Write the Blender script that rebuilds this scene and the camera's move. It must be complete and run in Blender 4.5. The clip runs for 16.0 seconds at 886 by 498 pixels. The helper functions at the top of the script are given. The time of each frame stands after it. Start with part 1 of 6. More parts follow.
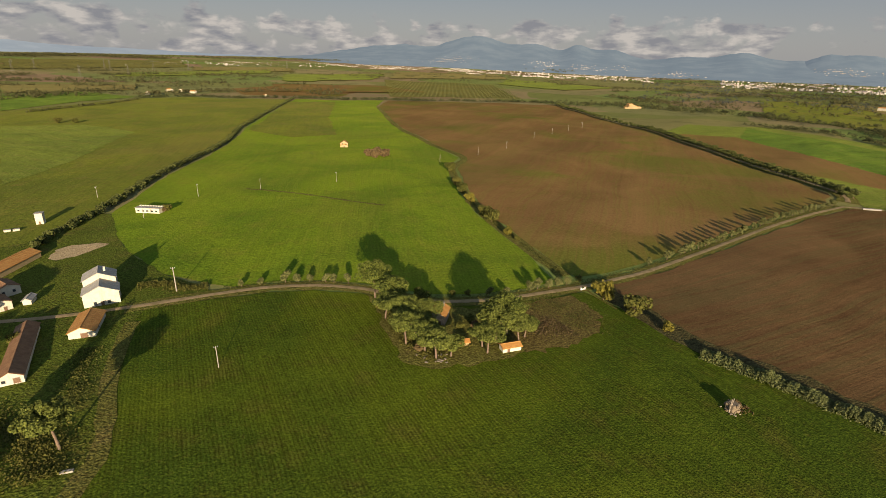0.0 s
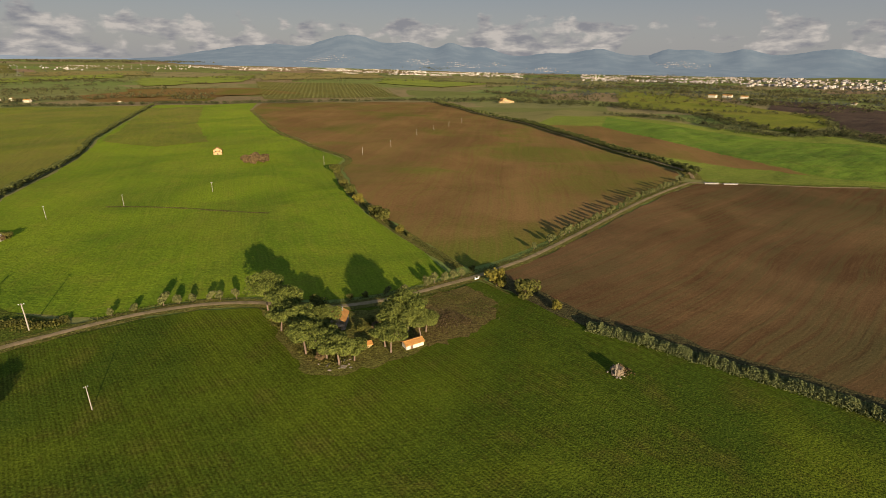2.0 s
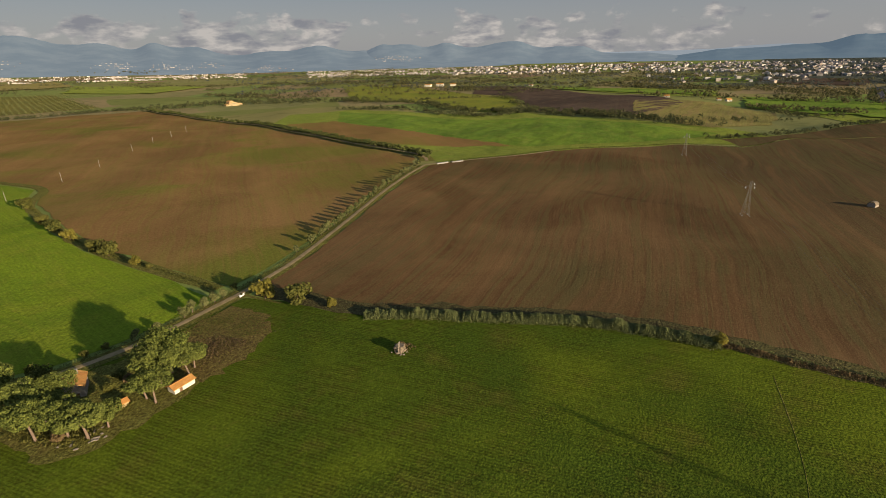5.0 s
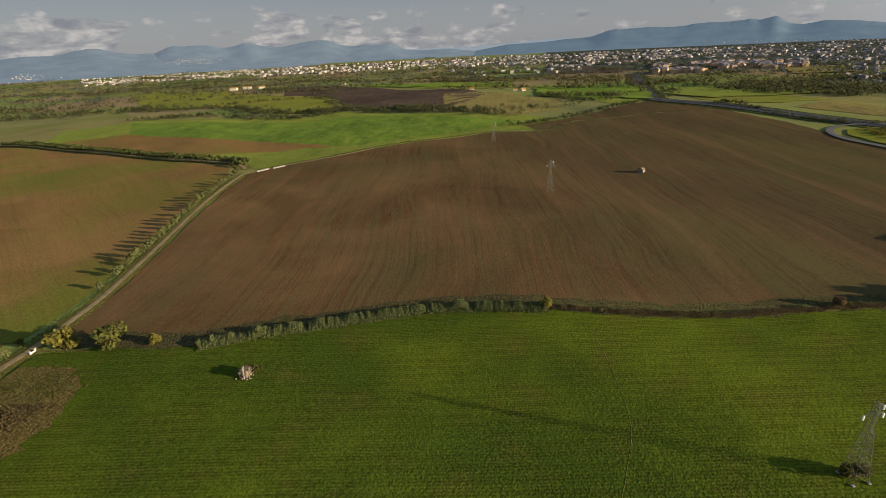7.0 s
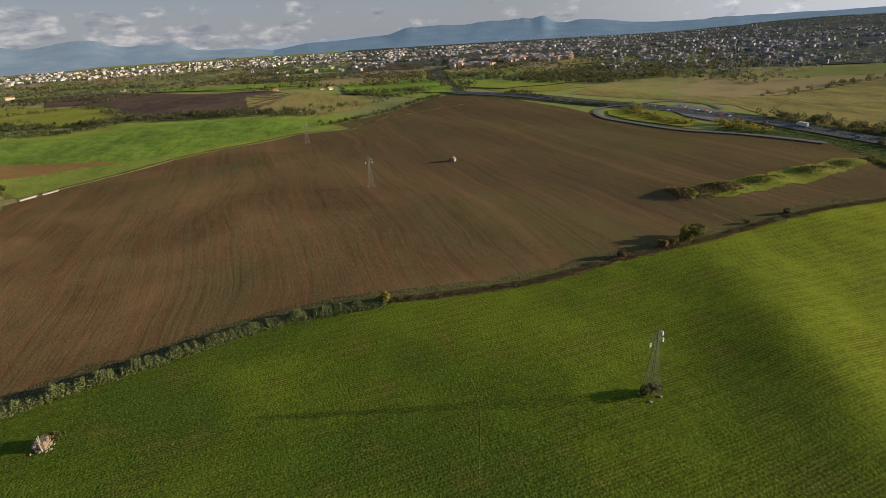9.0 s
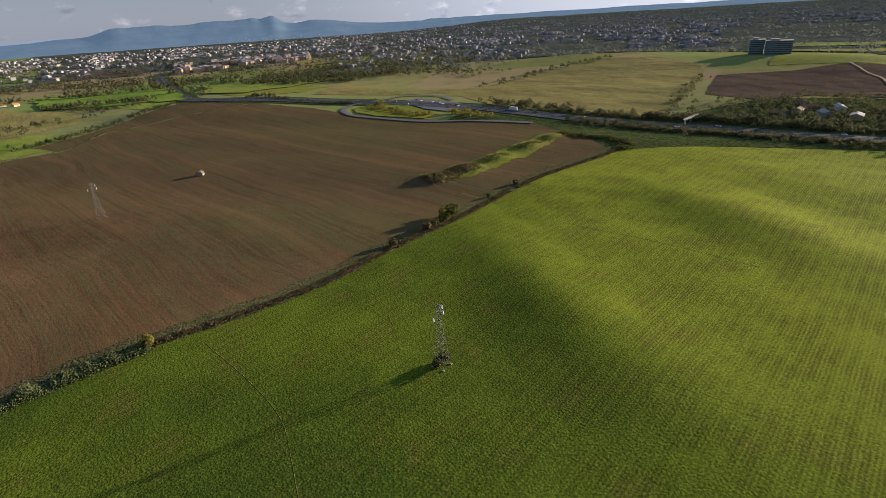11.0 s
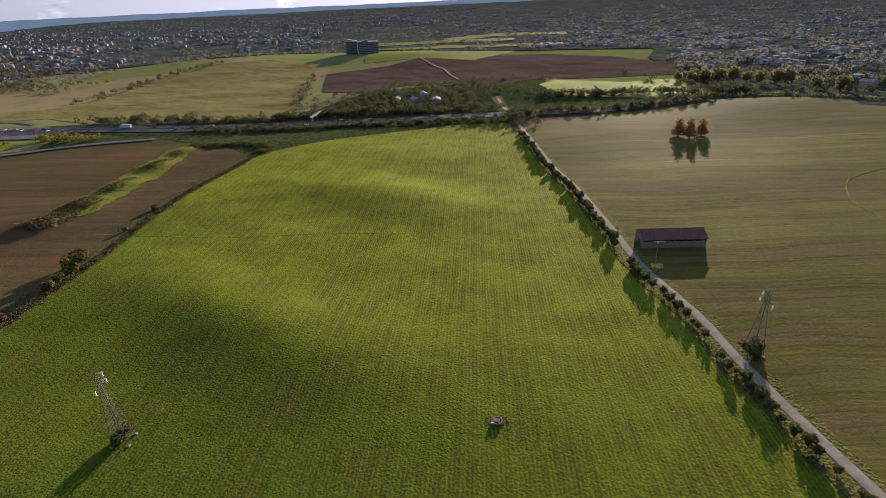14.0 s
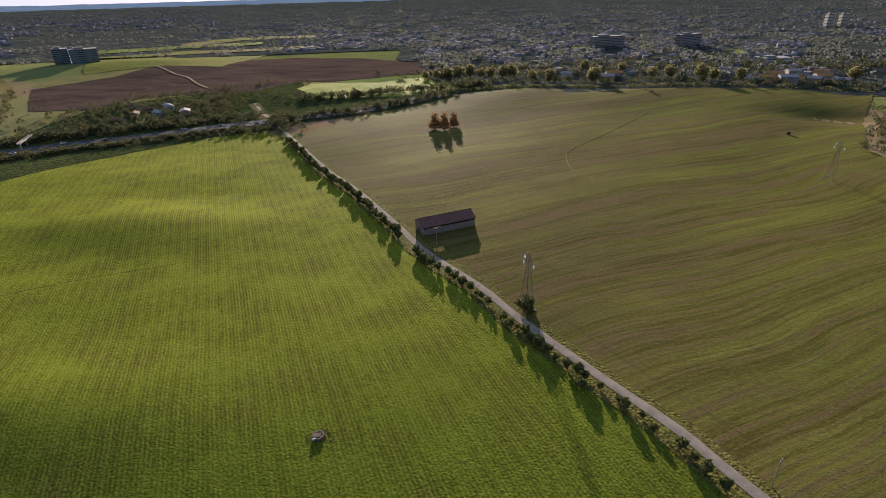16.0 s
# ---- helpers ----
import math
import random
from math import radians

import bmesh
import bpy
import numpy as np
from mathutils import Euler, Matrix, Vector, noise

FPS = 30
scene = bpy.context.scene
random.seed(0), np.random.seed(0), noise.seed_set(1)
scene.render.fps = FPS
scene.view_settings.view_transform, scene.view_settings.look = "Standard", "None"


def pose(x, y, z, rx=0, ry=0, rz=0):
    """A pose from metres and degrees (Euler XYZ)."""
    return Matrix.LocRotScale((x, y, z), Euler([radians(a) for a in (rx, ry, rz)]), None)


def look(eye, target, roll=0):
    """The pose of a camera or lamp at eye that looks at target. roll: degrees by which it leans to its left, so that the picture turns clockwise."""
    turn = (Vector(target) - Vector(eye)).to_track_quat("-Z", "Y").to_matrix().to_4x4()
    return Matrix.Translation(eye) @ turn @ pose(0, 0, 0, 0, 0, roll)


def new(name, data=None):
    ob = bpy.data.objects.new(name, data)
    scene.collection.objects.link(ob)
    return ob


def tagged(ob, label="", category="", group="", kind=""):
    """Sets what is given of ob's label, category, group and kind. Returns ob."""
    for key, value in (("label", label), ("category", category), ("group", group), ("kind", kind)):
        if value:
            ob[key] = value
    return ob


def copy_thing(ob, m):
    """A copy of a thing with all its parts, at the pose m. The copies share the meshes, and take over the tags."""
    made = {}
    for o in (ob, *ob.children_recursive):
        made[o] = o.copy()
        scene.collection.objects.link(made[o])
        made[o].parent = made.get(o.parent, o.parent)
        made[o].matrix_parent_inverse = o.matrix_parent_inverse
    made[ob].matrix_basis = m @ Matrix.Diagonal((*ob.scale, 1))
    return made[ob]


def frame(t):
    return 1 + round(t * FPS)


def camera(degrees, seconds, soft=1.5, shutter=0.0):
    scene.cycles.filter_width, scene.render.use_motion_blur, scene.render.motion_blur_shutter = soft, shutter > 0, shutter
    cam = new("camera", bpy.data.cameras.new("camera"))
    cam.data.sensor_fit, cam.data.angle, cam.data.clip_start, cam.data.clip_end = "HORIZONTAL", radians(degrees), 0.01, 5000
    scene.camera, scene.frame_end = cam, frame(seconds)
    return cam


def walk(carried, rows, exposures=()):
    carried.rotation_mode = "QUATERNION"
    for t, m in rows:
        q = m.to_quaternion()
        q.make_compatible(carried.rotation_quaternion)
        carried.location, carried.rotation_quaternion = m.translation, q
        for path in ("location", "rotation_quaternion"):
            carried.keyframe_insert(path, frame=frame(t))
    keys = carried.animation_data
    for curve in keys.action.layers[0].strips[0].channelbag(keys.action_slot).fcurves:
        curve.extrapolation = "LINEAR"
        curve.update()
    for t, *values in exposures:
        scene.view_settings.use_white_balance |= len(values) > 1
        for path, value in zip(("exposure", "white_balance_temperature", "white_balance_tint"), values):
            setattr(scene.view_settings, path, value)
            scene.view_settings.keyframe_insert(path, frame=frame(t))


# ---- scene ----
EYE = 105.0
cam = camera(82.3, 16.0, soft=0.9)
# seconds, yaw, pitch, roll of a camera that hovers in one place and turns
TURNS = [
    (0.0, 0.02, -20.49, 1.53),
    (0.5, -2.09, -20.47, 1.40),
    (1.0, -5.34, -20.42, 1.09),
    (1.5, -8.70, -20.41, 0.83),
    (2.0, -12.73, -20.40, 0.59),
    (2.5, -17.02, -20.39, 0.22),
    (3.0, -21.67, -20.45, -0.26),
    (3.5, -25.99, -20.50, -0.57),
    (6.0, -50.79, -21.29, -2.11),
    (6.5, -55.48, -21.49, -2.44),
    (7.0, -60.23, -21.71, -2.79),
    (7.5, -64.71, -21.97, -3.00),
    (8.0, -69.92, -22.27, -3.20),
    (10.5, -99.88, -23.99, -3.50),
    (11.0, -107.81, -24.39, -3.50),
    (11.5, -115.15, -24.73, -3.34),
    (12.0, -122.70, -25.07, -3.17),
    (12.5, -129.54, -25.37, -3.07),
    (13.0, -136.42, -25.66, -3.03),
    (13.5, -142.16, -25.86, -2.86),
    (14.0, -147.54, -26.02, -2.74),
    (14.5, -152.33, -26.15, -2.55),
    (15.0, -158.53, -26.29, -2.32),
    (15.5, -165.73, -26.44, -2.03),
    (16.0, -173.70, -26.59, -1.60),
]
walk(cam, [(t, pose(0, 0, EYE, 90 + p, 0, w) @ pose(0, 0, 0, 0, 0, r)) for t, w, p, r in TURNS],
     exposures=((0.0, 1.02, 6800, 13), (3.5, 0.95, 6800, 14), (6.0, 0.94, 6500, 12), (8.0, 0.98, 6300, 12), (10.5, 1.12, 5800, 16), (12.0, 1.14, 5700, 18), (14.5, 1.18, 5700, 25), (16.0, 1.18, 5700, 25)))

# ---- world, sun ----
SUN_AZ, SUN_EL = 171.0, 11.0
world = bpy.data.worlds.new("sky")
scene.world = world
world.use_nodes = True


def link(tree, a, b):
    tree.links.new(a, b)


def node(tree, kind, **sets):
    n = tree.nodes.new(kind)
    for key, value in sets.items():
        if key == "operation":
            n.operation = value
        elif key == "data_type":
            n.data_type = value
        elif key == "blend_type":
            n.blend_type = value
        else:
            n.inputs[key].default_value = value
    return n


def ramp(tree, fac, stops):
    n = tree.nodes.new("ShaderNodeValToRGB")
    els = n.color_ramp.elements
    while len(els) < len(stops):
        els.new(0.5)
    for e, (p, c) in zip(els, stops):
        e.position, e.color = p, (*c, 1)
    link(tree, fac, n.inputs["Fac"])
    return n.outputs["Color"]


def blend(tree, fac, a, b, kind="MIX"):
    n = tree.nodes.new("ShaderNodeMix")
    n.data_type, n.blend_type = "RGBA", kind
    for socket, v in ((n.inputs[0], fac), (n.inputs[6], a), (n.inputs[7], b)):
        if isinstance(v, (int, float)):
            socket.default_value = v
        elif isinstance(v, tuple):
            socket.default_value = (*v, 1)
        else:
            link(tree, v, socket)
    return n.outputs[2]


def maths(tree, op, a, b=None, clamp=False):
    n = tree.nodes.new("ShaderNodeMath")
    n.operation, n.use_clamp = op, clamp
    for socket, v in zip(n.inputs, (a, b)):
        if v is None:
            continue
        if isinstance(v, (int, float)):
            socket.default_value = v
        else:
            link(tree, v, socket)
    return n.outputs[0]


def span(tree, v, a, b, lo=0.0, hi=1.0):
    n = tree.nodes.new("ShaderNodeMapRange")
    n.interpolation_type = "SMOOTHSTEP"
    for k, x in zip((1, 2, 3, 4), (a, b, lo, hi)):
        n.inputs[k].default_value = x
    link(tree, v, n.inputs[0])
    return n.outputs[0]


def build_sky():
    tr = world.node_tree
    out = tr.nodes["World Output"]
    bg = tr.nodes["Background"]
    sky = tr.nodes.new("ShaderNodeTexSky")
    sky.sky_type, sky.sun_disc = "NISHITA", False
    sky.sun_elevation, sky.sun_rotation = radians(SUN_EL), radians(SUN_AZ)
    sky.altitude, sky.air_density, sky.dust_density, sky.ozone_density = 150, 1.0, 1.6, 1.0
    geo = tr.nodes.new("ShaderNodeTexCoord")
    sep = tr.nodes.new("ShaderNodeSeparateXYZ")
    link(tr, geo.outputs["Generated"], sep.inputs[0])
    # cloud puffs: stretched sideways, bunched low over the horizon, thinner high up
    mp = tr.nodes.new("ShaderNodeMapping")
    mp.inputs["Scale"].default_value = (1.0, 1.0, 1.5)
    link(tr, geo.outputs["Generated"], mp.inputs[0])
    big = node(tr, "ShaderNodeTexNoise", Scale=4.2, Detail=4.0, Roughness=0.5)
    fine = node(tr, "ShaderNodeTexNoise", Scale=19.0, Detail=10.0, Roughness=0.54, Distortion=0.2)
    link(tr, mp.outputs[0], big.inputs["Vector"])
    link(tr, mp.outputs[0], fine.inputs["Vector"])
    mixed = maths(tr, "ADD", maths(tr, "MULTIPLY", big.outputs[0], 0.55), maths(tr, "MULTIPLY", fine.outputs[0], 0.6))
    low = span(tr, sep.outputs[2], 0.05, 0.10, 0.0, 1.0)
    north = span(tr, sep.outputs[1], -0.35, 0.75, 1.0, 0.0)
    cut = maths(tr, "ADD", maths(tr, "ADD", maths(tr, "MULTIPLY", low, 0.20), maths(tr, "MULTIPLY", north, 0.12)), 0.52)
    cover = maths(tr, "MULTIPLY", maths(tr, "SUBTRACT", mixed, cut), 15.0, clamp=True)
    shade = node(tr, "ShaderNodeTexNoise", Scale=24.0, Detail=5.0, Roughness=0.55)
    mp2 = tr.nodes.new("ShaderNodeMapping")
    mp2.inputs["Location"].default_value = (0.0, 0.0, 0.05)
    mp2.inputs["Scale"].default_value = (1.0, 1.0, 3.2)
    link(tr, geo.outputs["Generated"], mp2.inputs[0])
    link(tr, mp2.outputs[0], shade.inputs["Vector"])
    tint = ramp(tr, shade.outputs[0], [(0.36, (2.2, 2.3, 2.6)), (0.50, (3.5, 3.5, 3.5)), (0.62, (5.4, 5.15, 4.8))])
    veil = ramp(tr, span(tr, sep.outputs[2], 0.0, 0.22), [(0.0, (3.2, 3.35, 3.5)), (0.35, (2.6, 2.9, 3.3)), (1.0, (1.5, 2.1, 3.0))])
    glow = span(tr, sep.outputs[1], 0.1, -0.95, 1.0, 2.4)
    veil = blend(tr, 1.0, veil, glow, "MULTIPLY")
    tint = blend(tr, 1.0, tint, glow, "MULTIPLY")
    skyc = blend(tr, 0.84, sky.outputs[0], veil)
    link(tr, blend(tr, maths(tr, "MULTIPLY", cover, 0.85), skyc, tint), bg.inputs["Color"])
    bg.inputs["Strength"].default_value = 0.052
    link(tr, bg.outputs[0], out.inputs["Surface"])


build_sky()
sun = new("sun", bpy.data.lights.new("sun", "SUN"))
sun.data.energy, sun.data.angle, sun.data.color = 5.0, radians(0.6), (1.0, 0.83, 0.58)
to_sun = Vector((math.sin(radians(SUN_AZ)) * math.cos(radians(SUN_EL)), math.cos(radians(SUN_AZ)) * math.cos(radians(SUN_EL)), math.sin(radians(SUN_EL))))
sun.matrix_world = look(to_sun * 400, (0, 0, 0))


# ---- materials ----
def material(name, rough=0.9, spec=0.2):
    m = bpy.data.materials.new(name)
    m.use_nodes = True
    b = m.node_tree.nodes["Principled BSDF"]
    b.inputs["Roughness"].default_value = rough
    b.inputs["Specular IOR Level"].default_value = spec
    return m, m.node_tree, b


def coords(tree, scale=(1, 1, 1), turn=0.0):
    tc = tree.nodes.new("ShaderNodeTexCoord")
    mp = tree.nodes.new("ShaderNodeMapping")
    mp.inputs["Scale"].default_value = scale
    spin = tree.nodes.new("ShaderNodeMapping")
    spin.inputs["Rotation"].default_value = (0, 0, radians(turn))
    link(tree, tc.outputs["Object"], spin.inputs[0])
    link(tree, spin.outputs[0], mp.inputs[0])
    return mp.outputs[0]


def noisy(tree, vec, scale, detail=4.0, rough=0.55, distort=0.0):
    n = node(tree, "ShaderNodeTexNoise", Scale=scale, Detail=detail, Roughness=rough, Distortion=distort)
    link(tree, vec, n.inputs["Vector"])
    return n.outputs[0]


def bump(tree, b, height, strength, distance):
    n = node(tree, "ShaderNodeBump", Strength=strength, Distance=distance)
    link(tree, height, n.inputs["Height"])
    link(tree, n.outputs[0], b.inputs["Normal"])


def crop(name, low, high, dry, heading, pitch_m, rows=0.3, dry_part=0.3, relief=0.5, streak=0.0, tufts=0.6, grain_m=1.0, sheen=0.03, gloss=0.006, broad=0.0, growth_or_glow=None, rough=0.85, sway_m=40.0, heave=4.0, growth_or_glow_way=(0.0, 1.0, 0.0, -170.0)):
    """A field: patches at several scales, drill rows along a heading (degrees clockwise from +y), streaks, and fine
    tufts with painted gap shade and lit tips.
    """
    m, tr, b = material(name, rough, gloss)
    b.inputs["Sheen Weight"].default_value, b.inputs["Sheen Roughness"].default_value = sheen, 0.5
    b.inputs["Sheen Tint"].default_value = (*(min(1.0, 0.10 + v * 4.2) for v in high), 1)
    vec = coords(tr)
    rowv = coords(tr, turn=heading)
    patch = noisy(tr, vec, 0.009, 4, 0.55, 0.8)
    mid = noisy(tr, vec, 0.055, 5, 0.62)
    grain = noisy(tr, vec, 0.30 / grain_m, 4, 0.65)
    tuft = noisy(tr, vec, 0.85 / grain_m, 4, 0.62)
    tip = noisy(tr, vec, 2.1 / grain_m, 2, 0.6)
    dark = (low[0] * 0.34, low[1] * 0.21, low[2] * 0.3)
    c = blend(tr, span(tr, patch, 0.36, 0.64), low, high)
    if growth_or_glow:
        # one end blends to its own tone: thicker growth, weeds, painted backlit glow
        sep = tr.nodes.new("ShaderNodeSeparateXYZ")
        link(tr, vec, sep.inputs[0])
        place = maths(tr, "ADD", maths(tr, "MULTIPLY", sep.outputs[0], growth_or_glow_way[0]), maths(tr, "MULTIPLY", sep.outputs[1], growth_or_glow_way[1]))
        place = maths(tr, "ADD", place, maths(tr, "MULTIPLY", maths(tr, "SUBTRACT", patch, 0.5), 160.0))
        c = blend(tr, span(tr, place, growth_or_glow_way[2], growth_or_glow_way[3]), c, growth_or_glow)
    if broad:
        wide = noisy(tr, vec, 0.0055, 5, 0.6, 0.5)
        c = blend(tr, maths(tr, "MULTIPLY", span(tr, wide, 0.46, 0.66), broad), c, dry)
    c = blend(tr, maths(tr, "MULTIPLY", span(tr, mid, 0.50, 0.72), dry_part), c, dry)
    c = blend(tr, maths(tr, "MULTIPLY", span(tr, grain, 0.54, 0.74), 0.5 * dry_part + 0.1), c, dry)
    if streak:
        turn = coords(tr, turn=heading)
        bend = tr.nodes.new("ShaderNodeVectorMath")
        bend.operation = "MULTIPLY_ADD"
        sway = tr.nodes.new("ShaderNodeCombineXYZ")
        link(tr, maths(tr, "MULTIPLY", noisy(tr, vec, 0.007, 2, 0.4), sway_m), sway.inputs[0])
        link(tr, turn, bend.inputs[0])
        bend.inputs[1].default_value = (1.0, 0.022, 1.0)
        link(tr, sway.outputs[0], bend.inputs[2])
        thin = noisy(tr, bend.outputs[0], 0.34, 6, 0.68, 0.2)
        thick = noisy(tr, bend.outputs[0], 0.07, 3, 0.55, 0.3)
        long = maths(tr, "ADD", maths(tr, "MULTIPLY", thin, 0.62), maths(tr, "MULTIPLY", thick, 0.38))
        c = blend(tr, maths(tr, "MULTIPLY", span(tr, long, 0.49, 0.57), streak), c, dry)
        c = blend(tr, maths(tr, "MULTIPLY", span(tr, long, 0.485, 0.42), streak * 0.6), c, tuple(v * 1.6 for v in high))
        c = blend(tr, maths(tr, "MULTIPLY", span(tr, thin, 0.52, 0.42), streak * 0.6), c, dark)
    wave = node(tr, "ShaderNodeTexWave", Scale=0.314 / pitch_m, Distortion=1.8, Detail=2.0)
    wave.inputs["Detail Scale"].default_value = 0.9
    wave.inputs["Detail Roughness"].default_value = 0.5
    link(tr, rowv, wave.inputs["Vector"])
    vary = maths(tr, "MULTIPLY", span(tr, mid, 0.32, 0.60, 0.25, 1.0), rows)
    passes = node(tr, "ShaderNodeTexWave", Scale=0.314 / (pitch_m * 3.7), Distortion=3.0, Detail=3.0)
    passes.inputs["Detail Scale"].default_value = 0.6
    link(tr, rowv, passes.inputs["Vector"])
    c = blend(tr, maths(tr, "MULTIPLY", maths(tr, "MULTIPLY", passes.outputs["Fac"], vary), 0.55), c, dark)
    c = blend(tr, maths(tr, "MULTIPLY", maths(tr, "SUBTRACT", 1.0, wave.outputs["Fac"]), vary), c, dark)
    clump = maths(tr, "ADD", maths(tr, "MULTIPLY", tuft, 0.55), maths(tr, "MULTIPLY", tip, 0.45))
    # gaps mix bare soil with painted shade; tips are painted as lit
    c = blend(tr, maths(tr, "MULTIPLY", span(tr, clump, 0.50, 0.41), tufts), c, dark)
    c = blend(tr, maths(tr, "MULTIPLY", span(tr, clump, 0.51, 0.60), tufts * 0.6), c, tuple(min(1.0, v * 1.9) for v in high))
    link(tr, c, b.inputs["Base Color"])
    h = maths(tr, "ADD", maths(tr, "MULTIPLY", clump, 1.0), maths(tr, "MULTIPLY", wave.outputs["Fac"], rows * 0.3))
    lumps = tr.nodes.new("ShaderNodeTexVoronoi")
    lumps.feature = "SMOOTH_F1"
    lumps.inputs["Scale"].default_value, lumps.inputs["Smoothness"].default_value = 1.15 / grain_m, 0.5
    link(tr, vec, lumps.inputs["Vector"])
    swell = noisy(tr, vec, 0.022, 3, 0.5)
    h = maths(tr, "ADD", h, maths(tr, "MULTIPLY", lumps.outputs["Distance"], -0.55 * (1.0 - min(0.75, streak * 1.5))))
    if streak:
        h = maths(tr, "ADD", h, maths(tr, "MULTIPLY", thin, min(0.5, streak) * 1.8))
    h = maths(tr, "ADD", h, maths(tr, "MULTIPLY", swell, heave))
    bump(tr, b, h, relief, 0.6 * max(1.0, grain_m * 0.7))
    return m


# south end painted brighter: backlit leaf glow put into the base colour
WHEAT = crop("young_wheat", (0.052, 0.084, 0.010), (0.112, 0.142, 0.012), (0.160, 0.128, 0.028), 152, 1.15, 0.42, 0.44, 0.36, 0.0, 0.38, 0.8, sheen=0.01, growth_or_glow=(0.232, 0.250, 0.020), growth_or_glow_way=(0.0, 1.0, -30.0, -210.0), heave=5.0)
WHEAT_N = crop("young_wheat_north", (0.092, 0.158, 0.012), (0.165, 0.228, 0.015), (0.210, 0.195, 0.030), 172, 2.0, 0.12, 0.35, 0.6, 0.15, 0.25, 1.6, heave=3.0, broad=0.35)
STUBBLE = crop("sprouting_field", (0.112, 0.106, 0.026), (0.160, 0.152, 0.028), (0.128, 0.090, 0.038), 62, 2.4, 0.14, 0.22, 0.30, 0.9, 0.18, sheen=0.0, growth_or_glow=(0.132, 0.140, 0.022), growth_or_glow_way=(1.0, 0.0, -20.0, -190.0))
OLIVE_GREEN = crop("meadow", (0.095, 0.122, 0.018), (0.150, 0.165, 0.020), (0.200, 0.150, 0.042), 165, 2.5, 0.12, 0.5, 0.5, 0.2, 0.30, 2.0, broad=0.5, heave=4.0)
# glow of backlit grass put into a brighter base colour and sheen
BACKLIT_PASTURE = crop("backlit_pasture", (0.150, 0.205, 0.028), (0.205, 0.250, 0.032), (0.230, 0.200, 0.050), 100, 2.5, 0.1, 0.3, 0.5, 0.2, 0.3, 2.0, sheen=0.08, heave=8.0)
LIME = crop("bright_meadow", (0.112, 0.150, 0.024), (0.165, 0.200, 0.030), (0.200, 0.172, 0.046), 120, 2.5, 0.12, 0.4, 0.5, 0.25, 0.30, 2.0, heave=8.0)
GRASS_FAR = crop("far_green_field", (0.075, 0.135, 0.018), (0.125, 0.190, 0.022), (0.170, 0.150, 0.036), 60, 3.0, 0.12, 0.4, 0.5, 0.2, 0.30, 2.5, heave=10.0)
EARTH = crop("ploughed_earth", (0.118, 0.068, 0.030), (0.185, 0.110, 0.048), (0.098, 0.088, 0.034), 62, 1.9, 0.08, 0.34, 0.40, 0.42, 0.20, 0.8, sheen=0.0, broad=0.6, gloss=0.0, sway_m=30.0, heave=5.0, growth_or_glow=(0.094, 0.067, 0.034), growth_or_glow_way=(0.7, -0.7, 30.0, 330.0))
EARTH_N = crop("harrowed_earth", (0.200, 0.116, 0.044), (0.252, 0.150, 0.056), (0.150, 0.148, 0.030), 20, 3.0, 0.05, 0.30, 0.3, 0.22, 0.16, 1.6, sheen=0.0, broad=0.9, gloss=0.0, heave=3.0, growth_or_glow=(0.120, 0.150, 0.020), growth_or_glow_way=(0.0, 1.0, 345.0, 225.0))
EARTH_DARK = crop("dark_ploughed_earth", (0.082, 0.058, 0.042), (0.108, 0.076, 0.054), (0.120, 0.098, 0.062), 60, 3.0, 0.10, 0.4, 0.5, 0.2, 0.25, 2.5, sheen=0.0, gloss=0.0, heave=8.0)
STRAW = crop("dry_pasture", (0.160, 0.145, 0.044), (0.190, 0.172, 0.050), (0.200, 0.132, 0.062), 70, 4.0, 0.12, 0.5, 0.5, 0.7, 0.30, 2.0, heave=10.0)
YARD = crop("yard_grass", (0.062, 0.086, 0.013), (0.102, 0.122, 0.018), (0.140, 0.110, 0.034), 30, 1.0, 0.1, 0.7, 0.8)
VERGE = crop("verge_grass", (0.096, 0.098, 0.022), (0.140, 0.130, 0.032), (0.200, 0.150, 0.055), 30, 1.0, 0.15, 0.6, 0.9)
DITCH = crop("ditch_bank", (0.062, 0.056, 0.024), (0.088, 0.080, 0.030), (0.110, 0.078, 0.040), 30, 1.0, 0.1, 0.6, 1.0, 0.0, 0.6)
SCRUB_SOIL = crop("bramble_ground", (0.115, 0.088, 0.030), (0.145, 0.118, 0.032), (0.165, 0.102, 0.042), 10, 1.0, 0.2, 0.6, 0.9, 0.0, 0.6)
# muted tones put the haze over the far suburb into the base colour
SUBURB = crop("hazed_suburb_gardens", (0.062, 0.072, 0.054), (0.088, 0.092, 0.074), (0.050, 0.060, 0.046), 60, 8.0, 0.05, 0.7, 0.6, 0.0, 0.35, 9.0, sheen=0.0, gloss=0.0, rough=1.0, broad=0.7)
BARE = crop("bare_soil", (0.350, 0.262, 0.140), (0.440, 0.335, 0.185), (0.230, 0.175, 0.080), 10, 1.0, 0.1, 0.5, 0.5, 0.0, 0.5)
SCRUBLAND = crop("scrubland", (0.040, 0.056, 0.018), (0.062, 0.076, 0.024), (0.080, 0.068, 0.034), 10, 3.0, 0.02, 0.5, 0.35, 0.0, 0.7, 3.0, sheen=0.0, gloss=0.0)


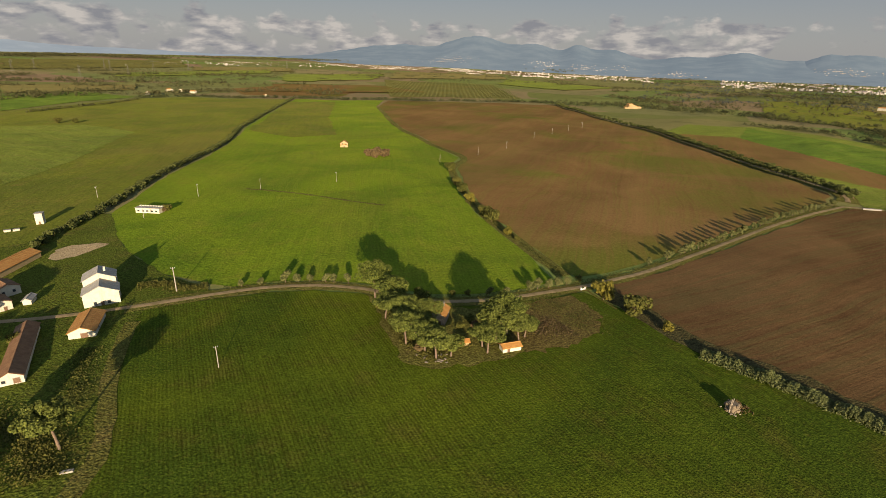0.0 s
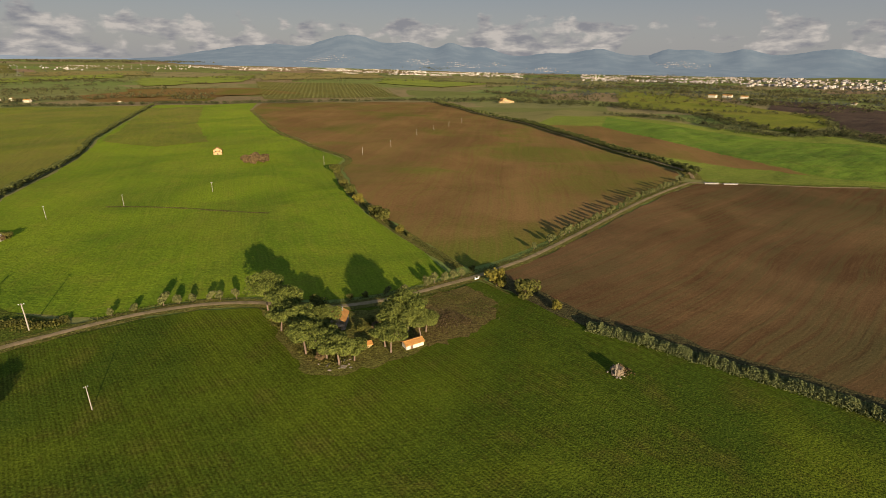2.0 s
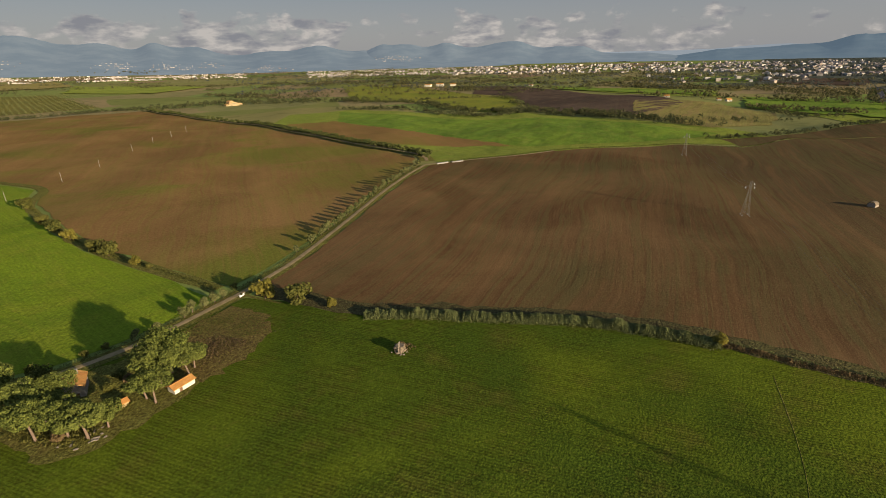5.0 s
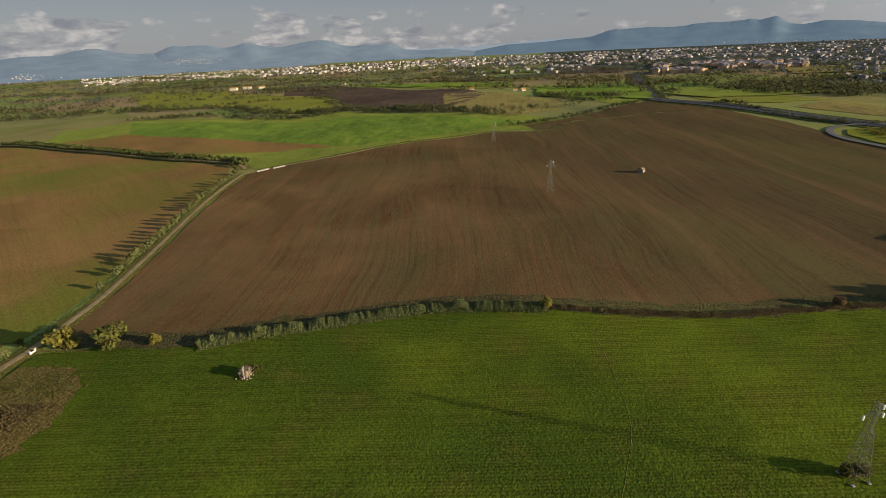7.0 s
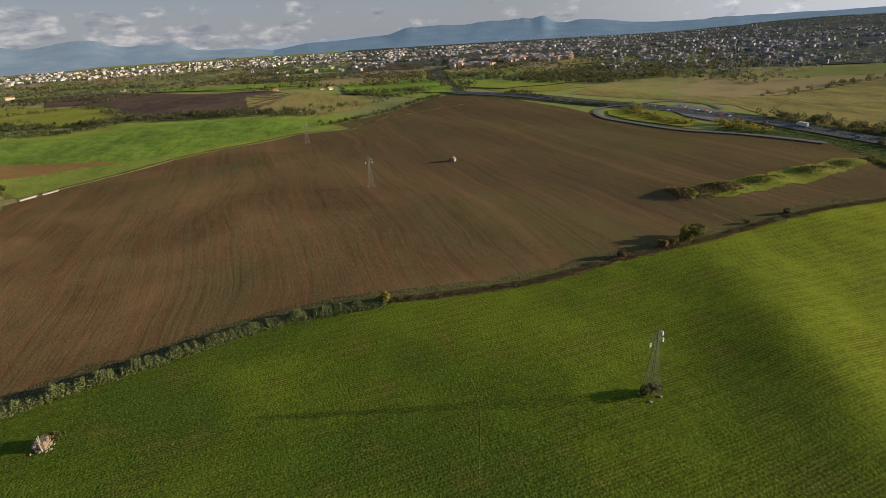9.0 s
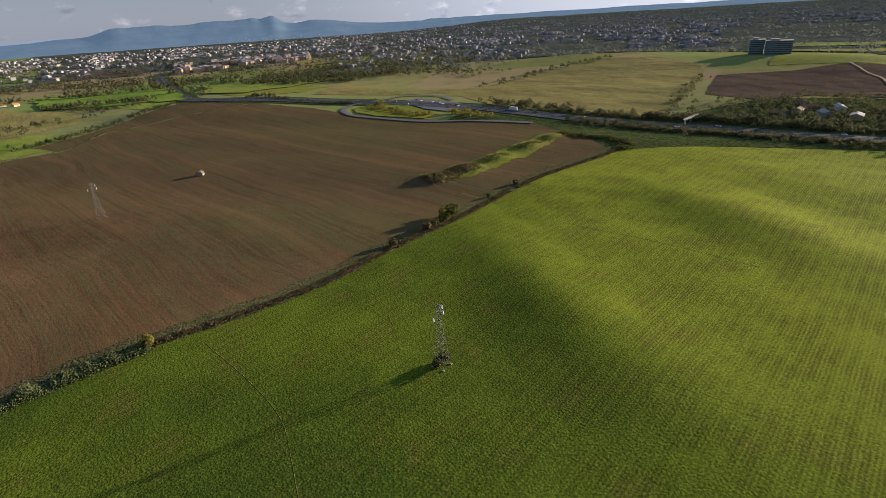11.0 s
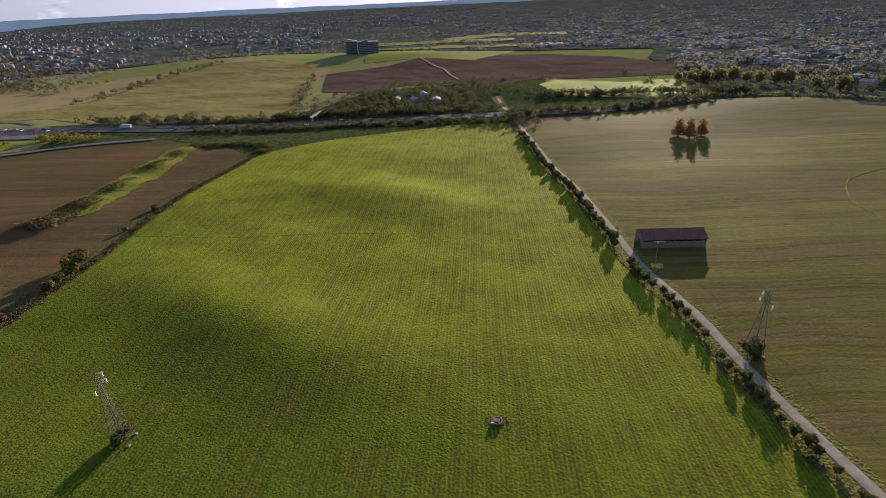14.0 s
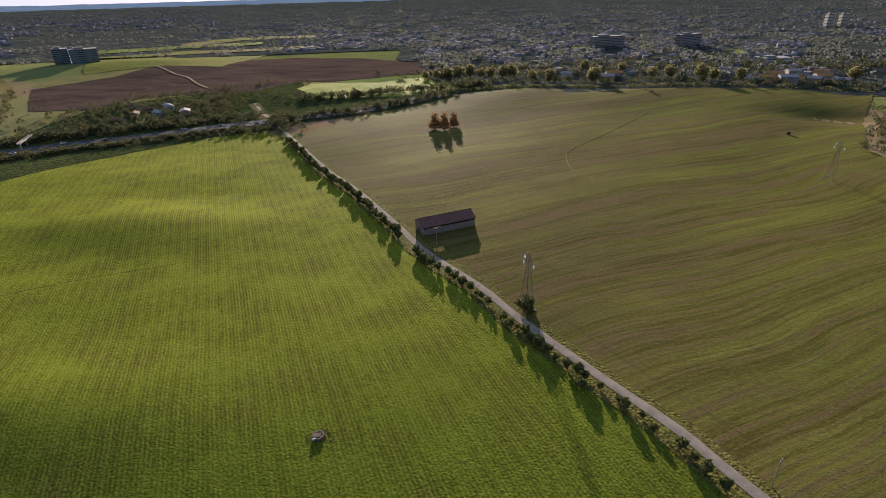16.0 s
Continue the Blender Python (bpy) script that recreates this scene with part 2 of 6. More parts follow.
def ground_material():
    m, tr, b = material("open_country", 1.0, 0.0)
    vec = coords(tr)
    warp = noisy(tr, vec, 0.004, 3, 0.5)
    vor = tr.nodes.new("ShaderNodeTexVoronoi")
    vor.inputs["Scale"].default_value = 0.0027
    vadd = tr.nodes.new("ShaderNodeVectorMath")
    vadd.operation = "MULTIPLY_ADD"
    link(tr, vec, vadd.inputs[0])
    vadd.inputs[1].default_value = (1.0, 1.6, 1.0)
    wv = tr.nodes.new("ShaderNodeCombineXYZ")
    link(tr, maths(tr, "MULTIPLY", warp, 180.0), wv.inputs[0])
    link(tr, wv.outputs[0], vadd.inputs[2])
    link(tr, vadd.outputs[0], vor.inputs["Vector"])
    sepc = tr.nodes.new("ShaderNodeSeparateColor")
    link(tr, vor.outputs["Color"], sepc.inputs[0])
    c = ramp(tr, sepc.outputs[0], [(0.0, (0.160, 0.180, 0.052)), (0.22, (0.225, 0.200, 0.075)), (0.42, (0.165, 0.220, 0.055)), (0.60, (0.270, 0.180, 0.105)),
                                   (0.78, (0.260, 0.215, 0.095)), (1.0, (0.180, 0.210, 0.065))])
    mid = noisy(tr, vec, 0.02, 5, 0.6)
    c = blend(tr, span(tr, mid, 0.50, 0.72, 0.0, 0.5), c, (0.085, 0.100, 0.036))
    fine = noisy(tr, vec, 0.5, 4, 0.7)
    c = blend(tr, span(tr, fine, 0.5, 0.7, 0.0, 0.4), c, (0.10, 0.09, 0.035))
    link(tr, c, b.inputs["Base Color"])
    bump(tr, b, maths(tr, "ADD", fine, mid), 0.5, 0.6)
    return m


def dirt_material(name, track, mid, wheel=True):
    m, tr, b = material(name, 0.95, 0.04)
    vec = coords(tr)
    n1 = noisy(tr, vec, 0.25, 4, 0.6)
    n2 = noisy(tr, vec, 2.5, 5, 0.7)
    c = blend(tr, span(tr, n1, 0.4, 0.65), track, mid)
    c = blend(tr, span(tr, n2, 0.45, 0.7, 0.0, 0.5), c, tuple(v * 0.6 for v in track))
    link(tr, c, b.inputs["Base Color"])
    bump(tr, b, n2, 0.4, 0.15)
    return m


GROUND = ground_material()
DIRT = dirt_material("pale_dirt", (0.31, 0.225, 0.125), (0.21, 0.165, 0.080))
GRAVEL = dirt_material("grey_gravel", (0.300, 0.255, 0.195), (0.220, 0.188, 0.138))
ASPHALT = dirt_material("asphalt", (0.058, 0.058, 0.066), (0.074, 0.073, 0.078))
ASPHALT_PALE = dirt_material("worn_asphalt", (0.115, 0.114, 0.118), (0.150, 0.146, 0.142))


def leaf_material(name, dark, light, autumn=None, gloss=0.8, thin=0.25):
    m, tr, b = material(name, gloss, 0.06)
    geo = tr.nodes.new("ShaderNodeNewGeometry")
    obi = tr.nodes.new("ShaderNodeObjectInfo")
    vec = coords(tr)
    n = noisy(tr, vec, 0.8, 3)
    f = maths(tr, "ADD", maths(tr, "MULTIPLY", geo.outputs["Random Per Island"], 0.7), maths(tr, "MULTIPLY", n, 0.4))
    c = blend(tr, span(tr, f, 0.15, 0.9), dark, light)
    c = blend(tr, maths(tr, "MULTIPLY", obi.outputs["Random"], 0.35), c, autumn or tuple(v * 1.25 for v in light))
    link(tr, c, b.inputs["Base Color"])
    b.inputs["Subsurface Weight"].default_value = 0.0
    tl = tr.nodes.new("ShaderNodeBsdfTranslucent")
    link(tr, c, tl.inputs["Color"])
    mix = tr.nodes.new("ShaderNodeMixShader")
    mix.inputs[0].default_value = thin
    link(tr, b.outputs[0], mix.inputs[1])
    link(tr, tl.outputs[0], mix.inputs[2])
    link(tr, mix.outputs[0], tr.nodes["Material Output"].inputs["Surface"])
    return m


PINE = leaf_material("pine_needles", (0.036, 0.054, 0.012), (0.170, 0.192, 0.040), (0.15, 0.16, 0.04))
OLIVE = leaf_material("olive_leaves", (0.050, 0.060, 0.020), (0.150, 0.150, 0.055))
SHRUB = leaf_material("shrub_leaves", (0.040, 0.050, 0.012), (0.125, 0.125, 0.030), (0.15, 0.12, 0.03))
OAK = leaf_material("dark_broadleaf", (0.036, 0.050, 0.016), (0.128, 0.138, 0.042), thin=0.35)
YELLOW = leaf_material("yellowing_leaves", (0.095, 0.095, 0.022), (0.240, 0.205, 0.040), thin=0.45)
ORANGE = leaf_material("autumn_leaves", (0.190, 0.120, 0.050), (0.360, 0.230, 0.095), thin=0.5)
REED = leaf_material("reed_leaves", (0.056, 0.072, 0.024), (0.160, 0.172, 0.066))
BRAMBLE = leaf_material("dry_bramble", (0.060, 0.042, 0.022), (0.150, 0.105, 0.048))
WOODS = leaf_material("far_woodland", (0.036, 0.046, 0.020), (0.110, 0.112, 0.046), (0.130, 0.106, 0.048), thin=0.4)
# far trees: distance haze painted in as paler, greyer leaves
FARWOODS = leaf_material("haze_greyed_trees", (0.082, 0.094, 0.076), (0.120, 0.130, 0.104), (0.128, 0.120, 0.098), thin=0.6)
GOLDEN = leaf_material("golden_leaves", (0.130, 0.125, 0.052), (0.270, 0.240, 0.095), thin=0.5)
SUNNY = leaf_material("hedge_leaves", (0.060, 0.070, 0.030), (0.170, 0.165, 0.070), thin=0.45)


def plain(name, a, b2, scale=1.5, rough=0.85, metal=0.0, relief=0.25, spec=0.25, stain=None):
    m, tr, b = material(name, rough, spec)
    vec = coords(tr)
    n1 = noisy(tr, vec, scale, 5, 0.65)
    n2 = noisy(tr, vec, scale * 7, 3, 0.6)
    c = blend(tr, span(tr, n1, 0.35, 0.68), a, b2)
    if stain:
        streaks = noisy(tr, coords(tr, (1.0, 1.0, 0.15)), scale * 1.3, 4, 0.6)
        c = blend(tr, span(tr, streaks, 0.52, 0.75, 0.0, 0.7), c, stain)
    link(tr, c, b.inputs["Base Color"])
    b.inputs["Metallic"].default_value = metal
    bump(tr, b, n2, relief, 0.05)
    return m


BARK = plain("bark", (0.12, 0.085, 0.06), (0.20, 0.14, 0.10), 2.0, 0.95)
POLEWOOD = plain("weathered_pole", (0.27, 0.24, 0.20), (0.34, 0.31, 0.26), 1.0, 0.9)
PLASTER = plain("white_plaster", (0.56, 0.51, 0.40), (0.48, 0.44, 0.34), 0.6, 0.9, stain=(0.36, 0.32, 0.25))
OCHRE = plain("ochre_plaster", (0.34, 0.245, 0.120), (0.40, 0.295, 0.150), 0.6, 0.9, stain=(0.26, 0.20, 0.14))
STONE = plain("old_stone", (0.22, 0.18, 0.14), (0.32, 0.27, 0.21), 1.2, 0.95, relief=0.6)
DARKSTONE = plain("dark_mossy_stone", (0.12, 0.095, 0.065), (0.20, 0.155, 0.105), 1.2, 0.95, relief=0.6)
CONCRETE = plain("concrete", (0.30, 0.28, 0.25), (0.23, 0.215, 0.19), 1.0, 0.9)
STEEL = plain("galvanised_steel", (0.150, 0.142, 0.122), (0.110, 0.102, 0.086), 2.0, 0.75, 0.1)
GLASSY = plain("insulator_glass", (0.72, 0.76, 0.76), (0.80, 0.82, 0.82), 3.0, 0.12, 0.0, 0.0, 0.8)
WINDOW = plain("window_glass", (0.02, 0.025, 0.03), (0.03, 0.035, 0.04), 1.0, 0.08, 0.0, 0.0, 0.8)
WOODDOOR = plain("door_wood", (0.12, 0.07, 0.04), (0.17, 0.10, 0.06), 2.0, 0.7)
BLUEGLASS = plain("blue_glazing", (0.10, 0.16, 0.18), (0.13, 0.19, 0.21), 0.2, 0.3, 0.0, 0.0, 0.7)
RUST = plain("rusted_sheet", (0.150, 0.070, 0.050), (0.205, 0.100, 0.070), 0.8, 0.75, 0.0)
WHITEPAINT = plain("white_paint", (0.66, 0.65, 0.61), (0.58, 0.57, 0.53), 1.0, 0.5)
DARKPAINT = plain("dark_paint", (0.05, 0.055, 0.06), (0.07, 0.07, 0.075), 1.0, 0.4)
REDPAINT = plain("red_paint", (0.40, 0.04, 0.03), (0.35, 0.035, 0.03), 1.0, 0.4)


def tile_material(name, a, b2):
    m, tr, b = material(name, 0.85, 0.2)
    vec = coords(tr)
    n1 = noisy(tr, vec, 0.5, 4, 0.6)
    n2 = noisy(tr, vec, 5.0, 3, 0.7)
    c = blend(tr, span(tr, n1, 0.35, 0.65), a, b2)
    c = blend(tr, span(tr, n2, 0.45, 0.65, 0.0, 0.5), c, tuple(v * 0.55 for v in a))
    link(tr, c, b.inputs["Base Color"])
    w = node(tr, "ShaderNodeTexWave", Scale=1.3)
    link(tr, vec, w.inputs["Vector"])
    bump(tr, b, w.outputs["Fac"], 0.6, 0.08)
    return m


TILE = tile_material("terracotta_tiles", (0.40, 0.185, 0.052), (0.47, 0.245, 0.072))
TILE_OLD = tile_material("weathered_tiles", (0.20, 0.105, 0.055), (0.26, 0.145, 0.075))
TILE_GREY = tile_material("grey_roofing", (0.33, 0.305, 0.26), (0.40, 0.375, 0.33))


def town_material(name, stops):
    """Far walls: a colour for each block, with rows of windows by height."""
    m, tr, b = material(name, 1.0, 0.02)
    geo = tr.nodes.new("ShaderNodeNewGeometry")
    c = ramp(tr, geo.outputs["Random Per Island"], stops)
    link(tr, c, b.inputs["Base Color"])
    return m


TOWN = town_material("town_walls", [(0.0, (0.56, 0.53, 0.48)), (0.25, (0.36, 0.33, 0.30)), (0.5, (0.27, 0.22, 0.17)), (0.7, (0.44, 0.38, 0.31)), (0.85, (0.58, 0.55, 0.51)), (1.0, (0.27, 0.25, 0.24))])
# roof and suburb wall tones kept close, haze's low contrast put into colour
TOWN_ROOF = town_material("town_roofs", [(0.0, (0.22, 0.16, 0.13)), (0.4, (0.19, 0.165, 0.155)), (0.75, (0.22, 0.20, 0.20)), (1.0, (0.36, 0.35, 0.35))])
PALETOWN = town_material("suburb_walls", [(0.0, (0.42, 0.40, 0.38)), (0.3, (0.28, 0.26, 0.25)), (0.6, (0.21, 0.20, 0.19)), (0.85, (0.34, 0.30, 0.27)), (1.0, (0.46, 0.44, 0.42))])
BRICKTOWN = town_material("terracotta_blocks", [(0.0, (0.40, 0.27, 0.16)), (0.5, (0.46, 0.33, 0.20)), (1.0, (0.32, 0.21, 0.13))])


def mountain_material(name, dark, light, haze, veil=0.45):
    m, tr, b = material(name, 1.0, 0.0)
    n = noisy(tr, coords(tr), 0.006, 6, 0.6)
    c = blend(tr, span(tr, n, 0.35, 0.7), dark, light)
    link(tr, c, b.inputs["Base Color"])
    # air haze painted as a faint blue glow over bluish base colours
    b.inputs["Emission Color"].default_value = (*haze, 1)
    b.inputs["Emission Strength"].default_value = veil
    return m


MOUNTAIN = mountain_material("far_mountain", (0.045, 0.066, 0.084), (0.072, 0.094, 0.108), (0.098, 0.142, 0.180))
MOUNTAIN_MID = mountain_material("blue_haze_mountain", (0.050, 0.068, 0.082), (0.082, 0.100, 0.110), (0.132, 0.166, 0.196), 0.50)
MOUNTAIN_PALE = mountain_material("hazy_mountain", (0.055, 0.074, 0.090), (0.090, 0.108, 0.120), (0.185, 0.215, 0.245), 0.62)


# ---- mesh helpers ----
BUMPS = [(880, 40, 9, 150, 220), (185, -226, 5.2, 60, 29), (152, -96, 4.2, 72, 23), (230, -305, 1.8, 70, 40),
         (-33, -600, 6, 110, 100), (-240, -610, 4.6, 130, 100), (-110, -500, -2, 60, 60), (-308, -490, -6, 45, 32),
         (940, -740, 14, 240, 190), (650, -900, 12, 170, 140), (690, 420, 5, 160, 120), (-200, 1200, 6, 260, 220),
         (1080, 560, 8, 200, 160), (430, -400, -5, 120, 90), (230, -560, -4, 90, 80),
         (336, -104, 3.0, 11, 13), (347, -132, 3.6, 11, 14), (365, -166, 2.8, 12, 14), (387, -205, 3.2, 11, 14), (411, -246, 3.4, 12, 13)]


# how high the far rim of the plain climbs, by bearing: wooded hills north-west, open plain east, hills again south
RIM = ((0, 6, 15, 22, 60, 104, 116, 140, 230, 318, 345), (76, 66, 50, 43, 42, 44, 82, 84, 80, 84, 92))


def hgt(x, y):
    """The height of the land: low swells near by, a slow rise to the hills far off."""
    r = np.hypot(x, y)
    s = np.clip((r - 1300) / 3300, 0, 1)
    rim = np.interp(np.degrees(np.arctan2(x, y)) % 360, *RIM, period=360)
    z = rim * s * s * (3 - 2 * s)
    for bx, by, a, sx, sy in BUMPS:
        z = z + a * np.exp(-((x - bx) / sx) ** 2 - ((y - by) / sy) ** 2)
    m = np.clip((r - 60) / 300, 0.35, 1)
    return z + m * (0.9 * np.sin(x / 43 + 1.3) * np.sin(y / 57 + 0.4) + 0.5 * np.sin(x / 23 - y / 31 + 2))


def shrink(x, y):
    """Far off the land climbs to meet the horizon, so what stands there is built smaller in step."""
    return np.where(np.hypot(x, y) > 1350, np.clip((EYE - hgt(x, y)) / EYE, 0.28, 1.0), 1.0)


def mesh_of(name, verts, faces, mat=None, smooth=False):
    me = bpy.data.meshes.new(name)
    me.from_pydata(verts if isinstance(verts, list) else verts.tolist(), [], faces if isinstance(faces, list) else faces.tolist())
    if mat:
        me.materials.append(mat)
    if smooth:
        me.polygons.foreach_set("use_smooth", [True] * len(me.polygons))
    me.update()
    return me


def part(name, bm, mat, parent, label=""):
    """Links a bmesh, or a ready mesh, as one part under its thing."""
    if isinstance(bm, bmesh.types.BMesh):
        me = bpy.data.meshes.new(name)
        bm.to_mesh(me)
        bm.free()
        me.materials.append(mat)
    else:
        me = bm
    ob = new(name, me)
    ob.parent = parent
    return tagged(ob, label)


def thing(name, x, y, turn=0.0, label="", category="", group="", sink=0.0, z=None):
    ob = new(name)
    ob.empty_display_size = 0.5
    ob.matrix_basis = pose(x, y, (float(hgt(x, y)) if z is None else z) - sink, 0, 0, turn)
    return tagged(ob, label, category, group)


def box(bm, cx, cy, cz, sx, sy, sz, turn=None, bevel=0.0):
    m = Matrix.Translation((cx, cy, cz)) @ (turn or Matrix()) @ Matrix.Diagonal((sx, sy, sz, 1))
    got = bmesh.ops.create_cube(bm, size=1, matrix=m)
    if bevel:
        edges = list({e for v in got["verts"] for e in v.link_edges})
        bmesh.ops.bevel(bm, geom=edges, offset=bevel, segments=1, affect="EDGES")
    return bm


def boxed(*args, **kw):
    return box(bmesh.new(), *args, **kw)


def tube(bm, points, radii, sides=8):
    """A tapered tube along points."""
    rings = []
    pts = [Vector(p) for p in points]
    for i, (p, r) in enumerate(zip(pts, radii)):
        d = (pts[min(i + 1, len(pts) - 1)] - pts[max(i - 1, 0)]).normalized()
        side = d.cross(Vector((0.3, 1, 0.1))).normalized()
        up = side.cross(d)
        rings.append([bm.verts.new(p + (side * math.cos(a) + up * math.sin(a)) * r) for a in (2 * math.pi * k / sides for k in range(sides))])
    for a, b in zip(rings, rings[1:]):
        for k in range(sides):
            bm.faces.new((a[k], a[(k + 1) % sides], b[(k + 1) % sides], b[k]))
    bm.faces.new(rings[0][::-1])
    bm.faces.new(rings[-1])
    return bm


def bar(bm, a, b, w):
    """A square bar from a to b."""
    return tube(bm, (a, b), (w * 0.7, w * 0.7), 4)


def smooth_line(points, step, jitter=0.0, seed=0):
    """A line through points, rounded at its corners, with a vertex about every step metres."""
    p = np.array(points, float)
    p = np.vstack([2 * p[0] - p[1], p, 2 * p[-1] - p[-2]])
    out = []
    for a, b, c, d in zip(p, p[1:], p[2:], p[3:]):
        n = max(2, int(np.hypot(*(c - b)) / step))
        for t in np.arange(n) / n:
            out.append(0.5 * (2 * b + (c - a) * t + (2 * a - 5 * b + 4 * c - d) * t**2 + (3 * b - a - 3 * c + d) * t**3))
    out.append(p[-2])
    out = np.array(out)
    if jitter:
        rng = np.random.default_rng(seed)
        out = out + rng.normal(0, jitter, out.shape)
    return out


def ribbon(name, points, width, mat, lift, label, category, step=5.0, rag=0.0, kind="structure", seed=1):
    """A strip of ground along a line."""
    c = smooth_line(points, step)
    d = np.gradient(c, axis=0)
    n = np.stack([-d[:, 1], d[:, 0]], 1) / np.hypot(d[:, 0], d[:, 1])[:, None]
    rng = np.random.default_rng(seed)
    cols, k = [], 5
    w = width / 2 * (1 + rag * rng.normal(0, 1, (len(c), 2)))
    for j in range(k):
        u = j / (k - 1)
        off = -w[:, 0] * (1 - u) + w[:, 1] * u
        xy = c + n * off[:, None]
        z = hgt(xy[:, 0], xy[:, 1]) + lift + 0.0007 * np.hypot(xy[:, 0], xy[:, 1]) - (0.08 if j in (0, k - 1) else 0)
        cols.append(np.column_stack([xy, z]))
    v = np.stack(cols, 1).reshape(-1, 3)
    f = [(i * k + j, (i + 1) * k + j, (i + 1) * k + j + 1, i * k + j + 1)[::-1] for i in range(len(c) - 1) for j in range(k - 1)]
    return tagged(new(name, mesh_of(name, v, f, mat, True)), label, category, kind=kind)


def field(name, outline, mat, label, step=8.0, lift=0.15, rag=0.5, category="field", seed=2):
    """A field: its outline filled with a net of triangles that lies on the land."""
    from mathutils.geometry import delaunay_2d_cdt
    o = np.array(outline, float)
    rng = np.random.default_rng(seed)
    edge = []
    for a, b in zip(o, np.roll(o, -1, 0)):
        n = max(1, int(np.hypot(*(b - a)) / step))
        for t in np.arange(n) / n:
            edge.append(a + (b - a) * t + (rng.normal(0, rag * (max(1.0, step / 7) if rag < 1 else 1.0), 2) if t else 0))
    edge = np.array(edge)
    lo, hi = o.min(0), o.max(0)
    gx, gy = np.meshgrid(np.arange(lo[0], hi[0], step), np.arange(lo[1], hi[1], step))
    inner = np.column_stack([gx.ravel(), gy.ravel()])
    pts = [Vector(p) for p in edge] + [Vector(p) for p in inner]
    n = len(edge)
    out = delaunay_2d_cdt(pts, [(i, (i + 1) % n) for i in range(n)], [list(range(n))], 1, 0.01)
    v = np.array([(p.x, p.y) for p in out[0]])
    z = hgt(v[:, 0], v[:, 1]) + lift + 0.0004 * np.hypot(v[:, 0], v[:, 1])
    ob = new(name, mesh_of(name, np.column_stack([v, z]), [list(f) for f in out[2]], mat, True))
    me = ob.data
    if me.polygons and sum(p.normal.z for p in me.polygons) < 0:
        me.flip_normals()
    return tagged(ob, label, category, kind="structure")


def clumps(centres, normals, sizes, rng, fold=0.35):
    """Small folded leaf sprays, one to a centre: vertices and faces."""
    n = len(centres)
    t = rng.normal(0, 1, (n, 3))
    u = np.cross(normals, t)
    u /= np.linalg.norm(u, axis=1)[:, None] + 1e-9
    w = np.cross(normals, u)
    s = np.asarray(sizes)[:, None] * np.ones((n, 1))
    a, b = rng.uniform(0.7, 1.3, (n, 1)), rng.uniform(0.6, 1.2, (n, 1))
    v = np.stack([centres - u * s * a * 0.5, centres - w * s * b * 0.5 + normals * s * fold * 0.3, centres + u * s * a * 0.5, centres + w * s * b * 0.5 - normals * s * fold], 1)
    f = np.arange(4 * n).reshape(n, 4)
    return v.reshape(-1, 3), np.concatenate([f[:, [0, 1, 2]], f[:, [0, 2, 3]]])


def crown_mesh(name, blobs, count, size, mat, seed, shell=0.55, up=0.35):
    """A crown of many small sprays spread over blobs (x, y, z, rx, ry, rz)."""
    rng = np.random.default_rng(seed)
    b = np.array(blobs, float)
    weight = (b[:, 3] * b[:, 4]) ** 1.0
    pick = rng.choice(len(b), count, p=weight / weight.sum())
    d = rng.normal(0, 1, (count, 3))
    d /= np.linalg.norm(d, axis=1)[:, None]
    rad = shell + (1.08 - shell) * rng.random(count) ** 0.6
    c = b[pick, :3] + d * b[pick, 3:] * rad[:, None]
    nrm = d + rng.normal(0, 0.45, d.shape) + np.array([0, 0, up])
    nrm /= np.linalg.norm(nrm, axis=1)[:, None]
    v, f = clumps(c, nrm, size * rng.uniform(0.6, 1.35, count), rng)
    return mesh_of(name, v, f, mat)


def ball_blobs(seed, n, spread, height, base, r0, r1, flat=0.8):
    rng = np.random.default_rng(seed)
    out = [(0, 0, base + height * 0.5, spread * 0.75, spread * 0.75, height * 0.5)]
    for _ in range(n):
        a, q = rng.uniform(0, 6.28), rng.uniform(0.35, 0.85) * spread
        r = rng.uniform(r0, r1)
        out.append((q * math.cos(a), q * math.sin(a), base + height * rng.uniform(0.2, 0.85), r, r, r * flat))
    return out


def trunk_mesh(h, r, lean=0.2, limbs=3, reach=1.0, seed=0, sides=7):
    rng = random.Random(seed)
    bm = bmesh.new()
    top = (rng.uniform(-lean, lean), rng.uniform(-lean, lean), h)
    tube(bm, [(0, 0, -0.4), (top[0] * 0.2, top[1] * 0.3, h * 0.3), (top[0] * 0.6, top[1] * 0.7, h * 0.7), top], (r * 1.25, r, r * 0.8, r * 0.6), sides)
    for k in range(limbs):
        a = 6.28 * k / limbs + rng.uniform(-0.5, 0.5)
        z0 = h * rng.uniform(0.72, 0.95)
        s = z0 / h
        p0 = Vector((top[0] * s, top[1] * s, z0))
        p1 = p0 + Vector((math.cos(a) * reach * 0.5, math.sin(a) * reach * 0.5, reach * 0.45))
        p2 = p0 + Vector((math.cos(a) * reach, math.sin(a) * reach, reach * rng.uniform(0.6, 0.9)))
        tube(bm, (p0, p1, p2), (r * 0.5, r * 0.35, r * 0.15), 5)
    return bm


def tree(name, x, y, turn, trunk_bm, crown_me, label, category="tree", group="", crown_label=""):
    t = thing(name, x, y, turn, label, category, group)
    part("trunk", trunk_bm, BARK, t)
    part("crown", crown_me, None, t, crown_label)
    return t


